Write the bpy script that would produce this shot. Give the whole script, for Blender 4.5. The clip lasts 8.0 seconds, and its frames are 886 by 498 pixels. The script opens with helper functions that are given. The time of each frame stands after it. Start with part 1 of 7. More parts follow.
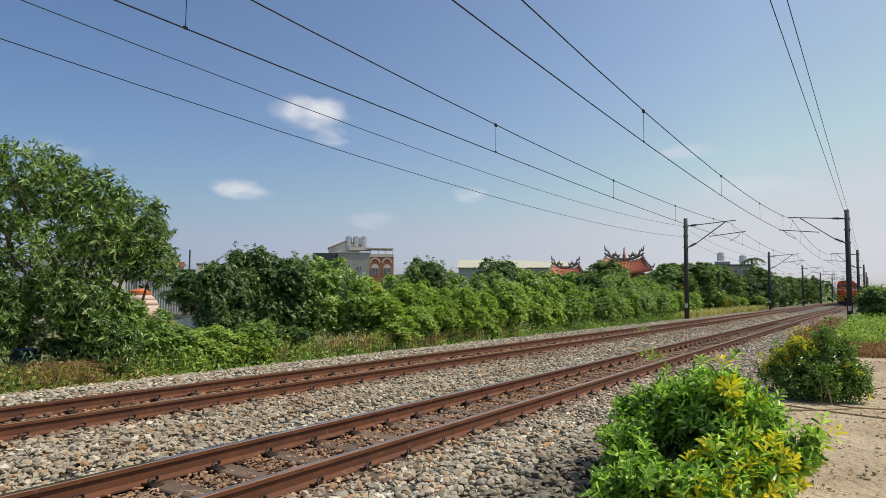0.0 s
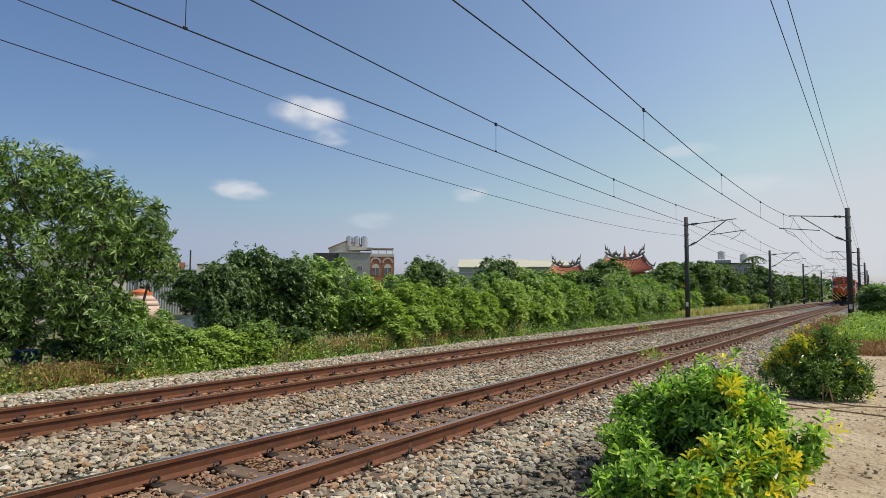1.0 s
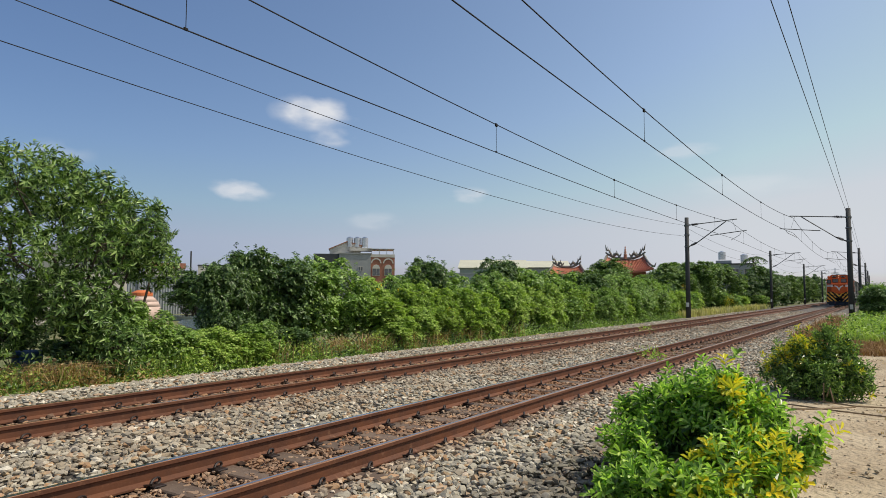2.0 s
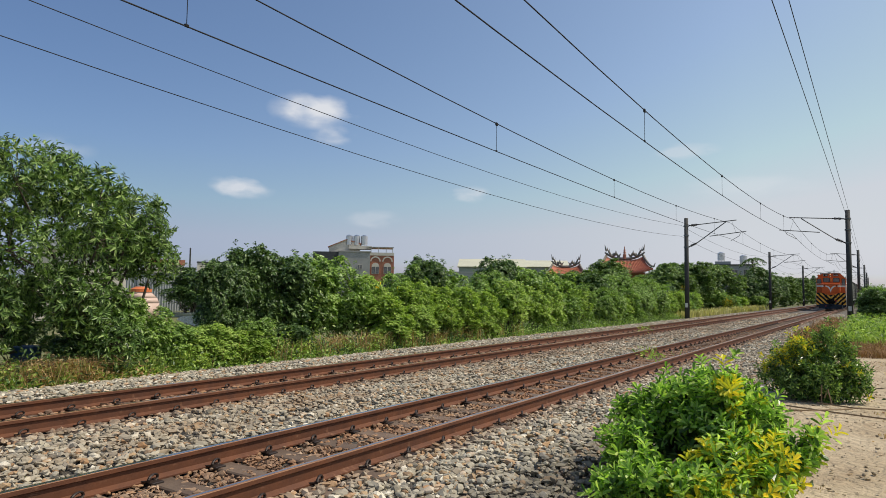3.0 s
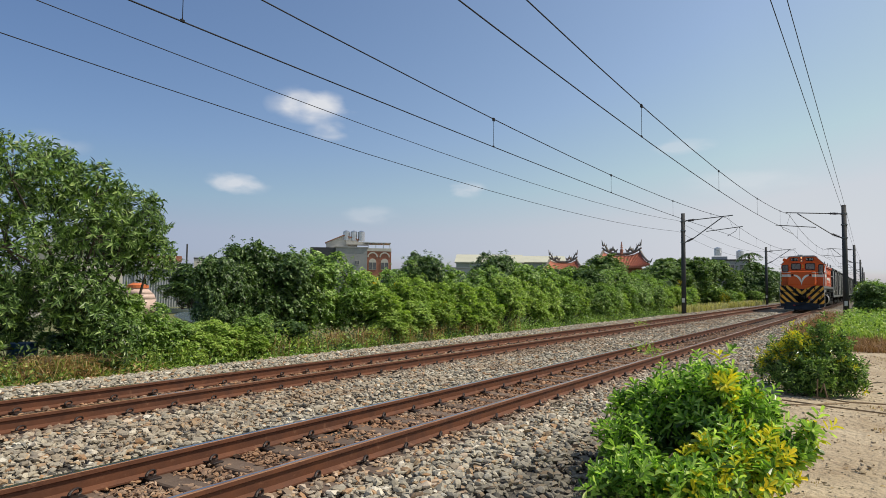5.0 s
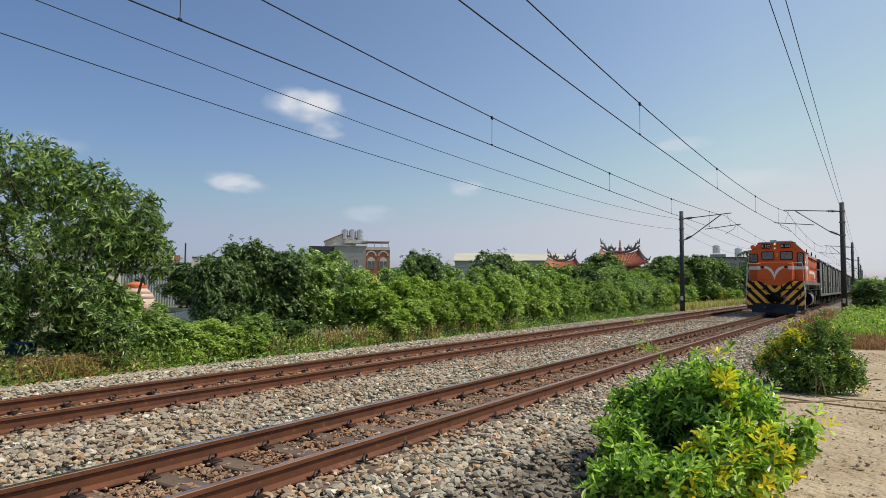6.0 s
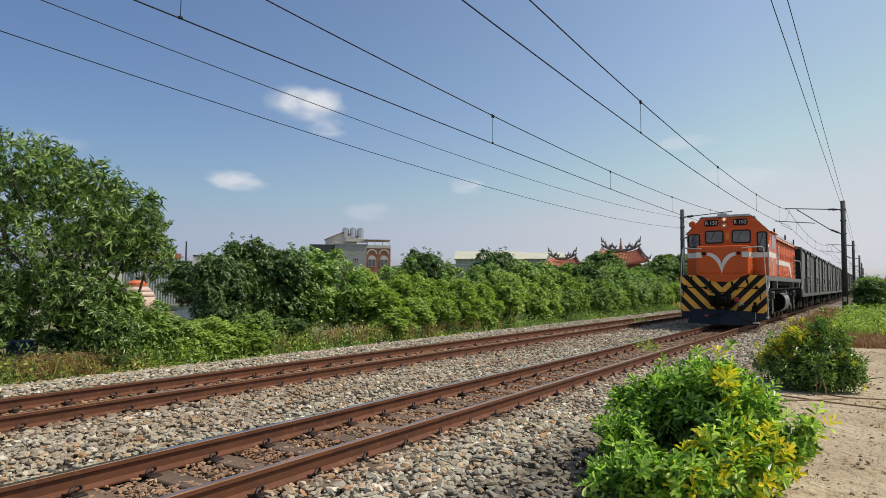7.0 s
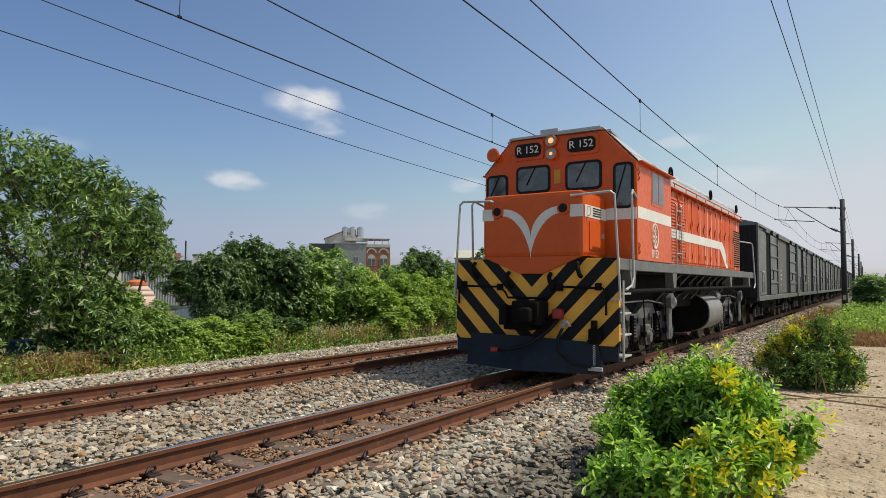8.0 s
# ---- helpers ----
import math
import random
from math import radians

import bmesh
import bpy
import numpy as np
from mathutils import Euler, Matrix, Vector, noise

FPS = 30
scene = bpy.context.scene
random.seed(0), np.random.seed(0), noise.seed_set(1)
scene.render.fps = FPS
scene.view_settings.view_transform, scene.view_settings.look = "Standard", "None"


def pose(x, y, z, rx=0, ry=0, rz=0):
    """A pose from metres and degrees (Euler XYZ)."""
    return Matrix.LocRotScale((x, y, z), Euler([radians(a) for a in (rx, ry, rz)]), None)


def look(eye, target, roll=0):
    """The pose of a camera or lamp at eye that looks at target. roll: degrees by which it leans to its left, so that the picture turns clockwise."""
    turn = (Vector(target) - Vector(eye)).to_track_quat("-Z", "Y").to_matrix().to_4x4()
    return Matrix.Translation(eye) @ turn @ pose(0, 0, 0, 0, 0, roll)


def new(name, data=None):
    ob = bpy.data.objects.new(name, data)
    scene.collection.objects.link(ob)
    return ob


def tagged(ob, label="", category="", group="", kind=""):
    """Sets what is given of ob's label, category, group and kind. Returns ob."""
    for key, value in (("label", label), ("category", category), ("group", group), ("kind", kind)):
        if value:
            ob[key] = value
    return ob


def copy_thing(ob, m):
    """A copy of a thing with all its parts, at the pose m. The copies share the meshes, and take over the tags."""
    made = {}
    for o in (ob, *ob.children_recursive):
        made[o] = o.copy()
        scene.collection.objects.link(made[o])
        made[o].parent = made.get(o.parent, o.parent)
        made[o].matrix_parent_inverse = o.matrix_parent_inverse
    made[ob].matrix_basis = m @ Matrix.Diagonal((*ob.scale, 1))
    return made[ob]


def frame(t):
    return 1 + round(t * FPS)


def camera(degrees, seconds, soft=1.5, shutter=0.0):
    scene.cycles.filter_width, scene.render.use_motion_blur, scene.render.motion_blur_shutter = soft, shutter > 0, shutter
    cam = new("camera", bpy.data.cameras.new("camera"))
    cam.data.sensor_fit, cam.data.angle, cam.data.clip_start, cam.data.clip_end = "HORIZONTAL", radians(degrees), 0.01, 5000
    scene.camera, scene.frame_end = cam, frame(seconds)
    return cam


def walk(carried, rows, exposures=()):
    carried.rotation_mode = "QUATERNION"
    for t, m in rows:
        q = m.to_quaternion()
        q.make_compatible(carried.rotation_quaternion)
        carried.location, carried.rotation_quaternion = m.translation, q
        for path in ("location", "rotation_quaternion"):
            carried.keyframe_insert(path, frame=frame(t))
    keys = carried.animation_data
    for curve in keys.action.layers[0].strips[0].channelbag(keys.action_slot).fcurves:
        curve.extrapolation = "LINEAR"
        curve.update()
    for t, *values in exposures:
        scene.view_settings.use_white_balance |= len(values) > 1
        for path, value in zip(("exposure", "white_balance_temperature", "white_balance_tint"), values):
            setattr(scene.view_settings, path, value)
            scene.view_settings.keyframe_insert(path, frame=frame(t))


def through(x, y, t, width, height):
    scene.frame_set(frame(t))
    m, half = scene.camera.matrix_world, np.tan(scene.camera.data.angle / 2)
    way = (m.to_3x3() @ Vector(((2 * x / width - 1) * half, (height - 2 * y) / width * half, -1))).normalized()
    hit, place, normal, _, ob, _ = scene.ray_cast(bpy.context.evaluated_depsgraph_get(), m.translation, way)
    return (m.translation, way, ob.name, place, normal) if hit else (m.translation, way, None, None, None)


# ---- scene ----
cam = camera(68.57, 8.0, soft=0.55)


def held(t, yaw, pitch, roll):
    """A pose of the hand-held camera: degrees left of the line, up, and lean."""
    return (t, pose(0, 0, 1.444, 90 + pitch, 0, yaw) @ pose(0, 0, 0, 0, 0, roll))


walk(cam, [
    held(0.0, 33.910, 3.853, 0.523), held(0.5, 33.883, 3.821, 0.433), held(1.0, 33.958, 3.814, 0.326),
    held(1.5, 34.017, 3.871, 0.229), held(3.0, 33.947, 3.755, 0.720), held(3.5, 33.943, 3.654, 0.974),
    held(4.0, 33.897, 3.610, 0.850), held(4.5, 33.793, 3.494, 0.742), held(6.0, 33.572, 3.239, 0.441),
    held(6.5, 33.562, 3.215, 0.602), held(7.0, 33.632, 3.088, 0.454), held(7.5, 33.695, 3.017, 0.378),
    held(8.0, 33.593, 2.998, 0.377)])

# ---- light ----
SUN = Vector((2.45, 1.5, 4.2)).normalized()
sun = new("sun", bpy.data.lights.new("sun", "SUN"))
sun.data.energy, sun.data.angle, sun.data.color = 4.2, radians(0.55), (1.0, 0.92, 0.78)
sun.matrix_world = look(SUN * 100, (0, 0, 0))
world = bpy.data.worlds.new("sky")
scene.world = world
world.use_nodes = True
wn = world.node_tree.nodes
sky = wn.new("ShaderNodeTexSky")
sky.sky_type, sky.sun_disc = "NISHITA", False
sky.sun_elevation, sky.sun_rotation = math.asin(SUN.z), math.atan2(SUN.x, SUN.y)
sky.air_density, sky.dust_density, sky.ozone_density = 1.0, 1.5, 2.4
pale = wn.new("ShaderNodeHueSaturation")
pale.inputs["Saturation"].default_value = 1.09
tint = wn.new("ShaderNodeMix")
tint.data_type, tint.blend_type = "RGBA", "MULTIPLY"
tint.inputs[0].default_value, tint.inputs[7].default_value = 1.0, (1.025, 1.0, 0.955, 1.0)
world.node_tree.links.new(sky.outputs[0], tint.inputs[6])
world.node_tree.links.new(tint.outputs[2], pale.inputs["Color"])
haze = wn.new("ShaderNodeMix")
haze.data_type, haze.blend_type = "RGBA", "DARKEN"
haze.inputs[0].default_value, haze.inputs[7].default_value = 0.85, (3.3, 3.8, 4.5, 1.0)
# low haze stays blue-grey
split, join = wn.new("ShaderNodeSeparateColor"), wn.new("ShaderNodeCombineColor")
world.node_tree.links.new(pale.outputs[0], split.inputs[0])
for band, share, rule in ((0, 0.93, "MINIMUM"), (2, 1.12, "MAXIMUM")):
    times, limit = wn.new("ShaderNodeMath"), wn.new("ShaderNodeMath")
    times.operation, limit.operation = "MULTIPLY", rule
    times.inputs[1].default_value = share
    world.node_tree.links.new(split.outputs[1], times.inputs[0])
    world.node_tree.links.new(split.outputs[band], limit.inputs[0])
    world.node_tree.links.new(times.outputs[0], limit.inputs[1])
    world.node_tree.links.new(limit.outputs[0], join.inputs[band])
world.node_tree.links.new(split.outputs[1], join.inputs[1])
world.node_tree.links.new(join.outputs[0], haze.inputs[6])
# the hazy sky is whiter and brighter towards the sun, deeper blue away from it
way, along = wn.new("ShaderNodeTexCoord"), wn.new("ShaderNodeVectorMath")
along.operation = "DOT_PRODUCT"
along.inputs[1].default_value = (1.0, 0.0, 0.0)
world.node_tree.links.new(way.outputs["Generated"], along.inputs[0])
side = wn.new("ShaderNodeMapRange")
side.inputs[1].default_value, side.inputs[2].default_value = -1.0, -0.15
world.node_tree.links.new(along.outputs["Value"], side.inputs[0])
glow = wn.new("ShaderNodeMix")
glow.data_type = "RGBA"
glow.inputs[6].default_value, glow.inputs[7].default_value = (0.72, 0.765, 0.90, 1.0), (1.39, 1.25, 1.14, 1.0)
world.node_tree.links.new(side.outputs[0], glow.inputs[0])
toned = wn.new("ShaderNodeMix")
toned.data_type, toned.blend_type = "RGBA", "MULTIPLY"
toned.inputs[0].default_value = 1.0
world.node_tree.links.new(haze.outputs[2], toned.inputs[6])
world.node_tree.links.new(glow.outputs[2], toned.inputs[7])
world.node_tree.links.new(toned.outputs[2], wn["Background"].inputs[0])
wn["Background"].inputs[1].default_value = 0.133
scene.view_settings.exposure = 0.0

# ---- materials ----
MATS = {}


class Nodes:
    """A small wrapper round a material's node tree."""

    def __init__(self, name):
        self.m = bpy.data.materials.new(name)
        self.m.use_nodes = True
        self.t = self.m.node_tree
        self.b = self.t.nodes["Principled BSDF"]
        self.xyz = self.add("ShaderNodeTexCoord").outputs["Object"]

    def add(self, kind, **inputs):
        n = self.t.nodes.new(kind)
        for k, v in inputs.items():
            self.put(n.inputs[k.replace("_", " ")], v)
        return n

    def put(self, socket, v):
        if isinstance(v, bpy.types.NodeSocket):
            self.t.links.new(v, socket)
        else:
            socket.default_value = v

    def noise(self, scale, detail=4.0, rough=0.55, vec=None):
        n = self.add("ShaderNodeTexNoise", Scale=scale, Detail=detail, Roughness=rough)
        self.put(n.inputs["Vector"], vec or self.xyz)
        return n.outputs["Fac"]

    def span(self, v, lo, hi, a=0.0, b=1.0):
        n = self.add("ShaderNodeMapRange")
        for i, x in enumerate((v, lo, hi, a, b)):
            self.put(n.inputs[i], x)
        return n.outputs[0]

    def mix(self, f, a, b, how="MIX"):
        n = self.t.nodes.new("ShaderNodeMix")
        n.data_type, n.blend_type = "RGBA", how
        self.put(n.inputs[0], f)
        for i, c in ((6, a), (7, b)):
            self.put(n.inputs[i], c if isinstance(c, bpy.types.NodeSocket) else (*c, 1.0))
        return n.outputs[2]

    def math(self, op, a, b=0.0, c=0.0):
        n = self.t.nodes.new("ShaderNodeMath")
        n.operation = op
        for i, x in enumerate((a, b, c)):
            self.put(n.inputs[i], x)
        return n.outputs[0]

    def bump(self, height, strength, distance=0.02):
        n = self.add("ShaderNodeBump", Strength=strength, Distance=distance, Height=height)
        self.put(self.b.inputs["Normal"], n.outputs[0])

    def done(self, color, rough, metal=0.0, spec=0.5):
        self.put(self.b.inputs["Base Color"], color if isinstance(color, bpy.types.NodeSocket) else (*color, 1.0))
        self.put(self.b.inputs["Roughness"], rough)
        self.put(self.b.inputs["Metallic"], metal)
        self.put(self.b.inputs["Specular IOR Level"], spec)
        MATS[self.m.name] = self.m
        return self.m


def surface(name, base, other, scale, rough=0.6, metal=0.0, bump=0.15, dirt=None, dirt_at=0.58, spec=0.5, dist=0.01, vary=0.0):
    """Two tones by coarse noise, a fine grain, stains of a third colour, and relief."""
    n = Nodes(name)
    coarse, fine = n.noise(scale, 3.0), n.noise(scale * 9, 5.0)
    col = n.mix(n.span(coarse, 0.35, 0.65), base, other)
    col = n.mix(n.span(fine, 0.3, 0.7, 0.0, 0.35), col, tuple(c * 0.72 for c in base))
    if dirt:
        col = n.mix(n.span(n.noise(scale * 2.3, 6.0, 0.65), dirt_at, dirt_at + 0.12, 0.0, 0.85), col, dirt)
    if vary:
        r = n.add("ShaderNodeObjectInfo").outputs["Random"]
        col = n.mix(1.0, col, n.mix(r, (1 - vary,) * 3, (1 + vary * 0.6,) * 3), "MULTIPLY")
    if bump:
        n.bump(fine, bump, dist)
    return n.done(col, n.span(fine, 0.3, 0.7, max(0.05, rough - 0.08), min(1.0, rough + 0.1)), metal, spec)


def leaves(name, tones, rough=0.45, through=0.19, patch=0.7, spec=0.3):
    """Foliage: each leaf takes a tone of its own, and patches drift; light passes through a little."""
    n = Nodes(name)
    isl = n.add("ShaderNodeNewGeometry").outputs["Random Per Island"]
    ramp = n.add("ShaderNodeValToRGB", Fac=isl)
    el = ramp.color_ramp.elements
    while len(el) < len(tones):
        el.new(0.5)
    for i, (at, c) in enumerate(tones):
        el[i].position, el[i].color = at, (*c, 1.0)
    col = n.mix(n.span(n.noise(patch, 3.0), 0.35, 0.68, 0.0, 0.55), ramp.outputs[0], n.mix(1.0, ramp.outputs[0], (1.2, 1.1, 0.8), "MULTIPLY"))
    n.done(col, rough, 0.0, spec)
    tr = n.add("ShaderNodeBsdfTranslucent", Color=n.mix(1.0, col, (1.4, 1.6, 0.7), "MULTIPLY"))
    mix = n.add("ShaderNodeMixShader", Fac=through)
    n.put(mix.inputs[1], n.b.outputs[0])
    n.put(mix.inputs[2], tr.outputs[0])
    n.put(n.t.nodes["Material Output"].inputs["Surface"], mix.outputs[0])
    return n.m


def chevrons(name):
    """Black and amber V stripes, as painted on the buffer plate."""
    n = Nodes(name)
    s = n.add("ShaderNodeSeparateXYZ", Vector=n.xyz).outputs
    f = n.math("SUBTRACT", s[2], n.math("MULTIPLY", n.math("ABSOLUTE", s[0]), 1.03))
    k = n.math("FRACT", n.math("DIVIDE", n.math("ADD", f, 2.36), 0.50))
    amber = n.mix(n.span(n.noise(9.0, 5.0), 0.45, 0.75, 0.0, 0.4), (0.86, 0.44, 0.07), (0.66, 0.33, 0.055))
    col = n.mix(n.math("LESS_THAN", k, 0.5), (0.007, 0.008, 0.010), amber)
    col = n.mix(n.span(n.noise(2.3, 6.0, 0.7), 0.6, 0.8, 0.0, 0.5), col, (0.05, 0.045, 0.04))
    return n.done(col, 0.5, 0.0, 0.2)


def stones(name, by_object):
    """Broken ballast stone: greys with some browns and rust, each stone its own tone."""
    n = Nodes(name)
    r = n.add("ShaderNodeObjectInfo").outputs["Random"] if by_object else n.add("ShaderNodeNewGeometry").outputs["Random Per Island"]
    ramp = n.add("ShaderNodeValToRGB", Fac=r)
    el = ramp.color_ramp.elements
    tones = [(0.0, (0.24, 0.21, 0.155)), (0.2, (0.44, 0.39, 0.29)), (0.42, (0.33, 0.30, 0.235)), (0.58, (0.52, 0.46, 0.345)),
             (0.72, (0.19, 0.18, 0.155)), (0.77, (0.47, 0.34, 0.195)), (0.87, (0.37, 0.20, 0.09)), (0.95, (0.72, 0.66, 0.53))]
    while len(el) < len(tones):
        el.new(0.5)
    for i, (at, c) in enumerate(tones):
        el[i].position, el[i].color = at, (*c, 1.0)
    grain = n.noise(60.0, 4.0)
    col = n.mix(n.span(grain, 0.35, 0.7, 0.0, 0.4), ramp.outputs[0], (0.22, 0.20, 0.17))
    # rust dust along the two tracks and earth between them
    x = n.add("ShaderNodeSeparateXYZ", Vector=n.add("ShaderNodeNewGeometry").outputs["Position"]).outputs[0]
    d = n.math("MINIMUM", n.math("ABSOLUTE", n.math("ADD", x, 4.573)), n.math("ABSOLUTE", n.math("ADD", x, 8.377)))
    w = n.noise(1.1, 4.0, vec=n.add("ShaderNodeNewGeometry").outputs["Position"])
    rust = n.math("MULTIPLY", n.span(d, 0.5, 1.05, 0.92, 0.0), n.span(w, 0.3, 0.6, 0.55, 1.0))
    col = n.mix(rust, col, n.mix(n.span(r, 0.0, 1.0), (0.13, 0.054, 0.026), (0.36, 0.19, 0.095)))
    # earth-stained stones between the tracks and darker ones at the foot of the shoulder
    pos = n.add("ShaderNodeNewGeometry").outputs["Position"]
    mid = n.math("MULTIPLY", n.span(n.math("ABSOLUTE", n.math("ADD", x, 6.9)), 0.2, 1.1, 1.0, 0.0), n.span(n.noise(0.7, 4.0, vec=pos), 0.42, 0.6, 0.0, 0.75))
    col = n.mix(mid, col, (0.24, 0.155, 0.09))
    foot = n.math("MULTIPLY", n.span(x, -2.95, -2.5, 0.0, 1.0), n.math("MULTIPLY", n.span(x, -2.0, -1.85, 1.0, 0.0), n.span(n.noise(0.8, 3.0, vec=pos), 0.28, 0.45, 0.0, 0.72)))
    foot = n.math("MULTIPLY", foot, n.span(n.add("ShaderNodeSeparateXYZ", Vector=pos).outputs[1], 7.5, 10.0, 1.0, 0.15))
    col = n.mix(foot, col, (0.10, 0.088, 0.07))
    n.bump(grain, 0.35, 0.006)
    return n.done(col, 0.8, 0.0, 0.3)


surface("rail_rust", (0.150, 0.055, 0.024), (0.095, 0.037, 0.020), 4.0, 0.62, 0.15, 0.2, (0.21, 0.10, 0.055))
surface("rail_polished", (0.62, 0.57, 0.53), (0.46, 0.38, 0.33), 3.0, 0.16, 0.95, 0.02)
surface("rail_head", (0.30, 0.155, 0.075), (0.22, 0.105, 0.05), 3.0, 0.42, 0.3, 0.08)
surface("clip_steel", (0.038, 0.024, 0.019), (0.022, 0.017, 0.016), 20.0, 0.5, 0.3, 0.2)
surface("sleeper", (0.165, 0.115, 0.08), (0.11, 0.07, 0.048), 5.0, 0.85, 0.0, 0.4, (0.26, 0.21, 0.16), vary=0.25)
stones("ballast_stone", False)
stones("ballast_piece", True)
surface("ballast_bed", (0.15, 0.13, 0.11), (0.10, 0.088, 0.07), 14.0, 0.9, 0.0, 0.9, (0.10, 0.085, 0.07), dist=0.04)
surface("sand", (0.50, 0.41, 0.285), (0.37, 0.29, 0.19), 0.9, 0.95, 0.0, 1.0, (0.30, 0.225, 0.145), 0.58, 0.1, 0.10)
surface("meadow", (0.10, 0.13, 0.035), (0.16, 0.15, 0.055), 0.35, 0.9, 0.0, 0.7, (0.20, 0.15, 0.08), dist=0.06)
surface("concrete", (0.43, 0.41, 0.37), (0.34, 0.32, 0.29), 1.6, 0.85, 0.0, 0.3, (0.24, 0.22, 0.19))
surface("orange_paint", (0.66, 0.112, 0.018), (0.59, 0.095, 0.016), 1.1, 0.36, 0.0, 0.03, (0.48, 0.085, 0.03), 0.66, 0.3)
surface("white_paint", (0.78, 0.76, 0.70), (0.70, 0.67, 0.60), 2.0, 0.35, 0.0, 0.03, (0.5, 0.42, 0.33), 0.64)
surface("plow_navy", (0.016, 0.023, 0.036), (0.024, 0.030, 0.042), 3.0, 0.6, 0.0, 0.1, (0.05, 0.045, 0.04), 0.62, 0.2)
surface("frame_grey", (0.17, 0.178, 0.178), (0.12, 0.125, 0.125), 2.0, 0.5, 0.2, 0.1, (0.12, 0.09, 0.07), 0.58)
surface("plate_yellow", (0.62, 0.32, 0.03), (0.5, 0.25, 0.03), 6.0, 0.5)
surface("truck_grey", (0.135, 0.136, 0.135), (0.07, 0.068, 0.065), 3.0, 0.6, 0.1, 0.2, (0.035, 0.03, 0.026), 0.54, 0.3)
surface("under_black", (0.0065, 0.0062, 0.006), (0.013, 0.0115, 0.010), 4.0, 0.8, 0.0, 0.2, spec=0.1)
surface("roof_grey", (0.46, 0.47, 0.47), (0.38, 0.385, 0.38), 1.2, 0.45, 0.2, 0.08, (0.25, 0.23, 0.21), 0.6)
surface("tank_grey", (0.27, 0.27, 0.265), (0.20, 0.197, 0.19), 2.0, 0.42, 0.3, 0.06, (0.13, 0.11, 0.09), 0.56)
surface("handrail_grey", (0.52, 0.52, 0.50), (0.42, 0.42, 0.40), 9.0, 0.4, 0.2, 0.05)
surface("wagon_grey", (0.165, 0.17, 0.165), (0.115, 0.118, 0.115), 0.9, 0.45, 0.1, 0.08, (0.15, 0.13, 0.11), 0.56)
surface("wagon_worn", (0.13, 0.125, 0.115), (0.095, 0.09, 0.083), 0.8, 0.55, 0.1, 0.1, (0.16, 0.135, 0.11), 0.56)
surface("wagon_dark", (0.014, 0.014, 0.015), (0.022, 0.021, 0.021), 2.0, 0.6, 0.0, 0.1, spec=0.2)
surface("wheel_steel", (0.16, 0.13, 0.11), (0.10, 0.085, 0.075), 5.0, 0.45, 0.7, 0.1)
surface("rubber", (0.009, 0.009, 0.010), (0.014, 0.014, 0.014), 10.0, 0.55, 0.0, 0.05, spec=0.2)
surface("red_cap", (0.38, 0.03, 0.03), (0.28, 0.03, 0.03), 12.0, 0.4)
surface("pole_concrete", (0.068, 0.069, 0.070), (0.052, 0.052, 0.052), 2.0, 0.8, 0.0, 0.3, (0.10, 0.09, 0.08), 0.62, 0.25)
surface("galvanised", (0.17, 0.18, 0.19), (0.12, 0.125, 0.13), 6.0, 0.5, 0.5, 0.1)
surface("wire", (0.008, 0.008, 0.009), (0.012, 0.011, 0.011), 1.0, 0.6, 0.2, 0.0, spec=0.2)
surface("insulator", (0.045, 0.032, 0.028), (0.03, 0.024, 0.022), 20.0, 0.35)
surface("bark", (0.11, 0.085, 0.06), (0.07, 0.055, 0.04), 8.0, 0.9, 0.0, 0.6, (0.16, 0.14, 0.11))
surface("plaster_grey", (0.36, 0.36, 0.35), (0.30, 0.30, 0.295), 0.5, 0.85, 0.0, 0.1, (0.24, 0.23, 0.22), 0.62)
surface("plaster_cream", (0.62, 0.58, 0.50), (0.54, 0.50, 0.43), 0.5, 0.85, 0.0, 0.1, (0.4, 0.36, 0.3), 0.62)
surface("brick_red", (0.40, 0.165, 0.10), (0.34, 0.135, 0.085), 3.0, 0.8, 0.0, 0.2, (0.28, 0.13, 0.09), vary=0.1)
surface("roof_tile_orange", (0.50, 0.155, 0.075), (0.40, 0.125, 0.07), 2.0, 0.6, 0.0, 0.2, (0.28, 0.13, 0.09), 0.56)
surface("dragon_glaze", (0.10, 0.13, 0.11), (0.26, 0.20, 0.15), 3.0, 0.45, 0.0, 0.2, (0.34, 0.12, 0.08), 0.55)
surface("sheet_green", (0.34, 0.38, 0.33), (0.29, 0.33, 0.29), 0.4, 0.5, 0.2, 0.05, (0.42, 0.42, 0.38), 0.62)
surface("sheet_cream", (0.62, 0.60, 0.44), (0.56, 0.54, 0.40), 0.4, 0.5, 0.2, 0.05)
surface("sheet_grey", (0.40, 0.42, 0.43), (0.34, 0.36, 0.37), 0.6, 0.5, 0.3, 0.05, (0.5, 0.5, 0.48), 0.62)
surface("dark_panel", (0.04, 0.042, 0.047), (0.055, 0.056, 0.06), 1.0, 0.6)
surface("steel_tank", (0.62, 0.63, 0.65), (0.52, 0.53, 0.55), 2.0, 0.28, 0.9, 0.03)
surface("tank_orange", (0.62, 0.17, 0.05), (0.54, 0.14, 0.045), 2.0, 0.5, 0.0, 0.05)
surface("tank_pale", (0.58, 0.42, 0.34), (0.50, 0.36, 0.29), 2.0, 0.5, 0.0, 0.05)
surface("drum_blue", (0.03, 0.10, 0.25), (0.025, 0.08, 0.2), 3.0, 0.45)
surface("net_green", (0.05, 0.32, 0.18), (0.04, 0.26, 0.14), 3.0, 0.6)
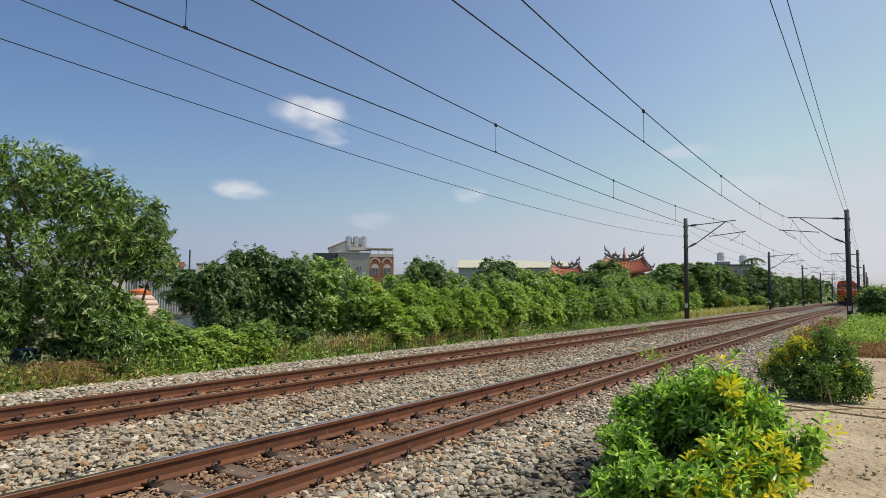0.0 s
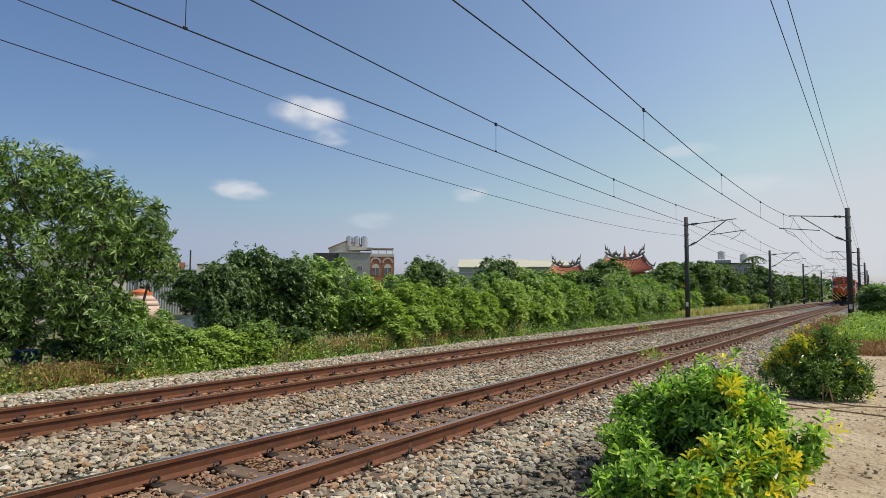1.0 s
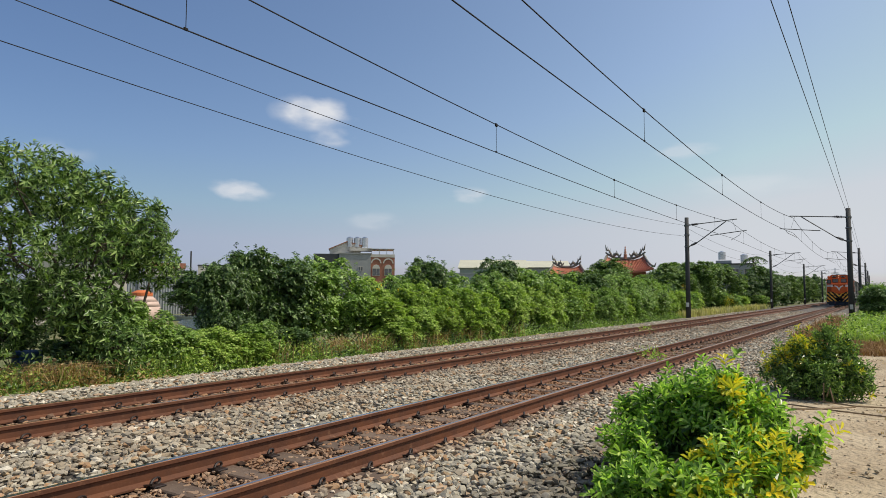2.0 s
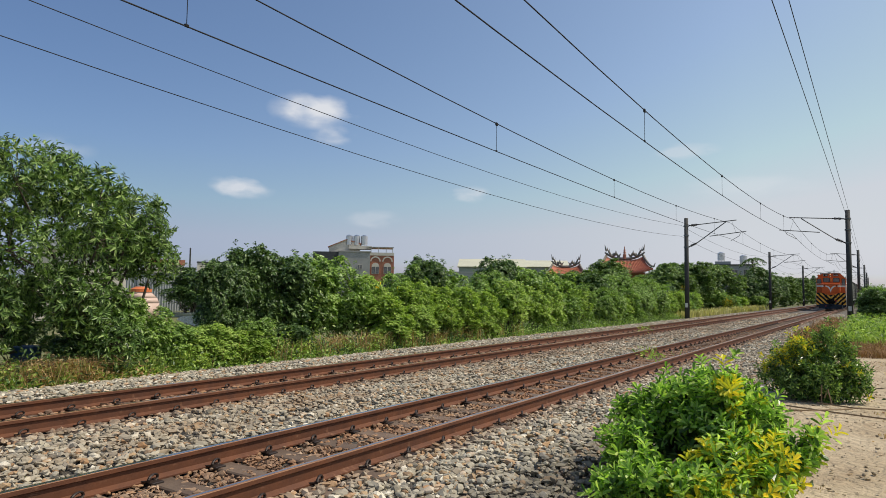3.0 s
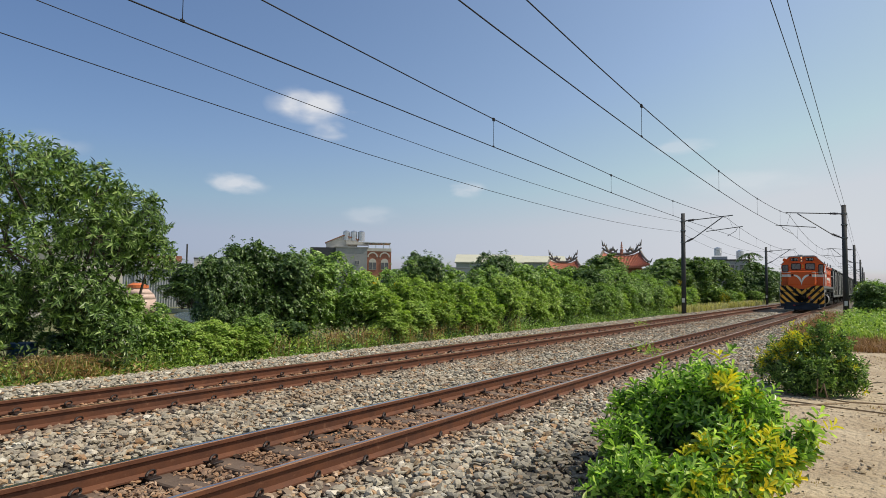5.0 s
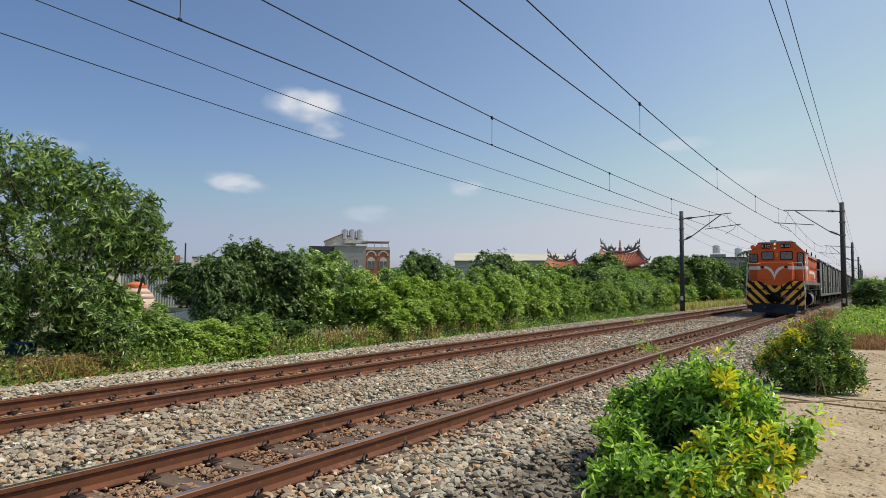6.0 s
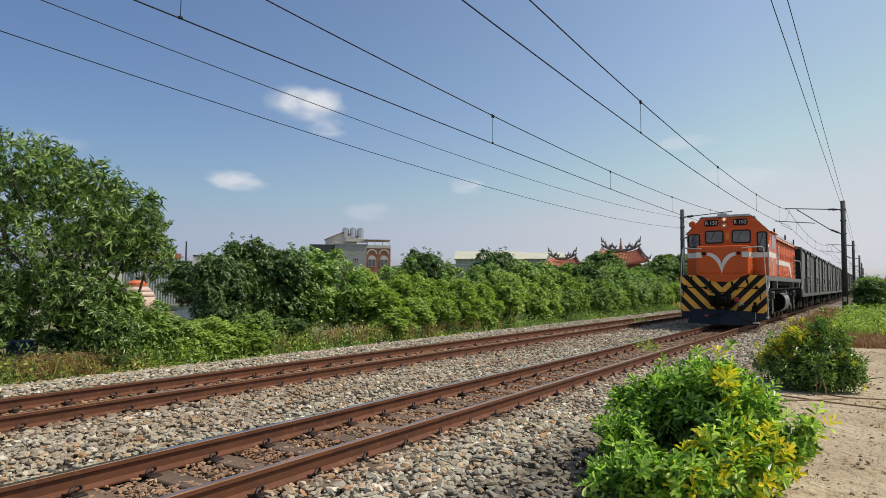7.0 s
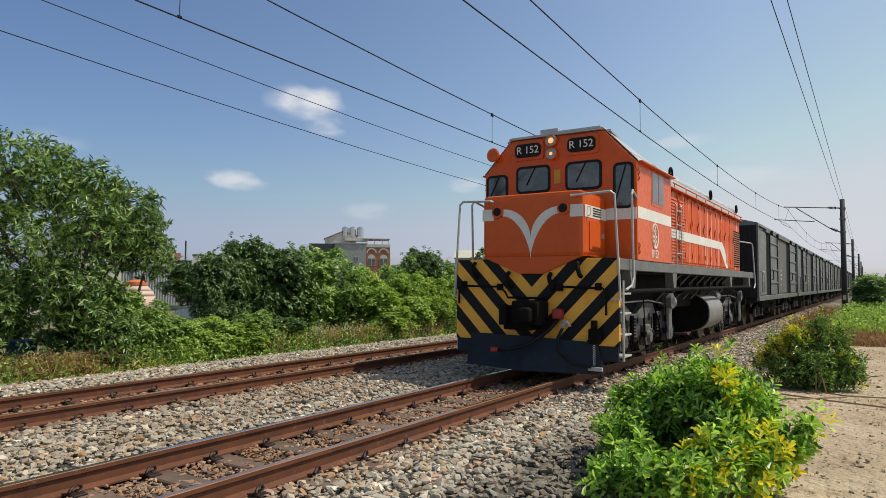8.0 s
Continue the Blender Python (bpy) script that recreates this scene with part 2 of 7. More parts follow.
surface("dry_twig", (0.27, 0.19, 0.11), (0.2, 0.14, 0.08), 9.0, 0.9)
surface("pond", (0.20, 0.26, 0.30), (0.17, 0.23, 0.26), 0.5, 0.08, 0.0, 0.06, dist=0.02)
surface("lattice_steel", (0.45, 0.47, 0.50), (0.40, 0.42, 0.45), 1.0, 0.6)
chevrons("stripes")
leaves("leaf_hedge", [(0.0, (0.036, 0.072, 0.018)), (0.35, (0.165, 0.275, 0.062)), (0.8, (0.28, 0.42, 0.105)), (1.0, (0.42, 0.53, 0.21))], 0.40, 0.27, 0.7, 0.4)
# also colours inner leaves of paler crowns, putting interior shade into the tone
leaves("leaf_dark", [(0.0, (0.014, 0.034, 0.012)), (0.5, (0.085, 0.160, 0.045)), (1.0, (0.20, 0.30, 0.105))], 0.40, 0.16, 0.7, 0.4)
leaves("leaf_wood", [(0.0, (0.022, 0.050, 0.014)), (0.4, (0.105, 0.185, 0.046)), (0.8, (0.19, 0.29, 0.080)), (1.0, (0.30, 0.40, 0.15))], 0.45, 0.2, 0.7, 0.3)
leaves("leaf_lime", [(0.0, (0.078, 0.140, 0.026)), (0.5, (0.30, 0.44, 0.088)), (1.0, (0.47, 0.57, 0.17))], 0.45, 0.28)
leaves("leaf_mango", [(0.0, (0.016, 0.036, 0.009)), (0.4, (0.085, 0.160, 0.036)), (0.8, (0.205, 0.325, 0.085)), (1.0, (0.36, 0.47, 0.18))], 0.38, 0.2, 0.7, 0.4)
leaves("leaf_glossy", [(0.0, (0.026, 0.062, 0.012)), (0.35, (0.16, 0.30, 0.055)), (0.75, (0.39, 0.57, 0.125)), (1.0, (0.58, 0.70, 0.26))], 0.31, 0.46, 2.0, 0.5)
leaves("leaf_glossy_dark", [(0.0, (0.016, 0.040, 0.010)), (0.4, (0.095, 0.180, 0.036)), (0.8, (0.23, 0.36, 0.085)), (1.0, (0.42, 0.53, 0.19))], 0.30, 0.28, 2.0, 0.55)
leaves("leaf_yellow", [(0.0, (0.34, 0.40, 0.045)), (0.4, (0.62, 0.55, 0.04)), (0.7, (0.76, 0.60, 0.04)), (1.0, (0.50, 0.53, 0.08))], 0.32, 0.3, 2.0)
leaves("leaf_flower", [(0.0, (0.62, 0.38, 0.01)), (1.0, (0.72, 0.58, 0.03))], 0.5, 0.3, 2.0)
leaves("grass_green", [(0.0, (0.09, 0.15, 0.03)), (0.5, (0.19, 0.27, 0.06)), (1.0, (0.33, 0.38, 0.11))], 0.6, 0.3)
leaves("grass_bright", [(0.0, (0.18, 0.27, 0.05)), (0.5, (0.34, 0.45, 0.09)), (1.0, (0.50, 0.54, 0.16))], 0.6, 0.3)
leaves("grass_brown", [(0.0, (0.13, 0.065, 0.035)), (0.5, (0.26, 0.14, 0.075)), (1.0, (0.36, 0.24, 0.13))], 0.75, 0.2)
leaves("grass_straw", [(0.0, (0.28, 0.26, 0.11)), (0.5, (0.45, 0.41, 0.20)), (1.0, (0.58, 0.53, 0.30))], 0.7, 0.3)
leaves("grass_dry", [(0.0, (0.24, 0.145, 0.075)), (0.5, (0.42, 0.275, 0.145)), (1.0, (0.54, 0.43, 0.25))], 0.7, 0.3)

n = Nodes("orange_weathered")
streak = n.noise(1.0, 6.0, 0.7, n.add("ShaderNodeMapping", Vector=n.xyz, Scale=(4.5, 4.5, 0.35)).outputs[0])
col = n.mix(n.span(n.noise(1.2, 3.0), 0.35, 0.65), (0.60, 0.088, 0.008), (0.50, 0.070, 0.008))
col = n.mix(n.span(streak, 0.55, 0.60, 0.0, 0.65), col, (0.74, 0.50, 0.40))
col = n.mix(n.span(n.noise(3.1, 6.0, 0.7), 0.60, 0.72, 0.0, 0.7), col, (0.30, 0.07, 0.03))
n.done(col, 0.5, 0.0, 0.15)
n = Nodes("glass_cab")
n.done(n.mix(n.span(n.noise(3.0, 3.0), 0.4, 0.7), (0.035, 0.042, 0.046), (0.10, 0.11, 0.115)), 0.05, 0.0, 0.9)
n = Nodes("lamp_lit")
n.put(n.b.inputs["Emission Color"], (1.0, 0.31, 0.06, 1.0))
n.put(n.b.inputs["Emission Strength"], 1.4)
n.done((0.8, 0.6, 0.4), 0.2)
n = Nodes("lamp_glass")
n.done((0.36, 0.25, 0.19), 0.25, 0.5)


# ---- building blocks ----
def mesh_of(bm, name, material, smooth=False):
    me = bpy.data.meshes.new(name)
    bm.normal_update()
    bm.to_mesh(me)
    bm.free()
    for m in (material if isinstance(material, (list, tuple)) else [material]):
        me.materials.append(MATS[m])
    if smooth:
        me.polygons.foreach_set("use_smooth", [True] * len(me.polygons))
    return me


def part(name, bm, material, parent=None, label="", smooth=False, at=None):
    """Links a bmesh as one mesh object under a thing or a part."""
    ob = new(name, mesh_of(bm, name, material, smooth))
    ob.parent = parent
    if at is not None:
        ob.matrix_basis = at
    return tagged(ob, label)


def thing(name, label, category, group="", kind="", at=None):
    ob = new(name)
    ob.empty_display_size = 0.2
    if at is not None:
        ob.matrix_basis = at
    return tagged(ob, label, category, group, kind)


def whole(name, bm, material, label, category, group="", kind="", smooth=False, at=None):
    ob = part(name, bm, material, None, "", smooth, at)
    return tagged(ob, label, category, group, kind)


def B():
    return bmesh.new()


def box(bm, x0, x1, y0, y1, z0, z1, bevel=0.0, seg=2, m=0):
    r = bmesh.ops.create_cube(bm, size=1.0, matrix=Matrix.LocRotScale(
        ((x0 + x1) / 2, (y0 + y1) / 2, (z0 + z1) / 2), None, (abs(x1 - x0), abs(y1 - y0), abs(z1 - z0))))
    fs = {f for v in r["verts"] for f in v.link_faces}
    for f in fs:
        f.material_index = m
    if bevel:
        es = {e for v in r["verts"] for e in v.link_edges}
        bmesh.ops.bevel(bm, geom=list(es), offset=bevel, segments=seg, affect="EDGES", profile=0.5)
    return bm


def prism(bm, pts, y0, y1, axis="y", m=0, bevel=0.0):
    """Extrudes an outline along an axis: outline in (x, z) for y, (y, z) for x, (x, y) for z."""
    def put(a, b, h):
        return {"y": (a, h, b), "x": (h, a, b), "z": (a, b, h)}[axis]
    lo = [bm.verts.new(put(a, b, y0)) for a, b in pts]
    hi = [bm.verts.new(put(a, b, y1)) for a, b in pts]
    k = len(pts)
    fs = [bm.faces.new(lo), bm.faces.new(hi[::-1])] + [bm.faces.new((lo[i], hi[i], hi[(i + 1) % k], lo[(i + 1) % k])) for i in range(k)]
    bmesh.ops.recalc_face_normals(bm, faces=fs)
    for f in fs:
        f.material_index = m
    if bevel:
        es = {e for f in fs for e in f.edges}
        bmesh.ops.bevel(bm, geom=list(es), offset=bevel, segments=2, affect="EDGES", profile=0.5)
    return bm


def cyl(bm, a, b, r0, r1=None, seg=12, m=0):
    a, b = Vector(a), Vector(b)
    q = (b - a).to_track_quat("Z", "Y").to_matrix().to_4x4()
    r = bmesh.ops.create_cone(bm, cap_ends=True, segments=seg, radius1=r0, radius2=r0 if r1 is None else r1,
                              depth=(b - a).length, matrix=Matrix.Translation((a + b) / 2) @ q)
    for f in {f for v in r["verts"] for f in v.link_faces}:
        f.material_index = m
    return bm


def tube(bm, pts, r, seg=6):
    """A round bar through points; r may be one radius or one for each point."""
    pts = [Vector(p) for p in pts]
    rs = [r] * len(pts) if isinstance(r, (int, float)) else r
    rings = []
    for i, p in enumerate(pts):
        d = (pts[min(i + 1, len(pts) - 1)] - pts[max(i - 1, 0)]).normalized()
        u = d.orthogonal().normalized() if i == 0 else (u - d * u.dot(d)).normalized()
        w = d.cross(u)
        rings.append([bm.verts.new(p + (u * math.cos(k * math.tau / seg) + w * math.sin(k * math.tau / seg)) * rs[i]) for k in range(seg)])
    for s, t in zip(rings, rings[1:]):
        for k in range(seg):
            bm.faces.new((s[k], s[(k + 1) % seg], t[(k + 1) % seg], t[k]))
    bm.faces.new(rings[0][::-1])
    bm.faces.new(rings[-1])
    return bm


def round_rect(x0, x1, z0, z1, r, seg=4):
    pts = []
    for cx, cz, a0 in ((x1 - r, z1 - r, 0), (x0 + r, z1 - r, 90), (x0 + r, z0 + r, 180), (x1 - r, z0 + r, 270)):
        pts += [(cx + r * math.cos(radians(a0 + 90 * k / seg)), cz + r * math.sin(radians(a0 + 90 * k / seg))) for k in range(seg + 1)]
    return pts


TRACKS = (-4.573, -8.377)
BED, PATH_Z, FIELD = -0.205, -0.30, -0.45


# ---- ground ----
def profile(x):
    """Height of the ground across the line: path, ballast shoulders, field."""
    xs = [-400, -60, -16, -13.2, -12.3, -10.8, -9.7, -7.1, -6.4, -5.8, -3.3, -2.7, -1.95, -1.7, 1.5, 60, 400]
    zs = [-0.9, -0.8, -0.5, -0.42, -0.40, -0.20, BED, BED, -0.175, BED, BED, BED, -0.36, PATH_Z - 0.03, PATH_Z, -0.3, -0.4]
    return np.interp(x, xs, zs)


def ground():
    bm = B()
    xs = [-3000, -400, -150, -60, -30, -20, -16, -14.5, -13.2, -12.8, -12.3, -10.8, -9.7, -7.1, -6.4, -5.8, -3.3, -2.7, -2.3, -1.95, -1.7, -1.2, -0.6, 0, 0.8, 1.6, 3, 8, 30, 200, 3000]
    ys = [-800, -200, -60, -20, -8] + [-4 + 0.9 * i for i in range(40)] + [36 + 6 * i for i in range(25)] + [220, 320, 500, 900, 3000]
    grid = [[bm.verts.new((x, y, float(profile(x)) + (0.03 * noise.noise((x * 0.8, y * 0.8, 0)) if -3 > x or x > -1.9 else 0))) for x in xs] for y in ys]
    for j in range(len(ys) - 1):
        for i in range(len(xs) - 1):
            f = bm.faces.new((grid[j][i], grid[j][i + 1], grid[j + 1][i + 1], grid[j + 1][i]))
            xm, ym = (xs[i] + xs[i + 1]) / 2, (ys[j] + ys[j + 1]) / 2
            f.material_index = 1 if -12.6 < xm < -1.9 else (2 if -1.95 < xm < 6 and ym < 24 else 0)
            f.smooth = True
    whole("ground", bm, ["meadow", "ballast_bed", "sand"], "flat ground with ballast bed, sandy path and weedy field", "ground", kind="structure")


ground()


# ---- railway tracks ----
RAIL = [(-0.0325, 0.0), (-0.0325, -0.032), (-0.009, -0.045), (-0.009, -0.130), (-0.064, -0.152), (-0.064, -0.166),
        (0.064, -0.166), (0.064, -0.152), (0.009, -0.130), (0.009, -0.045), (0.0325, -0.032), (0.0325, 0.0), (0.027, 0.004), (0.010, 0.005), (-0.014, 0.005), (-0.027, 0.004)]
PITCH, FIRST = 0.614, 2.62


def clip_mesh():
    bm = B()
    tube(bm, [(0.04, -0.075, 0.004), (0.075, -0.07, 0.014)] + [(0.095 + 0.03 * math.cos(a), 0.062 * -math.cos(a), 0.042 + 0.05 * math.sin(a)) for a in [radians(d) for d in range(-20, 241, 26)]] + [(0.06, 0.03, 0.01), (0.03, 0.035, 0.006)], 0.0135, 6)
    box(bm, 0.05, 0.16, -0.05, 0.07, -0.03, 0.004, 0.008, 1)
    bmesh.ops.scale(bm, vec=(1.0, 0.95, 0.62), verts=bm.verts)
    return mesh_of(bm, "rail_clip", "clip_steel")


def track(cx, label):
    t = thing("railway_track", label, "railway track", "parallel railway tracks", "structure")
    for s in (-1, 1):
        bm = B()
        prism(bm, RAIL, -12, 330)
        for f in bm.faces:
            c = f.calc_center_median()
            if c.z > 0.001:
                f.material_index = 1 if (c.x < 0.026 if s < 0 else abs(c.x + 0.002) < 0.004) else 2
        part("rail", bm, ["rail_rust", "rail_polished", "rail_head"], t, "rust-brown rail with a worn bright head", at=pose(cx + s * 0.566, 0, 0))
    return t


near_track = track(TRACKS[0], "rusty narrow-gauge track on pale grey ballast")
far_track = track(TRACKS[1], "rusty narrow-gauge track beside the green hedge")


# ---- overhead line ----
SPAN = (0.0, 48.0, 90.0, 132.0, 174.0, 218.0)
RIGHT_X = (-1.5, -1.6, -2.07, -2.2, -2.5, -2.8)


def mast(x, y, side, track_x, label):
    """A concrete mast with a hinged cantilever that reaches over the track; side is +1 where the track lies towards +x."""
    m = thing("catenary_mast", label, "catenary mast", "masts along the line", at=pose(x, y, -0.45))
    bm = cyl(B(), (0, 0, 0), (0, 0, 7.35), 0.17, 0.135, 16)
    part("shaft", bm, "pole_concrete", m, smooth=True)
    for z in (5.27, 6.1, 6.78):
        part("band", cyl(B(), (0, 0, z - 0.04), (0, 0, z + 0.04), 0.185, None, 16), "galvanised", m)
    d = (track_x - x)
    part("top_tube", tube(B(), [(side * 0.75, 0, 6.85), (d + side * 0.3, 0, 7.05)], 0.032), "galvanised", m)
    part("brace_tube", tube(B(), [(side * 0.65, 0, 5.5), (d * 0.87, 0, 6.95)], 0.035), "galvanised", m)
    part("steady_tube", tube(B(), [(d * 0.52, 0, 6.0), (d + side * 0.9, 0, 6.25)], 0.028), "galvanised", m)
    part("steady_arm", tube(B(), [(d + side * 0.55, 0, 6.15), (d + side * 0.45, 0, 5.95), (d - side * 0.1, 0, 5.62)], 0.018), "galvanised", m)
    part("stay_wire", tube(B(), [(d, 0, 7.0), (d + side * 0.25, 0, 6.2)], 0.008, 4), "wire", m)
    for a, b in (((side * 0.17, 0, 6.8), (side * 0.85, 0, 6.86)), ((side * 0.15, 0, 5.28), (side * 0.72, 0, 5.56))):
        bm = B()
        a, b = Vector(a), Vector(b)
        tube(bm, [a, b], 0.04, 8)
        for k in range(6):
            p = a.lerp(b, 0.3 + 0.1 * k)
            cyl(bm, p - (b - a) * 0.025, p + (b - a) * 0.025, 0.085, None, 10)
        part("insulator", bm, "insulator", m)
    part("number_plate", box(B(), -0.09, 0.09, -0.19, -0.17, 1.0, 1.3), "white_paint", m, "small pale blank plate")
    return m


for i, y in enumerate(SPAN):
    mast(RIGHT_X[i], y, -1, TRACKS[0], "dark concrete catenary mast with cantilever beside the path")
    mast(-11.4, y, 1, TRACKS[1], "dark concrete catenary mast in front of the hedge")


def wire_line(name, label, pts, r):
    whole(name, tube(B(), pts, r, 5), "wire", label, "wire", "overhead wires")


def catenary(cx, label, low, rise, wire_z, wire_rise, first):
    spans = [(-46.0, 0.0)] + list(zip(SPAN, SPAN[1:]))
    msg, con = [], []
    t = thing("catenary", label, "overhead line", "overhead wires")
    for k, (a, b) in enumerate(spans):
        st = 0.12 if k % 2 else -0.12
        for i in range(12):
            u = i / 12
            y = a + (b - a) * u
            q = (2 * u - 1) ** 2
            x = cx + st * (1 - 2 * u)
            msg.append((x, y, low + rise * q)), con.append((x, y, wire_z + wire_rise * q))
        for i in range(5):
            u = (first + 9.3 * i) / 48
            q = (2 * u - 1) ** 2
            y = a + (b - a) * u
            z, zc, x = low + rise * q, wire_z + wire_rise * q, cx + st * (1 - 2 * u)
            bm = tube(B(), [(x, y, z), (x, y, zc)], 0.006, 4)
            box(bm, x - 0.02, x + 0.02, y - 0.05, y + 0.05, z - 0.05, z + 0.035, 0.008, 1)
            box(bm, x - 0.015, x + 0.015, y - 0.035, y + 0.035, zc - 0.01, zc + 0.035, 0.006, 1)
            part("dropper", bm, "wire", t)
    part("messenger_wire", tube(B(), msg, 0.0125, 5), "wire", t)
    part("contact_wire", tube(B(), con, 0.0115, 5), "wire", t)


catenary(TRACKS[0], "sagging messenger and contact wire with droppers over track", 5.68, 0.80, 4.97, 0.5, 5.9)
catenary(TRACKS[1], "sagging messenger and contact wire with droppers over track", 5.81, 0.62, 5.13, 0.2, 5.55)


def feeder(a, b, sag, n=14):
    return [tuple(Vector(a).lerp(Vector(b), i / n) - Vector((0, 0, sag * 4 * (i / n) * (1 - i / n)))) for i in range(n + 1)]


for (x0, z0), (x1, z1), sag in (((-11.75, 6.5), (-11.75, 6.4), 0.67), ((-11.75, 5.75), (-11.75, 5.62), 0.70), ((-1.40, 6.75), (-1.66, 6.5), 0.0), ((-1.20, 7.1), (-1.54, 6.85), 0.0)):
    pts = feeder((x0, -46, z0), (x0, 0, z0), sag) + feeder((x0, 0, z0), (x1, 48, z1), sag)[1:]
    for i in range(1, len(SPAN) - 1):
        dx = RIGHT_X[i + 1] - RIGHT_X[i] if x0 > -5 else 0
        a = pts[-1]
        pts += feeder(a, (a[0] + dx, SPAN[i + 1], a[2]), sag)[1:]
    wire_line("feeder_wire", "thin dark feeder wire strung from mast to mast", pts, 0.009)


# ---- the train ----
def plate(bm, pts, y, d, m=0):
    """A thin raised plate facing the front: outline in x and z."""
    return prism(bm, pts, y - d, y, "y", m)


def letters(name, text, size, material, parent, m, depth=0.004):
    c = bpy.data.curves.new(name, "FONT")
    c.body, c.size, c.extrude, c.align_x, c.align_y = text, size, depth, "CENTER", "CENTER"
    tmp = bpy.data.objects.new(name, c)
    scene.collection.objects.link(tmp)
    me = bpy.data.meshes.new_from_object(tmp.evaluated_get(bpy.context.evaluated_depsgraph_get()))
    bpy.data.objects.remove(tmp)
    me.materials.clear()
    me.materials.append(MATS[material])
    ob = new(name, me)
    ob.parent, ob.matrix_basis = parent, m
    return ob


def wheelset(parent, y, r, half=0.56):
    bm = B()
    for s in (-1, 1):
        cyl(bm, (s * (half - 0.07), 0, 0), (s * (half + 0.06), 0, 0), r, r * 0.985, 28)
        cyl(bm, (s * (half - 0.1), 0, 0), (s * (half - 0.07), 0, 0), r + 0.03, None, 28)
        cyl(bm, (s * (half + 0.06), 0, 0), (s * (half + 0.09), 0, 0), r * 0.35, r * 0.3, 14)
        for k in range(5):
            a = k * math.tau / 5
            cyl(bm, (s * (half + 0.055), math.cos(a) * r * 0.6, math.sin(a) * r * 0.6), (s * (half + 0.064), math.cos(a) * r * 0.6, math.sin(a) * r * 0.6), 0.05, None, 8)
    cyl(bm, (-half, 0, 0), (half, 0, 0), 0.08, None, 12)
    return part("wheelset", bm, "wheel_steel", parent, at=pose(0, y, r + 0.004))


def locomotive():
    """Front plate at y = 0, rear towards +y; x = 0 is the track's middle, z = 0 the rail head."""
    L = thing("locomotive", "orange diesel locomotive with white V band and striped front", "locomotive")
    # body
    cab = [(-1.41, 1.84), (-1.41, 3.44), (-0.86, 4.02), (0.86, 4.02), (1.41, 3.44), (1.41, 1.84)]
    rear = [(-1.41, 1.84), (-1.41, 3.40), (-0.98, 3.66), (0.98, 3.66), (1.41, 3.40), (1.41, 1.84)]

    def between(u, k):
        return tuple(cab[k][j] + (rear[k][j] - cab[k][j]) * u for j in (0, 1))

    bm = B()
    rings = [[bm.verts.new((x, y, z)) for x, z in outline] for outline, y in ((cab, 0.95), ([between(0.2, k) for k in range(6)], 1.15), (rear, 3.05))]
    bm.faces.new(rings[0]), bm.faces.new(rings[2][::-1])
    for a, b in zip(rings, rings[1:]):
        for k in range(6):
            bm.faces.new((a[k], b[k], b[(k + 1) % 6], a[(k + 1) % 6]))
    bmesh.ops.recalc_face_normals(bm, faces=bm.faces)
    bmesh.ops.bevel(bm, geom=list(rings[0][0].link_edges) + list(rings[0][2].link_edges) + list(rings[0][4].link_edges), offset=0.02, segments=2, affect="EDGES", profile=0.5)
    part("cab", bm, "orange_paint", L)
    nose = B()
    prism(nose, [(-0.89, 1.86), (-0.89, 2.90), (0.89, 2.90), (0.89, 1.86)], -0.045, 0.97, bevel=0.075)
    part("nose", nose, "orange_paint", L)
    bm = B()
    lo = [(-0.89, 1.88), (-0.2, 1.60), (0.2, 1.60), (0.89, 1.88)]
    prism(bm, lo, -0.043, 0.9, bevel=0.012)
    part("nose_apron", bm, "orange_paint", L)
    hood = B()
    prism(hood, [(-1.33, 1.84), (-1.33, 3.30), (1.33, 3.30), (1.33, 1.84)], 3.06, 10.95, bevel=0.02)
    part("hood", hood, "orange_weathered", L)
    bm = B()
    arc = [(1.31 * math.copysign(abs(math.cos(radians(a))) ** 0.72, math.cos(radians(a))), 3.30 + 0.64 * math.sin(radians(a)) ** 0.85) for a in range(0, 181, 6)]
    prism(bm, arc, 3.07, 11.0)
    part("hood_roof", bm, "roof_grey", L, "grey curved roof", smooth=False)
    bm = B()
    prism(bm, [(-0.9, 4.022), (-0.86, 4.06), (0.86, 4.06), (0.9, 4.022)], 0.9, 1.35)
    part("cab_roof_edge", bm, "roof_grey", L, "pale grey roof sheet")
    for s in (-1, 1):
        bm = B()
        lo = [(s * 0.87, 0.97, 4.03), (s * 1.425, 0.97, 3.45), (s * 1.425, 3.06, 3.41), (s * 0.98, 3.06, 3.675)]
        a, b = [bm.verts.new(p) for p in lo], [bm.verts.new((x, y, z + 0.02)) for x, y, z in lo]
        bm.faces.new(a[::-1]), bm.faces.new(b)
        for k in range(4):
            bm.faces.new((a[k], a[(k + 1) % 4], b[(k + 1) % 4], b[k]))
        bmesh.ops.recalc_face_normals(bm, faces=bm.faces)
        part("roof_side", bm, "roof_grey", L, "pale grey sloping roof sheet")
    part("roof_sheet", prism(B(), [(1.0, 4.0), (1.0, 4.03), (3.06, 3.69), (3.06, 3.64)], -0.97, 0.97, "x"), "roof_grey", L)
    for x0, x1, y0, y1, z1 in ((-0.32, 0.02, 1.0, 1.5, 4.17), (-0.1, 0.80, 0.98, 1.55, 4.11)):
        part("roof_box", box(B(), x0, x1, y0, y1, 4.05, z1, 0.012), "roof_grey", L)
    bm = B()
    for k in range(7):
        box(bm, -0.7, 0.7, 3.6 + k * 1.0, 4.3 + k * 1.0, 3.93, 4.0, 0.02)
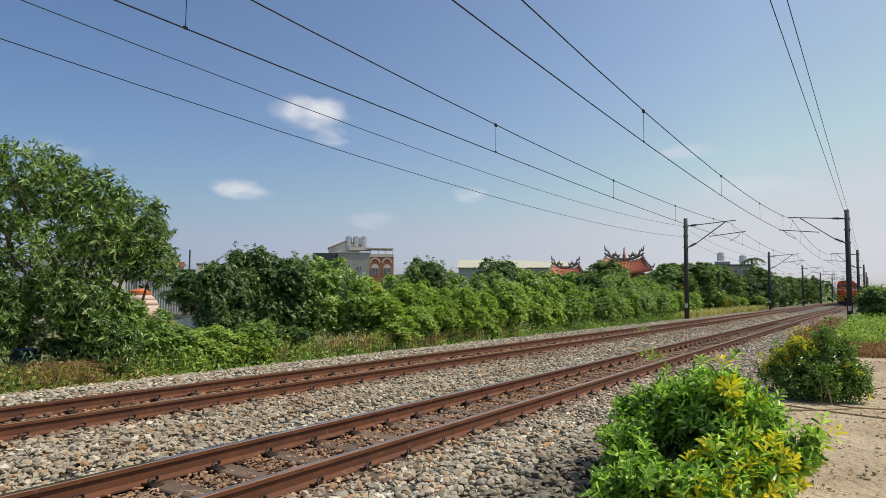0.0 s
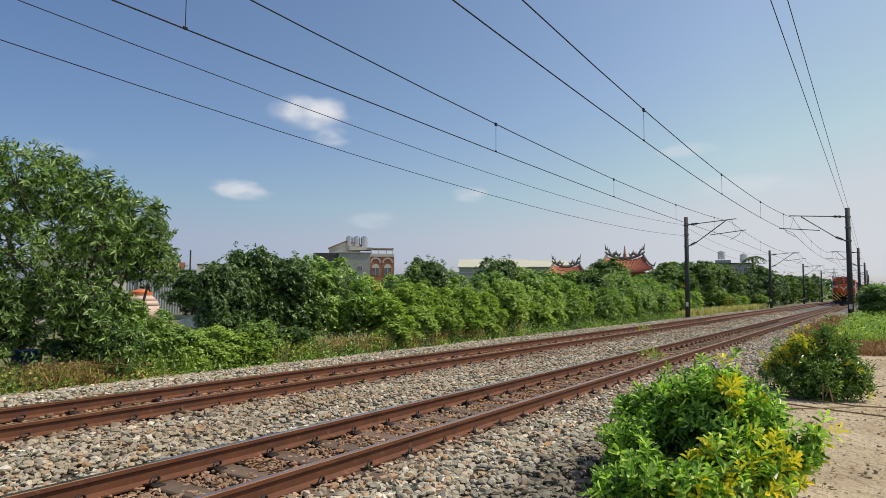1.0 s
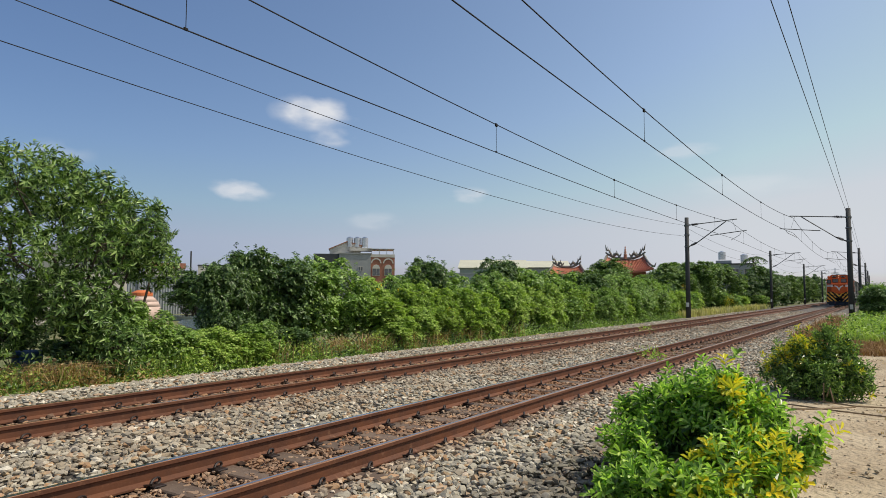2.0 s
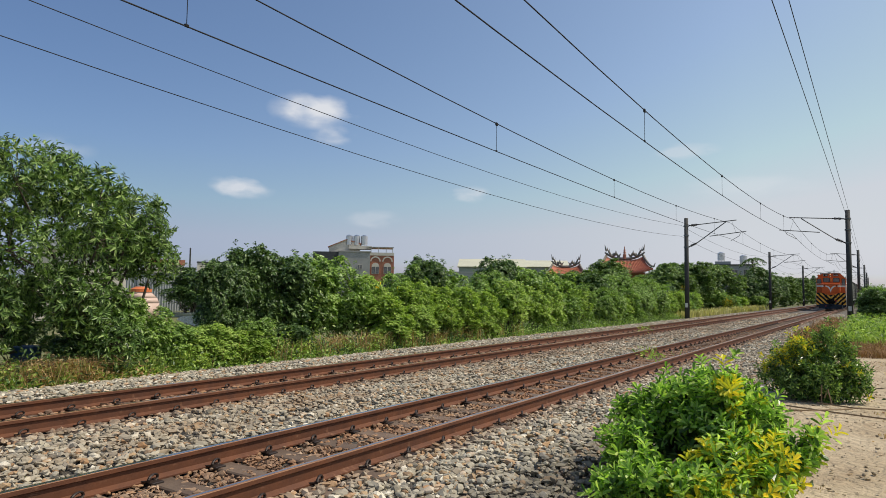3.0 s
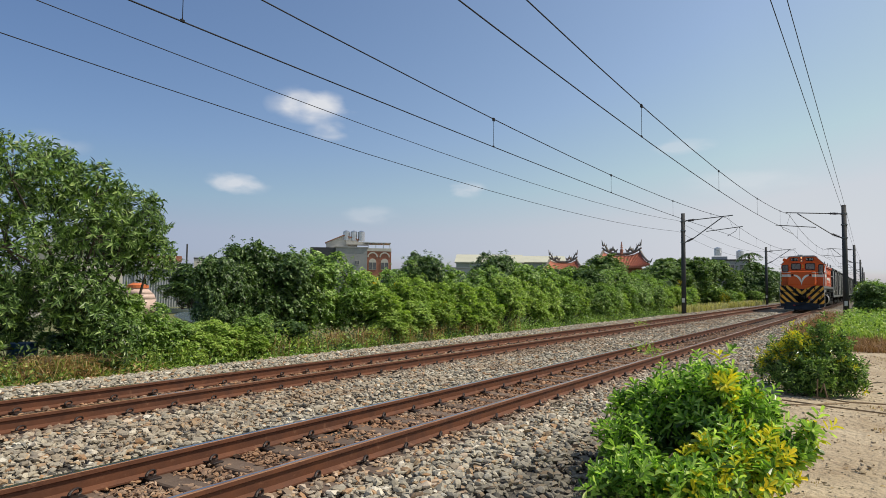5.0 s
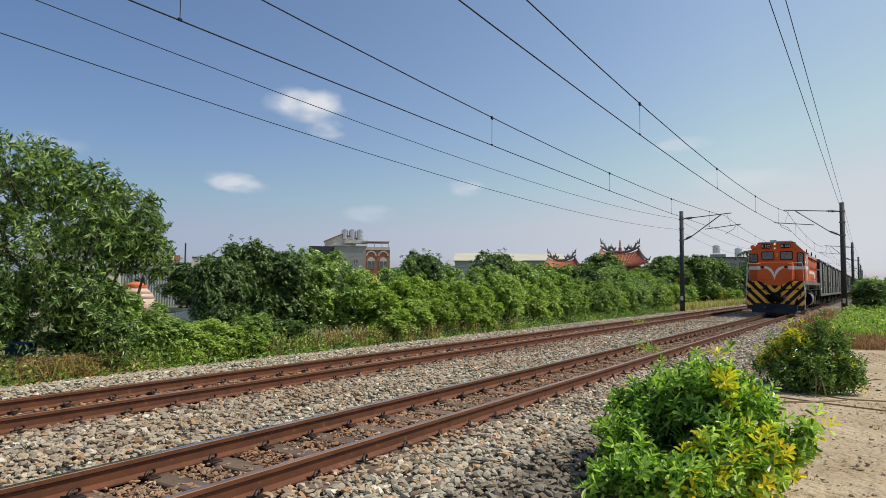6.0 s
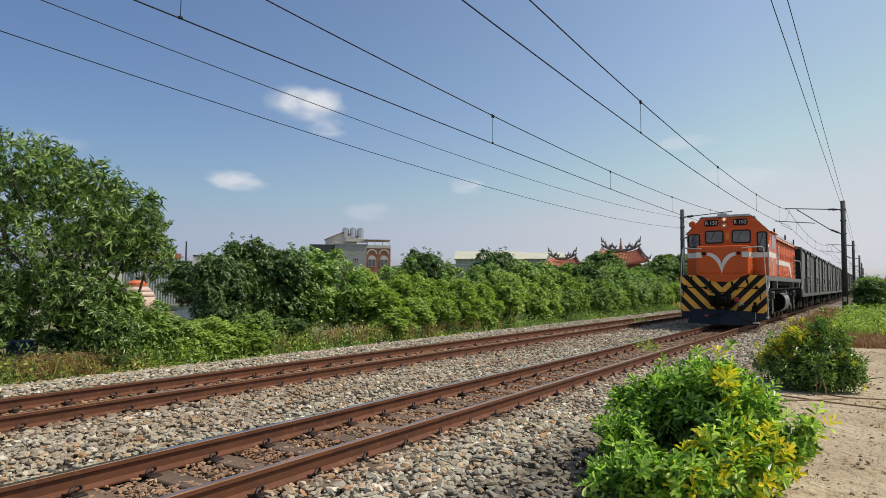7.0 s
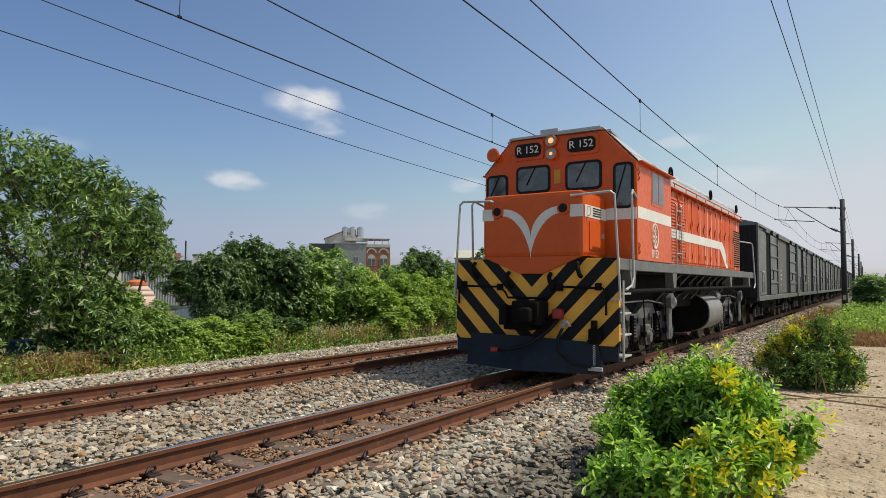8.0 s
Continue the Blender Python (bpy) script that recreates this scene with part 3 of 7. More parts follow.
    part("roof_hatches", bm, "roof_grey", L)
    for y in (3.5, 7.2, 10.7):
        for s in (-1, 1):
            part("lifting_eye", tube(B(), [(s * 1.30, y + 0.10 * math.cos(a), 3.62 + 0.10 * math.sin(a)) for a in [k * math.tau / 14 for k in range(15)]], 0.024, 6), "under_black", L, "black lifting ring")
    # frame
    part("side_sill", box(B(), 1.25, 1.40, 0.05, 13.0, 1.66, 1.835, 0.01), "frame_grey", L, "grey side sill")
    part("side_sill", box(B(), -1.40, -1.25, 0.05, 13.0, 1.66, 1.835, 0.01), "frame_grey", L, "grey side sill")
    part("deck", box(B(), -1.25, 1.25, 0.05, 13.0, 1.62, 1.82), "under_black", L)
    for y in (0.78, 3.35, 9.2, 12.2):
        for s in (-1, 1):
            bm = B()
            prism(bm, [(y - 0.16, 1.66), (y + 0.16, 1.66), (y + 0.09, 1.38), (y - 0.08, 1.38)], s * 1.24, s * 1.39, "x")
            part("jacking_bracket", bm, "frame_grey", L)
    for k in range(9):
        y = 3.5 + k * 0.72
        for s in (-1, 1):
            part("sill_strut", box(B(), s * 1.20, s * 1.28, y, y + 0.03, 1.40, 1.66), "under_black", L)
            part("sill_brace", tube(B(), [(s * 1.34, y + 0.5, 1.64), (s * 0.98, y, 1.12)], 0.022), "truck_grey", L)
    part("air_pipe", tube(B(), [(1.36, 0.5, 1.33), (1.36, 5.0, 1.36), (1.36, 12.6, 1.40)], 0.035, 8), "under_black", L)
    part("underframe", box(B(), -0.9, 0.9, 0.3, 12.7, 0.95, 1.62), "under_black", L)
    # front plate and plough
    part("front_plate", box(B(), -1.42, 1.42, 0.0, 0.06, 0.52, 1.84, 0.006, 1), "stripes", L, "black and amber chevron plate")
    bm = B()
    lo = [(-1.18, -0.06, 0.10), (0, -0.34, 0.10), (1.18, -0.06, 0.10), (1.18, 0.05, 0.10), (-1.18, 0.05, 0.10)]
    hi = [(-1.10, -0.03, 0.62), (0, -0.16, 0.62), (1.10, -0.03, 0.56), (1.10, 0.05, 0.56), (-1.10, 0.05, 0.62)]
    a, b = [bm.verts.new(p) for p in lo], [bm.verts.new(p) for p in hi]
    bm.faces.new(a[::-1]), bm.faces.new(b)
    for i in range(5):
        bm.faces.new((a[i], a[(i + 1) % 5], b[(i + 1) % 5], b[i]))
    bmesh.ops.recalc_face_normals(bm, faces=bm.faces)
    part("snow_plough", bm, "plow_navy", L, "dark navy plough blade")
    part("plate_skirt", box(B(), -1.40, 1.40, 0.01, 0.055, 0.30, 0.52), "plow_navy", L)
    bm = B()
    box(bm, -0.34, 0.14, -0.34, 0.0, 0.72, 1.10, 0.03)
    box(bm, -0.16, 0.30, -0.42, 0.0, 0.80, 1.18, 0.04)
    box(bm, 0.0, 0.22, -0.55, -0.3, 0.84, 1.08, 0.05)
    cyl(bm, (-0.30, -0.40, 0.80), (-0.30, -0.40, 1.12), 0.07, None, 12)
    part("coupler", bm, "under_black", L, "black knuckle coupler")
    bm = B()
    tube(bm, [(-1.34, -0.05, 1.1), (-1.33, -0.06, 1.36), (-1.27, -0.07, 1.40), (-0.55, -0.07, 1.39), (-0.42, -0.10, 1.30), (-0.35, -0.16, 1.22), (0.33, -0.16, 1.22), (0.42, -0.10, 1.32), (0.52, -0.07, 1.40), (1.2, -0.07, 1.38), (1.24, -0.06, 1.32), (1.24, -0.05, 0.98)], 0.018)
    part("uncoupling_lever", bm, "under_black", L)
    for x, z in ((-1.24, 1.42), (-0.55, 1.38), (0.5, 1.38), (1.12, 1.40)):
        part("lever_bracket", box(B(), x - 0.04, x + 0.04, -0.10, 0.0, z - 0.05, z + 0.06, 0.012), "under_black", L)
    for x, z in ((-1.02, 1.66), (0.82, 1.67), (-0.38, 1.50), (0.06 + 0.30, 1.48)):
        bm = tube(B(), [(x - 0.03, -0.01, z + 0.12), (x - 0.02, -0.09, z + 0.08), (x, -0.11, z), (x + 0.02, -0.08, z - 0.1), (x + 0.02, -0.03, z - 0.11)], 0.034, 8)
        part("jumper_socket", bm, "under_black", L)
    part("air_hose", tube(B(), [(0.50, -0.06, 0.92), (0.36, -0.16, 0.72), (0.1, -0.36, 0.5), (-0.2, -0.42, 0.42), (-0.45, -0.36, 0.40)], 0.03, 8), "rubber", L)
    part("air_hose", tube(B(), [(0.58, -0.06, 0.82), (0.52, -0.18, 0.62), (0.58, -0.27, 0.42), (0.8, -0.27, 0.25), (1.06, -0.2, 0.22)], 0.024, 8), "rubber", L)
    part("hose_cap", box(B(), -0.53, -0.40, -0.42, -0.32, 0.36, 0.44, 0.02), "red_cap", L, "red hose cap")
    part("hose_cap", box(B(), 0.40, 0.56, -0.14, 0.0, 0.90, 1.06, 0.03), "red_cap", L, "red hose cap")
    bm = cyl(B(), (0.58, -0.03, 0.86), (0.58, -0.14, 0.80), 0.045, None, 10)
    tube(bm, [(0.57, -0.12, 0.86), (0.66, -0.16, 0.88), (0.72, -0.16, 0.80)], 0.016)
    part("hose_valve", bm, "handrail_grey", L)
    bm = box(B(), 0.98, 1.16, -0.14, 0.0, 0.55, 0.78, 0.03)
    cyl(bm, (1.07, -0.1, 0.78), (1.07, -0.1, 0.9), 0.05, None, 10)
    part("coupling_head", bm, "under_black", L)
    bm = B()
    for k in range(9):
        z = 0.52 - 0.032 * k
        tube(bm, [(1.09 + 0.012 * math.cos(a), -0.16 + 0.012 * math.cos(a), z + 0.02 * math.sin(a)) for a in [j * math.tau / 6 for j in range(7)]], 0.005, 4)
    box(bm, 1.0, 1.22, -0.19, -0.14, 0.16, 0.22, 0.012)
    part("chain", bm, "handrail_grey", L, "pale hanging chain and hook")
    # cab front: windows, number boxes, lamps, horn
    y = 0.95
    for x0, x1, z0, z1 in ((-1.37, -0.93, 2.90, 3.42), (-0.76, -0.10, 3.04, 3.53), (0.18, 0.83, 3.03, 3.53), (1.02, 1.36, 2.68, 3.44)):
        w = part("window", plate(B(), round_rect(x0, x1, z0, z1, 0.09), y + 0.004, 0.016), "rubber", L, "rounded cab window with black rubber seal")
        part("pane", plate(B(), round_rect(x0 + 0.045, x1 - 0.045, z0 + 0.045, z1 - 0.045, 0.06), y - 0.012, 0.006), "glass_cab", w, "dark reflecting glass")
        part("wiper", tube(B(), [((x0 + x1) / 2 + 0.05, y - 0.03, z1 - 0.03), ((x0 + x1) / 2 - 0.12, y - 0.03, z0 + 0.15)], 0.009, 5), "rubber", w)
    for cx in (-0.52, 0.48):
        nb = part("number_board", plate(B(), round_rect(cx - 0.25, cx + 0.25, 3.69, 3.93, 0.08), y + 0.004, 0.05), "rubber", L, "black number board")
        letters("number", "R 152", 0.185, "white_paint", nb, pose(cx, y - 0.05, 3.81, 90, 0, 0))
        part("board_housing", plate(B(), round_rect(cx - 0.30, cx + 0.30, 3.64, 3.98, 0.06), y + 0.004, 0.03), "orange_paint", L)
    for z in (3.70, 3.93):
        h = part("headlight", cyl(B(), (-0.06, y + 0.02, z), (-0.06, y - 0.07, z), 0.105, 0.112, 24), "orange_paint", L, "round twin headlight housing")
        ring = [(-0.06 + 0.092 * math.cos(a), y - 0.074, z + 0.092 * math.sin(a)) for a in [k * math.tau / 24 for k in range(25)]]
        part("bezel", tube(B(), ring, 0.011, 6), "lamp_glass", h, "metal ring")
        part("reflector", cyl(B(), (-0.06, y - 0.07, z), (-0.06, y - 0.076, z), 0.085, None, 20), "lamp_glass", h, "dull mirrored bowl")
        part("lens", cyl(B(), (-0.06, y - 0.076, z), (-0.06, y - 0.088, z), 0.05 if z > 3.8 else 0.03, 0.02, 16), "lamp_lit", h, "glowing amber lens")
    bm = cyl(B(), (-1.18, y + 0.05, 3.78), (-1.18, y - 0.12, 3.78), 0.06, 0.13, 18)
    cyl(bm, (-1.18, y - 0.12, 3.78), (-1.18, y - 0.14, 3.78), 0.13, 0.11, 18)
    part("horn", bm, "orange_paint", L)
    part("class_plate", plate(B(), round_rect(-0.03, 0.09, 3.18, 3.42, 0.01), y + 0.004, 0.012), "plate_yellow", L, "small yellow plate")
    for x in (-0.59, 0.57):
        bm = cyl(B(), (x, -0.03, 2.62), (x, -0.085, 2.62), 0.11, 0.10, 20)
        m = part("marker_lamp", bm, "orange_paint", L)
        part("lens", cyl(B(), (x, -0.085, 2.62), (x, -0.093, 2.62), 0.07, None, 16), "rubber", m, "dark lens")
    # white band: V on the nose, along cab and hood
    for s in (-1, 1):
        arc = [k * math.pi / 24 for k in range(13)]
        top = [(s * 0.50 * (1 - math.sin(a)), 2.66 - 0.50 * (1 - math.cos(a))) for a in arc]
        low = [(s * 0.50 * max(0.0, 1 - math.sin(a)) ** 0.8, 2.545 - 0.69 * (1 - math.cos(a))) for a in arc]
        bm = B()
        for i in range(12):
            q = [top[i], top[i + 1], low[i + 1], low[i]]
            bm.faces.new([bm.verts.new((x, -0.052, z)) for x, z in (q if s < 0 else q[::-1])])
        bmesh.ops.remove_doubles(bm, verts=bm.verts, dist=0.0005)
        r = bmesh.ops.extrude_face_region(bm, geom=list(bm.faces))
        for v in [g for g in r["geom"] if isinstance(g, bmesh.types.BMVert)]:
            v.co.y += 0.012
        bmesh.ops.recalc_face_normals(bm, faces=bm.faces)
        part("nose_stripe", bm, "white_paint", L, "white V stripe")
        part("nose_stripe", plate(B(), [(s * 0.67, 2.48), (s * 0.885, 2.48), (s * 0.885, 2.67), (s * 0.67, 2.67)], -0.045, 0.006), "white_paint", L, "white band")
        part("band", box(B(), s * 0.886, s * 0.895, 0.01, 0.95, 2.48, 2.67), "white_paint", L, "white band")
        part("band", box(B(), s * 0.90, s * 1.40, 0.943, 0.955, 2.50, 2.69), "white_paint", L, "white band")
        part("band", box(B(), s * 1.407, s * 1.415, 0.98, 3.03, 2.52, 2.71), "white_paint", L, "white band")
        bm = B()
        prism(bm, [(3.06, 2.52), (3.06, 2.33), (8.0, 2.33), (8.75, 1.88), (9.0, 1.88), (8.55, 2.38), (8.25, 2.52)], s * 1.340, s * 1.352, "x")
        part("band", bm, "white_paint", L, "white band sweeping down")
        # access hatch, handle and air slits on the nose side, eaves and hinges on the cab, ledge along the hood
        x = s * 0.89
        hatch = part("nose_hatch", prism(B(), round_rect(0.18, 0.80, 1.98, 2.44, 0.03), x, x + s * 0.014, "x"), "orange_paint", L)
        part("hatch_latch", box(B(), x + s * 0.012, x + s * 0.035, 0.70, 0.76, 2.18, 2.26), "handrail_grey", hatch)
        for k in range(4):
            part("air_slit", box(B(), x + s * 0.004, x + s * 0.012, 0.34, 0.70, 2.515 + 0.038 * k, 2.53 + 0.038 * k), "rubber", L)
        part("grab_iron", tube(B(), [(x, 0.12, 2.50), (x + s * 0.05, 0.12, 2.51), (x + s * 0.05, 0.12, 2.64), (x, 0.12, 2.65)], 0.012, 6), "white_paint", L)
        part("cab_eave", box(B(), s * 1.36, s * 1.50, 1.00, 3.06, 3.425, 3.455, 0.008, 1), "orange_paint", L)
        for z in (2.02, 3.22):
            part("door_hinge", tube(B(), [(s * 1.412, 1.02, z - 0.09), (s * 1.435, 1.02, z - 0.04), (s * 1.412, 1.02, z), (s * 1.435, 1.02, z + 0.05), (s * 1.412, 1.02, z + 0.10)], 0.014, 6), "orange_paint", L)
        part("hood_ledge", box(B(), s * 1.33, s * 1.43, 3.08, 10.93, 3.275, 3.295, 0.004, 1), "orange_paint", L)
        for k in range(12):
            part("ledge_bracket", prism(B(), [(s * 1.335, 3.272), (s * 1.42, 3.272), (s * 1.335, 3.19)], 3.3 + 0.66 * k, 3.32 + 0.66 * k), "orange_paint", L)
        # side window and number
        w = part("side_window", prism(B(), round_rect(1.75, 2.55, 2.80, 3.42, 0.05), s * 1.40, s * 1.416, "x"), "orange_paint", L, "sliding cab side window")
        part("pane", prism(B(), round_rect(1.80, 2.14, 2.85, 3.37, 0.03), s * 1.405, s * 1.42, "x"), "glass_cab", w)
        part("pane", prism(B(), round_rect(2.18, 2.50, 2.85, 3.37, 0.03), s * 1.405, s * 1.42, "x"), "glass_cab", w)
        bm = B()
        ring = [(1.95 + 0.17 * math.cos(a), 2.28 + 0.21 * math.sin(a)) for a in [k * math.tau / 24 for k in range(25)]]
        tube(bm, [(s * 1.412, a, b) for a, b in ring], 0.018, 4)
        for z, w2 in ((2.37, 0.07), (2.27, 0.12), (2.19, 0.09)):
            box(bm, s * 1.409, s * 1.416, 1.95 - w2, 1.95 + w2, z - 0.018, z + 0.018)
        box(bm, s * 1.409, s * 1.416, 1.928, 1.972, 2.09, 2.46)
        part("emblem", bm, "white_paint", L, "white round emblem")
        letters("side_number", "R152", 0.20, "white_paint", L, pose(s * 1.413, 1.95, 1.96, 90, 0, 90 if s > 0 else -90))
        # hood doors, louvres, hinges, radiator
        for k in range(11):
            y0 = 3.12 + 0.62 * k
            d = part("hood_door", box(B(), s * 1.325, s * 1.345, y0 + 0.02, y0 + 0.60, 1.90, 3.25, 0.006, 1), "orange_weathered", L)
            for z in (2.05, 2.75, 3.15):
                part("hinge", box(B(), s * 1.34, s * 1.36, y0 + 0.03, y0 + 0.07, z - 0.05, z + 0.05), "orange_paint", d)
            part("latch", box(B(), s * 1.34, s * 1.37, y0 + 0.50, y0 + 0.54, 2.60, 2.74), "orange_paint", d)
            if k in (0, 1):
                for j in range(19):
                    z = 1.97 + 0.062 * j
                    bm = prism(B(), [(y0 + 0.10, z), (y0 + 0.52, z), (y0 + 0.52, z + 0.034), (y0 + 0.10, z + 0.034)], s * 1.33, s * 1.372, "x")
                    part("louvre", bm, "white_paint" if 2.31 < z < 2.50 else "orange_paint", d)
        bm = box(B(), s * 1.325, s * 1.34, 9.7, 10.85, 1.95, 2.95)
        r = part("radiator_grille", bm, "under_black", L, "dark louvred grille")
        for k in range(16):
            part("slat", box(B(), s * 1.335, s * 1.352, 9.72, 10.83, 1.98 + 0.06 * k, 2.005 + 0.06 * k), "brick_red", r)
        bm = tube(B(), [(s * 1.42, 3.2, 3.38), (s * 1.42, 10.8, 3.38)], 0.014)
        for k in range(9):
            tube(bm, [(s * 1.41, 3.3 + 0.92 * k, 3.28), (s * 1.42, 3.3 + 0.92 * k, 3.38)], 0.01)
        part("roof_handrail", bm, "orange_paint", L)
        bm = B()
        tube(bm, [(s * 1.38, 3.55, 1.85), (s * 1.38, 3.55, 3.0), (s * 1.33, 3.55, 3.05)], 0.016)
        tube(bm, [(s * 1.38, 3.95, 1.85), (s * 1.38, 3.95, 3.0), (s * 1.33, 3.95, 3.05)], 0.016)
        for k in range(4):
            tube(bm, [(s * 1.38, 3.55, 2.05 + 0.28 * k), (s * 1.38, 3.95, 2.05 + 0.28 * k)], 0.013)
        part("side_ladder", bm, "handrail_grey", L)
        # handrails and steps at the front corner, rails at the rear
        part("handrail", tube(B(), [(s * 0.68, -0.03, 2.79), (s * 0.70, -0.10, 2.80), (s * 1.30, 0.0, 2.84), (s * 1.36, 0.0, 2.79), (s * 1.44, -0.02, 1.35), (s * 1.44, -0.03, 1.22), (s * 1.36, -0.04, 1.21), (s * 1.3, -0.02, 1.21)], 0.019, 8), "handrail_grey", L, "pale grey bent handrail")
        part("handrail", tube(B(), [(s * 1.40, 0.97, 2.84), (s * 1.44, 0.62, 2.92), (s * 1.45, 0.55, 2.85), (s * 1.45, 0.6, 1.55), (s * 1.45, 0.5, 1.42), (s * 1.45, 0.22, 1.36)], 0.019, 8), "handrail_grey", L, "pale grey bent handrail")
        for z in (0.36, 0.68, 1.0, 1.30):
            part("step", box(B(), s * 1.12, s * 1.45, 0.1, 0.48, z - 0.015, z + 0.015, 0.006, 1), "handrail_grey", L)
        part("step_hanger", tube(B(), [(s * 1.45, 0.1, 1.5), (s * 1.45, 0.1, 0.3)], 0.02), "handrail_grey", L)
        part("step_hanger", box(B(), s * 1.05, s * 1.12, 0.08, 0.6, 0.25, 1.6), "under_black", L)
        part("handrail", tube(B(), [(s * 1.1, 11.0, 2.75), (s * 1.38, 12.75, 2.75), (s * 1.40, 12.85, 2.7), (s * 1.44, 13.0, 1.5), (s * 1.44, 12.8, 1.35)], 0.019, 8), "handrail_grey", L, "pale grey bent handrail")
        # bogies
        for y0 in (0.65, 8.65):
            t = part("bogie_frame", prism(B(), [(y0 - 0.1, 0.66), (y0 + 0.1, 1.02), (y0 + 0.9, 1.08), (y0 + 1.25, 0.92), (y0 + 1.6, 0.92), (y0 + 1.9, 1.1), (y0 + 2.5, 1.1), (y0 + 2.75, 0.92), (y0 + 3.1, 0.92), (y0 + 3.4, 1.02), (y0 + 3.75, 0.9), (y0 + 3.75, 0.6), (y0 + 2.9, 0.55), (y0 + 1.9, 0.45), (y0 + 0.8, 0.55)], s * 0.86, s * 1.02, "x", bevel=0.015), "truck_grey", L, "grey cast bogie side frame")
            for k in range(3):
                yy = y0 + 0.45 + 1.42 * k
                bm = box(B(), s * 0.98, s * 1.12, yy - 0.17, yy + 0.17, 0.34, 0.72, 0.03)
                cyl(bm, (s * 1.12, yy, 0.5), (s * 1.17, yy, 0.5), 0.12, 0.10, 16)
                part("axle_box", bm, "truck_grey", t)
                # black discs on the solid frame stand in for the shade inside holes
                for q, z, r in ((-0.34, 0.80, 0.055), (0.36, 0.84, 0.07)):
                    part("frame_hole", cyl(B(), (s * 1.01, yy + q, z), (s * 1.026, yy + q, z), r, None, 14), "under_black", t, "black disc painted as a shaded frame hole")
                part("sand_pipe", tube(B(), [(s * 1.12, yy - 0.3, 1.2), (s * 1.14, yy - 0.28, 0.6), (s * 0.9, yy - 0.45, 0.18)], 0.012, 6), "under_black", t)
            for q in (1.16, 2.58):
                bm = B()
                for k in range(7):
                    cyl(bm, (s * 1.03, y0 + q, 0.50 + 0.055 * k), (s * 1.03, y0 + q, 0.525 + 0.055 * k), 0.075, None, 12)
                cyl(bm, (s * 1.03, y0 + q, 0.48), (s * 1.03, y0 + q, 0.90), 0.045, None, 10)
                box(bm, s * 0.97, s * 1.10, y0 + q - 0.10, y0 + q + 0.10, 0.44, 0.49, 0.01, 1)
                part("coil_spring", bm, "under_black", t)
            for q in (0.45, 1.87, 3.29):
                bm = tube(B(), [(s * 1.10, y0 + q - 0.24, 0.84), (s * 1.12, y0 + q - 0.22, 0.40), (s * 1.12, y0 + q - 0.12, 0.22), (s * 1.12, y0 + q + 0.12, 0.22), (s * 1.12, y0 + q + 0.22, 0.40), (s * 1.10, y0 + q + 0.24, 0.84)], 0.013, 6)
                box(bm, s * 1.06, s * 1.15, y0 + q - 0.28, y0 + q - 0.18, 0.50, 0.60, 0.012, 1)
                box(bm, s * 1.06, s * 1.15, y0 + q + 0.18, y0 + q + 0.28, 0.50, 0.60, 0.012, 1)
                part("axle_guide", bm, "under_black", t)
                for z in (0.62, 0.42):
                    part("bolt", cyl(B(), (s * 1.12, y0 + q + 0.1, z), (s * 1.15, y0 + q + 0.1, z), 0.025, None, 6), "tank_grey", t)
            part("brake_pipe", tube(B(), [(s * 1.05, y0 - 0.1, 1.02), (s * 1.08, y0 + 0.6, 1.14), (s * 1.08, y0 + 2.0, 1.15), (s * 1.06, y0 + 2.9, 1.08), (s * 1.08, y0 + 3.6, 1.00)], 0.016, 6), "tank_grey", t)
            for yy, z in ((y0 + 0.12, 1.14), (y0 + 3.5, 1.08)):
                bm = cyl(B(), (s * 1.0, yy - 0.2, z), (s * 1.0, yy + 0.28, z), 0.16, None, 18)
                cyl(bm, (s * 1.0, yy - 0.30, z), (s * 1.0, yy - 0.2, z), 0.05, None, 10)
                part("brake_cylinder", bm, "tank_grey", t)
            bm = box(B(), s * 1.06, s * 1.16, y0 + 3.15, y0 + 3.4, 0.35, 1.15, 0.04)
            cyl(bm, (s * 1.06, y0 + 3.2, 1.12), (s * 1.22, y0 + 3.2, 1.12), 0.15, None, 16)
            part("brake_hanger", bm, "frame_grey", t)
            bm = B()
            for q in (0.95, 2.35):
                box(bm, s * 0.92, s * 1.0, y0 + q - 0.05, y0 + q + 0.10, 0.18, 0.62, 0.02)
            tube(bm, [(s * 1.08, y0 + 0.2, 0.30), (s * 1.08, y0 + 1.4, 0.26), (s * 1.08, y0 + 2.9, 0.30)], 0.02)
            tube(bm, [(s * 1.1, y0 + 2.3, 1.05), (s * 1.14, y0 + 2.5, 0.7), (s * 1.12, y0 + 2.7, 0.45), (s * 1.05, y0 + 2.75, 0.7)], 0.018)
            part("brake_rigging", bm, "under_black", t)
    # fuel tank
    tk = [(1.31 * math.copysign(abs(math.cos(a)) ** 0.6, math.cos(a)), 0.78 + 0.51 * math.copysign(abs(math.sin(a)) ** 0.75, math.sin(a))) for a in [k * math.tau / 128 for k in range(128)]]
    part("fuel_tank", prism(B(), tk, 6.85, 8.45), "tank_grey", L, "light grey fuel tank")
    part("tank_end", prism(B(), [(x * 0.985, 0.78 + (z - 0.78) * 0.97) for x, z in tk], 6.81, 6.85), "under_black", L, "black tank end")
    bm = B()
    for k in range(2):
        cyl(bm, (1.05, 5.0 + 1.6 * k, 1.38), (1.05, 6.3 + 1.6 * k, 1.38), 0.14, None, 16)
    part("air_reservoir", bm, "under_black", L)
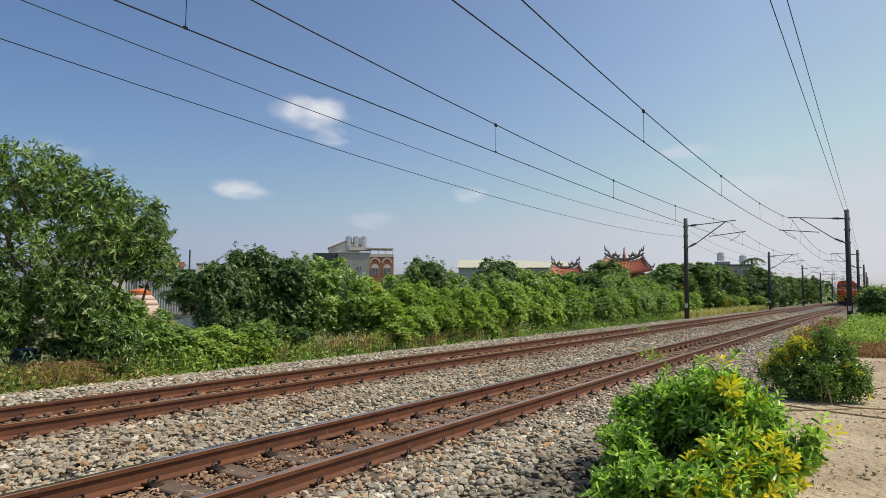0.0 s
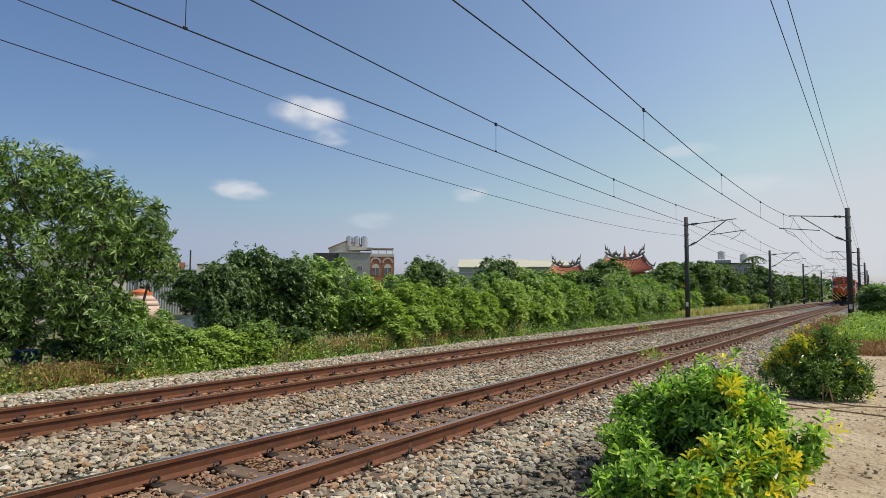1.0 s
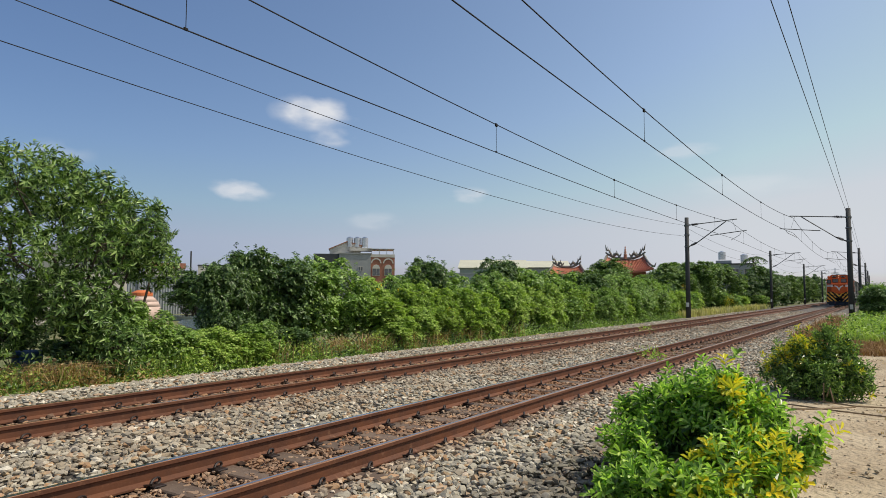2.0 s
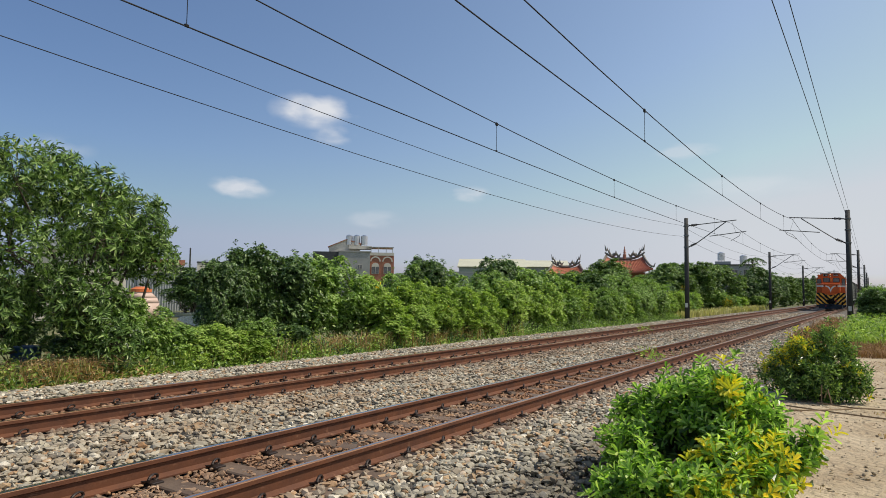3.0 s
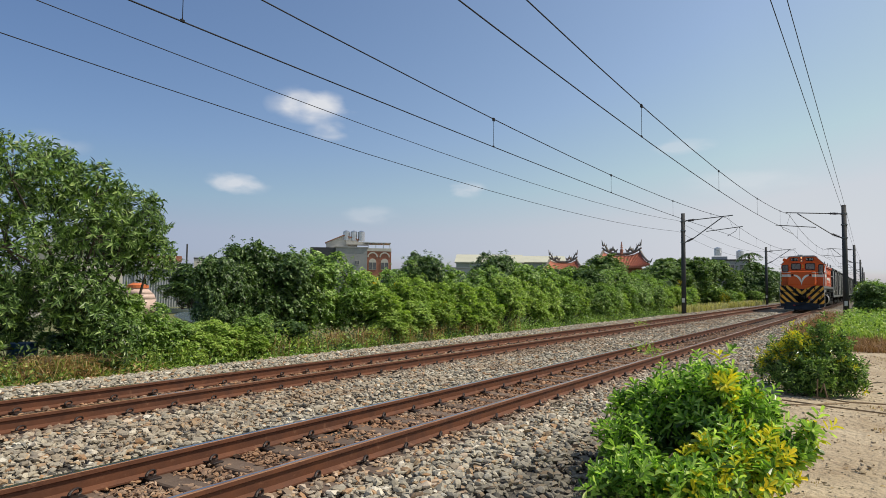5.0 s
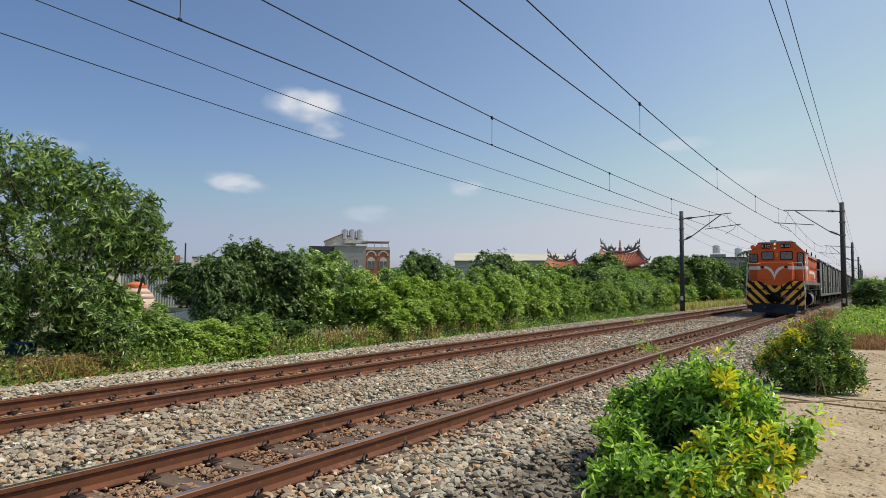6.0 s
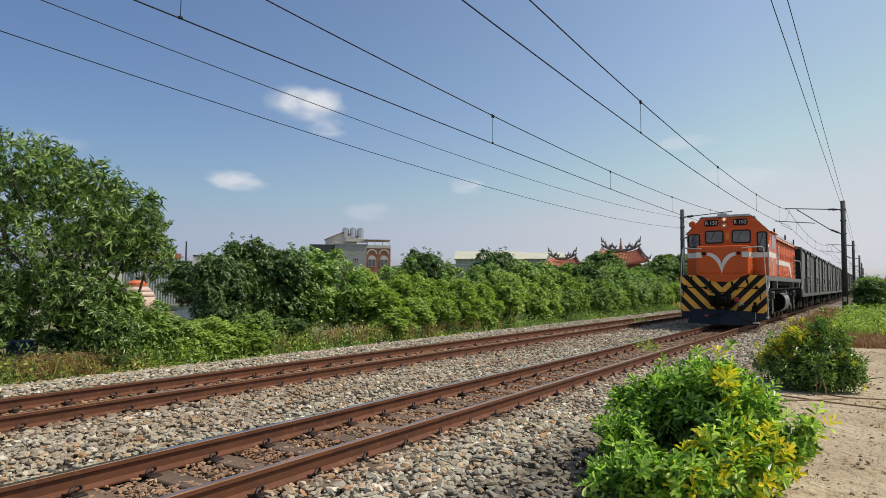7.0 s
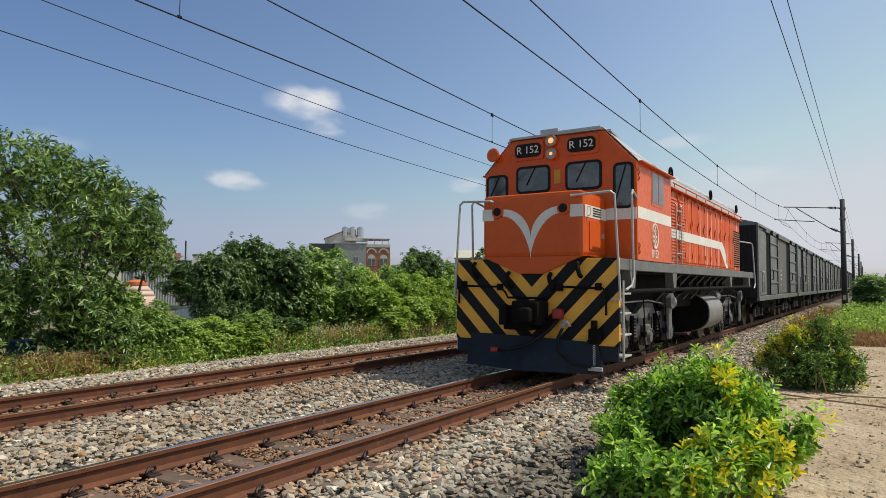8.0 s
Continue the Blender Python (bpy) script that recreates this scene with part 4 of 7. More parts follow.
    sets = [wheelset(L, y0 + 0.45 + 1.42 * k, 0.46) for y0 in (0.65, 8.65) for k in range(3)]
    return L, sets


def wagon():
    """A dark grey steel box wagon 12.8 m long with ribbed sliding doors; front end at y = 0."""
    W = thing("box_wagon", "dark grey steel box wagon with ribbed sliding doors", "freight wagon", "wagons of the train")
    long = 12.8
    part("body", box(B(), -1.22, 1.22, 0.0, long, 1.0, 3.50, 0.015, 1), "wagon_grey", W)
    bm = B()
    prism(bm, [(-1.30, 3.50), (-1.29, 3.58), (-0.75, 3.72), (0.75, 3.72), (1.29, 3.58), (1.30, 3.50)], -0.03, long + 0.03)
    part("roof", bm, "wagon_grey", W)
    for e, y0, y1 in ((-1, -0.025, 0.0), (1, long, long + 0.025)):
        end = part("end_wall", box(B(), -1.24, 1.24, y0, y1, 1.0, 3.54), "wagon_dark", W, "black end wall")
        for k in range(9):
            x = -1.04 + 0.26 * k
            part("end_rib", box(B(), x - 0.03, x + 0.03, (y0 if e < 0 else y1) - 0.025, (y0 if e < 0 else y1) + 0.025, 1.02, 3.48), "wagon_dark", end)
    for s in (-1, 1):
        def slab(name, y0, y1, z0, z1, proud, mat, parent=W, label="", base=1.215):
            return part(name, box(B(), s * base, s * (1.22 + proud), y0, y1, z0, z1, 0.008, 1), mat, parent, label)
        slab("sill", -0.01, long + 0.01, 0.90, 1.07, 0.09, "wagon_grey")
        slab("eaves_rail", 1.9, 12.5, 3.38, 3.48, 0.10, "wagon_grey")
        slab("side_panel", 0.04, 2.05, 1.09, 3.36, 0.05, "wagon_grey")
        slab("corner_post", 0.0, 0.10, 1.07, 3.50, 0.075, "wagon_grey")
        slab("corner_post", long - 0.10, long, 1.07, 3.50, 0.075, "wagon_grey")
        for y0, y1 in ((2.10, 2.72), (8.75, 9.40)):
            slab("door_gap", y0, y1, 1.09, 3.36, 0.012, "wagon_dark", W, "black gap beside the door")
        slab("side_panel", 5.15, 8.70, 1.12, 3.34, 0.03, "wagon_worn", W, "worn brown-grey middle panel")
        for y0, y1 in ((2.75, 5.10), (9.45, 12.35)):
            d = slab("sliding_door", y0, y1, 1.10, 3.37, 0.075, "wagon_grey", W, "grey steel sliding door")
            for z in (1.52, 2.02, 2.52, 3.02):
                slab("door_rib", y0 + 0.06, y1 - 0.06, z, z + 0.055, 0.115, "wagon_grey", d, "", 1.29)
            for y in (y0, y1 - 0.09):
                slab("door_edge", y, y + 0.09, 1.10, 3.37, 0.11, "wagon_dark", d, "", 1.29)
            for y in (y0 + 0.25, y1 - 0.35):
                part("roller", cyl(B(), (s * 1.33, y, 3.42), (s * 1.40, y, 3.42), 0.09, None, 12), "wagon_dark", d)
            part("door_handle", tube(B(), [(s * 1.33, y0 + 0.3, 1.65), (s * 1.39, y0 + 0.3, 1.68), (s * 1.39, y0 + 0.3, 2.0), (s * 1.33, y0 + 0.3, 2.03)], 0.018, 6), "wagon_dark", d)
        bm = B()
        for q in (0.0, 0.34):
            tube(bm, [(s * 1.27, 0.35 + q, 1.2), (s * 1.36, 0.35 + q, 1.22), (s * 1.36, 0.35 + q, 1.9), (s * 1.27, 0.35 + q, 1.92)], 0.013)
        for k in range(3):
            tube(bm, [(s * 1.36, 0.35, 1.3 + 0.26 * k), (s * 1.36, 0.69, 1.3 + 0.26 * k)], 0.012)
        part("ladder", bm, "wagon_grey", W)
        bm = B()
        for k, (y0, w, z) in enumerate(((1.0, 0.55, 1.86), (1.0, 0.40, 1.70), (1.05, 0.3, 1.56), (6.5, 0.28, 2.02), (6.45, 0.42, 1.84), (6.5, 0.34, 1.66), (6.55, 0.2, 1.42))):
            base = 1.274 if y0 < 2 else 1.254
            box(bm, s * base, s * (base + 0.004), y0, y0 + w, z, z + 0.09)
        part("lettering", bm, "handrail_grey", W, "small pale marks")
        for y0 in (2.1, 10.7):
            f = part("bogie_frame", prism(B(), [(y0 - 1.15, 0.45), (y0 - 0.95, 0.62), (y0 - 0.35, 0.66), (y0, 0.78), (y0 + 0.35, 0.66), (y0 + 0.95, 0.62), (y0 + 1.15, 0.45), (y0 + 0.5, 0.40), (y0 + 0.3, 0.28), (y0 - 0.3, 0.28), (y0 - 0.5, 0.40)], s * 0.80, s * 0.94, "x"), "under_black", W)
            for q in (-0.85, 0.85):
                part("axle_box", box(B(), s * 0.88, s * 1.0, y0 + q - 0.14, y0 + q + 0.14, 0.30, 0.58, 0.03), "truck_grey", f)
            bm = B()
            for q in (-0.14, 0.14):
                for k in range(4):
                    cyl(bm, (s * 0.97, y0 + q, 0.36 + 0.07 * k), (s * 0.97, y0 + q, 0.39 + 0.07 * k), 0.06, None, 10)
            part("coil_spring", bm, "truck_grey", f)
        part("truss_bar", tube(B(), [(s * 1.1, 3.6, 0.92), (s * 1.1, 4.8, 0.55), (s * 1.1, 8.0, 0.55), (s * 1.1, 9.2, 0.92)], 0.025), "under_black", W)
        part("step_iron", tube(B(), [(s * 1.28, 0.3, 0.92), (s * 1.28, 0.3, 0.45), (s * 1.28, 0.66, 0.45), (s * 1.28, 0.66, 0.92)], 0.018), "under_black", W)
    part("underframe", box(B(), -0.9, 0.9, -0.30, long + 0.30, 0.78, 1.0), "under_black", W)
    part("brake_gear", box(B(), -0.6, 0.7, 5.2, 7.5, 0.45, 0.8, 0.05), "under_black", W)
    sets = [wheelset(W, y, 0.43) for y in (1.25, 2.95, 9.85, 11.55)]
    return W, sets


loco, loco_wheels = locomotive()
wagon_one, wagon_wheels = wagon()
CARS = [(loco, 0.0), (wagon_one, 14.9)]
for k in range(1, 8):
    CARS.append((copy_thing(wagon_one, pose(0, 0, 0)), 14.9 + 13.5 * k))


# ---- foliage ----
def unit(a):
    return a / np.maximum(np.linalg.norm(a, axis=1, keepdims=True), 1e-6)


def poly_mesh(name, verts, loops, sizes, material, slots=None):
    me = bpy.data.meshes.new(name)
    me.vertices.add(len(verts))
    me.vertices.foreach_set("co", np.ascontiguousarray(verts, np.float32).ravel())
    me.loops.add(len(loops))
    me.loops.foreach_set("vertex_index", np.ascontiguousarray(loops, np.int32))
    me.polygons.add(len(sizes))
    me.polygons.foreach_set("loop_start", np.concatenate(([0], np.cumsum(sizes)[:-1])).astype(np.int32))
    for m in (material if isinstance(material, (list, tuple)) else [material]):
        me.materials.append(MATS[m])
    if slots is not None:
        me.polygons.foreach_set("material_index", np.ascontiguousarray(slots, np.int32))
    me.polygons.foreach_set("use_smooth", [False] * len(sizes))
    me.update(calc_edges=True)
    me.validate()
    return me


def leaf_mesh(name, P, D, N, length, width, material, slots=None, droop=0.15, fold=0.12, blunt=False, plain=False):
    """Leaves folded along the midrib: two faces of four corners each."""
    D, N = unit(D), unit(N - D * (N * D).sum(1, keepdims=True))
    S = np.cross(D, N)
    L, W = np.asarray(length).reshape(-1, 1), np.asarray(width).reshape(-1, 1)
    up = N * W * fold
    tip = P + D * L - N * L * droop
    if plain:
        a = P + D * L * 0.45 + up
        V = np.stack([P, a + S * W * 0.5, tip, a - S * W * 0.5], 1).reshape(-1, 3)
        return poly_mesh(name, V, np.arange(len(P) * 4), np.full(len(P), 4), material, slots)
    u1, u2, w1, w2 = (0.42, 0.86, 0.36, 0.42) if blunt else (0.33, 0.70, 0.5, 0.42)
    a1, a2 = P + D * L * u1 + up, P + D * L * u2 + up - N * L * droop * 0.45
    V = np.stack([P, a1 + S * W * w1, a2 + S * W * w2, tip, a2 - S * W * w2, a1 - S * W * w1], 1).reshape(-1, 3)
    k = np.arange(len(P))[:, None] * 6
    loops = np.concatenate([k + np.array([[0, 1, 2, 3]]), k + np.array([[0, 3, 4, 5]])], 1).ravel()
    sizes = np.full(len(P) * 2, 4)
    return poly_mesh(name, V, loops, sizes, material, None if slots is None else np.repeat(slots, 2))


def spread(rng, c, rad, n, shell=0.55):
    """Points in the shells of lumps, with outward directions."""
    i = rng.integers(0, len(c), n)
    d = unit(rng.normal(size=(n, 3)) + np.array([0, 0, 0.25]))
    p = c[i] + d * (rad[i] * rng.uniform(shell, 1.08, n))[:, None]
    return p, d


def limbs(bm, base, tips, r, rng):
    """Bent tapering limbs from a base to the lumps of a crown."""
    for q in tips:
        a, b = Vector(base), Vector(q)
        mid = a.lerp(b, 0.5) + Vector(rng.normal(0, 0.12, 3)) * (b - a).length
        tube(bm, [a, a.lerp(mid, 0.55), mid, b], [r, r * 0.75, r * 0.55, r * 0.18], 6)


SHRUBS = []


def shrub_kind(seed, r, tall, material, tips, label, leaf=0.145, count=28, low=0.12):
    """A crown of leaf whorls in separate layered pads over bare low stems, 2 r wide and tall high."""
    rng = np.random.default_rng(seed)
    d = unit(rng.normal(size=(count, 3)))
    d[:, 2] = rng.uniform(-0.75, 1.0, count)
    wide = np.sqrt(np.clip(1 - 0.75 * d[:, 2] ** 2, 0.1, 1)) * rng.uniform(0.35, 0.86, count)
    flat = unit(np.stack([d[:, 0], d[:, 1], 0 * wide], 1))
    rad = rng.uniform(0.22, 0.40, count) * r
    c = flat * (wide * r * 0.86)[:, None]
    c[:, 2] = tall * low + rad * 0.5 + (tall * (0.98 - low) - rad * 1.25) * (d[:, 2] + 0.75) / 1.75
    i = rng.choice(count, tips, p=rad ** 2 / (rad ** 2).sum())
    o = unit(rng.normal(size=(tips, 3)) + np.array([0, 0, 0.55]))
    p = c[i] + o * np.array([1, 1, 0.72]) * (rad[i] * rng.uniform(0.5, 1.08, tips) ** 0.6)[:, None]
    # a few shoots stand out of the outline
    k = tips // 22
    p[:k] += o[:k] * rng.uniform(0.10, 0.28, (k, 1)) + np.array([0, 0, 0.08])
    p[:, 2] = np.maximum(p[:, 2], 0.06)
    axis = unit(o * 0.35 + np.array([0.12, 0, 1.0]) + rng.normal(size=(tips, 3)) * 0.22)
    u = unit(np.cross(axis, rng.normal(size=(tips, 3))))
    v = np.cross(axis, u)
    P, D, N, L = [], [], [], []
    for j in range(7):
        a = j * math.tau / 7 + rng.uniform(0, 0.5, tips)
        out = u * np.cos(a)[:, None] + v * np.sin(a)[:, None]
        P.append(p - axis * (0.03 * (j % 3)))
        D.append(out + axis * rng.uniform(-0.25, 0.35, (tips, 1)) - np.array([0, 0, 0.05]))
        N.append(axis + rng.normal(size=(tips, 3)) * 0.25)
        L.append(leaf * rng.uniform(0.6, 1.15, tips))
    P, D, N, L = (np.concatenate(q) for q in (P, D, N, L))
    crown = leaf_mesh("crown", P, D, N, L, L * 0.50, material, None, 0.13, 0.08)
    # inner leaves take the dark tone whatever the crown's, painting its inside as shaded
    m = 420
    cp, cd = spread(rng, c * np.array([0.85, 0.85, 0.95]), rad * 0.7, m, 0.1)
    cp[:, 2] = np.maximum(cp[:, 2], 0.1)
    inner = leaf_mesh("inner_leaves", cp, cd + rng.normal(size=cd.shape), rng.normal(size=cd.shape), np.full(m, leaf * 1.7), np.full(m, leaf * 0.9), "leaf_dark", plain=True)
    bm = B()
    for j in range(0, count, 2):
        limbs(bm, (rng.normal(0, 0.12), rng.normal(0, 0.12), -0.1), [c[j]], 0.032, rng)
    stems = mesh_of(bm, "stem", "bark")
    return crown, inner, stems, label


def plant(kind, x, y, z, turn, sx, sz, name="shrub", category="shrub", group="hedge along the line"):
    crown, inner, stems, label = kind
    t = thing(name, label, category, group, at=pose(x, y, z, 0, 0, turn) @ Matrix.Diagonal((sx, sx, sz, 1)))
    for me in (crown, inner, stems):
        ob = new(me.name.split(".")[0], me)
        ob.parent = t
    return t


def hedge():
    kinds = [shrub_kind(11, 1.75, 3.0, "leaf_hedge", 1900, "bushy green shrub with layered leaf pads in the hedge"),
             shrub_kind(12, 1.75, 3.0, "leaf_dark", 1900, "dark green dense shrub standing in the hedge", low=0.2),
             shrub_kind(13, 1.75, 3.0, "leaf_lime", 1900, "yellow-green sunlit shrub at the hedge front", 0.14, 28, 0.02),
             shrub_kind(14, 1.75, 3.0, "leaf_hedge", 1900, "bushy green shrub with layered leaf pads in the hedge")]
    wood = shrub_kind(19, 1.75, 3.0, "leaf_wood", 1700, "rounded green tree in the wood beyond the hedge", 0.155, 32, 0.03)
    far = [shrub_kind(15 + i, 1.75, 3.0, m, 1700, lb, 0.155, 32, 0.03) for i, (m, lb) in enumerate((
        ("leaf_hedge", "bushy green tree beyond the tracks"), ("leaf_dark", "dark green dense tree beyond the tracks"),
        ("leaf_lime", "yellow-green low shrub beyond the tracks"), ("leaf_hedge", "bushy green tree beyond the tracks")))]
    rng = np.random.default_rng(5)
    # back row: place along the line, height of the crown, width, kind
    row = [(11.5, 2.9, 0.52, 1), (12.4, 2.55, 0.5, 1), (13.1, 3.45, 0.62, 1), (14.1, 3.25, 0.8, 1), (15.4, 3.25, 0.85, 0), (16.6, 3.2, 0.75, 3), (18.0, 2.6, 0.75, 2), (19.4, 2.65, 0.7, 3), (20.6, 3.1, 0.7, 3), (21.5, 3.5, 0.75, 1), (22.9, 3.15, 0.75, 0), (24.6, 2.75, 0.75, 3),
           (26.4, 3.1, 0.8, 0), (27.9, 3.85, 0.85, 1), (29.6, 3.35, 0.9, 0), (31.8, 3.3, 0.95, 3), (34.0, 3.35, 0.95, 0), (36.6, 3.3, 1.0, 3), (39.4, 3.4, 1.0, 1), (42.4, 3.3, 1.0, 0), (45.4, 3.4, 1.0, 3), (48.4, 3.4, 1.0, 0), (51.6, 3.3, 1.0, 3), (55.0, 3.1, 1.0, 0), (58.6, 2.8, 1.0, 1)]
    for y, h, w, k in row:
        plant((kinds if y < 44 else far)[k], -15.5 + rng.uniform(-0.3, 0.3), y, FIELD, rng.uniform(0, 360), w, h / 3.0)
    # front row, lower; the first shrubs stand open over dark stems
    y = 17.4
    while y < 60:
        k = int(rng.choice([0, 2, 2, 3])) if y > 26 else 2
        h = rng.uniform(1.8, 2.4) if y < 24 else rng.uniform(1.9, 2.6)
        plant((kinds if y < 40 else far)[k], (-14.05 if y < 21 else -13.75) + rng.uniform(-0.25, 0.25), y, FIELD, rng.uniform(0, 360), rng.uniform(0.5, 0.72), h / 3.0)
        y += rng.uniform(1.3, 1.9)
    for x, y, h, k in ((-13.7, 9.5, 1.0, 2), (-13.8, 8.0, 1.8, 0), (-13.9, 8.5, 1.75, 3), (-13.8, 9.1, 1.15, 0), (-16.9, 5.2, 1.9, 1), (-17.3, 6.2, 2.0, 1), (-17.0, 7.2, 2.0, 1), (-16.4, 4.4, 1.5, 1), (-13.6, 10.2, 1.1, 2), (-14.3, 7.9, 1.4, 0), (-13.3, 11.0, 0.9, 2), (-13.2, 3.4, 1.0, 2), (-14.2, 7.4, 1.5, 1), (-14.7, 5.0, 1.2, 0), (-15.2, 4.6, 1.3, 1), (-14.9, 7.6, 1.5, 0), (-13.7, 11.6, 1.2, 0), (-13.3, 4.2, 0.9, 2), (-15.6, 5.2, 1.4, 1), (-14.6, 10.8, 1.0, 0), (-13.6, 12.6, 1.0, 1)):
        plant(kinds[k], x, y, FIELD, rng.uniform(0, 360), 0.45, h / 3.0)
    for x, y, h in ((-13.5, 17.0, 1.2), (-13.5, 18.4, 1.5), (-13.4, 19.9, 1.5), (-13.4, 21.4, 1.4), (-13.5, 23.0, 1.6)):
        plant(kinds[2], x, y, FIELD, rng.uniform(0, 360), 0.5, h / 3.0)
    # shrubs beyond the path, behind the masts
    for x, y, h, k in ((-0.1, 46, 2.5, 1), (1.9, 44, 2.4, 0), (0.2, 52, 2.7, 0), (2.4, 52, 2.8, 3), (0.0, 60, 2.9, 3), (-0.6, 68, 3.0, 0), (-0.8, 80, 3.2, 1), (-1.0, 96, 3.2, 0), (1.6, 74, 3.4, 0)):
        plant(far[k], x, y, -0.35, rng.uniform(0, 360), 0.8, h / 3.2, group="shrubs beside the path")
    for x, y, w, h, k in ((-14.9, 80, 1.2, 2.3, 0), (-15.4, 92, 1.0, 2.0, 2), (-14.6, 100, 1.1, 2.2, 0)):
        plant(far[k], x, y, FIELD, rng.uniform(0, 360), w, h / 3.2)
    # woods further along the line
    big = [((-17.5, 70), 4.6, 0), ((-20, 74), 5.8, 3), ((-18, 79), 6.2, 0), ((-21, 82), 6.3, 3), ((-18.5, 87), 6.5, 0), ((-22, 91), 6.7, 0), ((-17.5, 95), 6.5, 0), ((-16.0, 101), 5.2, 1), ((-15.4, 108), 6.7, 1), ((-16, 115), 6.9, 1), ((-15, 123), 5.7, 1), ((-17, 132), 5.9, 1), ((-15, 144), 6.1, 3), ((-16, 158), 6.5, 1), ((-15, 175), 6.8, 0), ((-15, 195), 7.2, 1),
           ((-24, 78), 4.6, 3), ((-24.0, 67), 6.1, 0), ((-22.8, 66), 5.0, 3), ((-24.6, 61), 4.6, 3), ((-21.5, 64), 4.0, 0), ((-27.5, 60), 4.2, 1), ((-33, 74), 4.6, 1), ((-46, 62), 4.8, 1), ((-58, 52), 4.6, 1), ((-43, 30.5), 3.8, 1), ((-42, 33), 4.0, 0), ((-50, 41), 4.2, 3), ((-33.5, 88), 6.0, 3), ((-25, 98), 6.3, 0), ((-21, 101), 6.3, 1), ((-29, 104), 6.3, 3)]
    for (x, y), h, k in big:
        plant(wood if k in (0, 3) else far[k], x, y, -0.6, rng.uniform(0, 360), max(1.5, h / 3.4), h / 3.0, "tree", "tree", "trees beyond the hedge")


hedge()


def mango_tree():
    """The large tree by the pond: forked trunk, drooping whorls of long leaves."""
    rng = np.random.default_rng(21)
    t = thing("mango_tree", "large spreading tree with drooping long leaves behind weeds", "tree", at=pose(-14.9, 7.0, FIELD - 0.25))
    c = np.array([[0, 0, 3.95], [0.9, -1.2, 4.15], [-0.5, 1.1, 3.8], [1.0, 1.2, 3.5], [0.3, -2.2, 3.5], [-1.4, -0.6, 3.95], [1.4, 0.2, 3.1], [0.5, 1.65, 3.25], [0.9, 1.75, 2.75],
                  [1.2, -1.4, 2.8], [-0.6, 1.85, 2.9], [0.6, 0.6, 4.05], [-1.2, 1.4, 2.9], [1.5, -0.2, 1.8], [1.2, 0.6, 1.6], [0.8, -2.4, 1.9], [1.6, 0.5, 0.9], [0.4, -2.4, 2.4], [0.3, -0.3, 4.4], [0.6, -1.9, 4.2],
                  [0.5, -2.7, 2.9], [1.0, -2.9, 2.2], [1.0, -1.5, 1.5], [0.9, -2.4, 1.3], [1.2, -0.5, 2.0], [0.2, -1.2, 2.2]])
    rad = np.array([0.95, 0.9, 0.9, 0.8, 0.95, 0.9, 0.8, 0.65, 0.55, 0.8, 0.6, 0.75, 0.8, 0.7, 0.55, 0.7, 0.6, 0.65, 0.75, 0.8, 0.8, 0.6, 0.6, 0.55, 0.6, 0.8])
    n = 4300
    p, d = spread(rng, c, rad * 0.87, n, 0.66)
    axis = unit(d + rng.normal(size=(n, 3)) * 0.4 + np.array([0, 0, 0.15]))
    u = unit(np.cross(axis, rng.normal(size=(n, 3))))
    v = np.cross(axis, u)
    P, D, N = [], [], []
    for k in range(9):
        a = k * math.tau / 9 + rng.uniform(0, 0.6, n)
        out = u * np.cos(a)[:, None] + v * np.sin(a)[:, None]
        P.append(p + axis * 0.02 * k)
        D.append(out + axis * 0.6 - np.array([0, 0, 0.15]) + rng.normal(size=(n, 3)) * 0.15)
        N.append(axis + out * 0.1)
    P, D, N = np.concatenate(P), np.concatenate(D), np.concatenate(N)
    L = rng.uniform(0.09, 0.175, len(P))
    new("crown", leaf_mesh("crown", P, D, N, L, L * 0.28, "leaf_mango", None, 0.2)).parent = t
    bm = B()
    fork = (0.2, 0.45, 1.55)
    tube(bm, [(0, 0.3, -0.1), (0.05, 0.38, 0.6), (0.1, 0.42, 1.1), fork], [0.17, 0.14, 0.125, 0.12], 10)
    part("trunk", bm, "bark", t, smooth=True)
    for q in c[:16]:
        bm = B()
        limbs(bm, fork, [q], 0.065, rng)
        part("limb", bm, "bark", t)
    bm = B()
    for q in p[::12]:
        i = int(np.argmin(((c - q) ** 2).sum(1)))
        tube(bm, [c[i] * 0.8 + np.array(fork) * 0.2, c[i], q], [0.018, 0.013, 0.004], 4)
    tagged(part("twig_spray", bm, "bark", t), kind="stuff")


mango_tree()


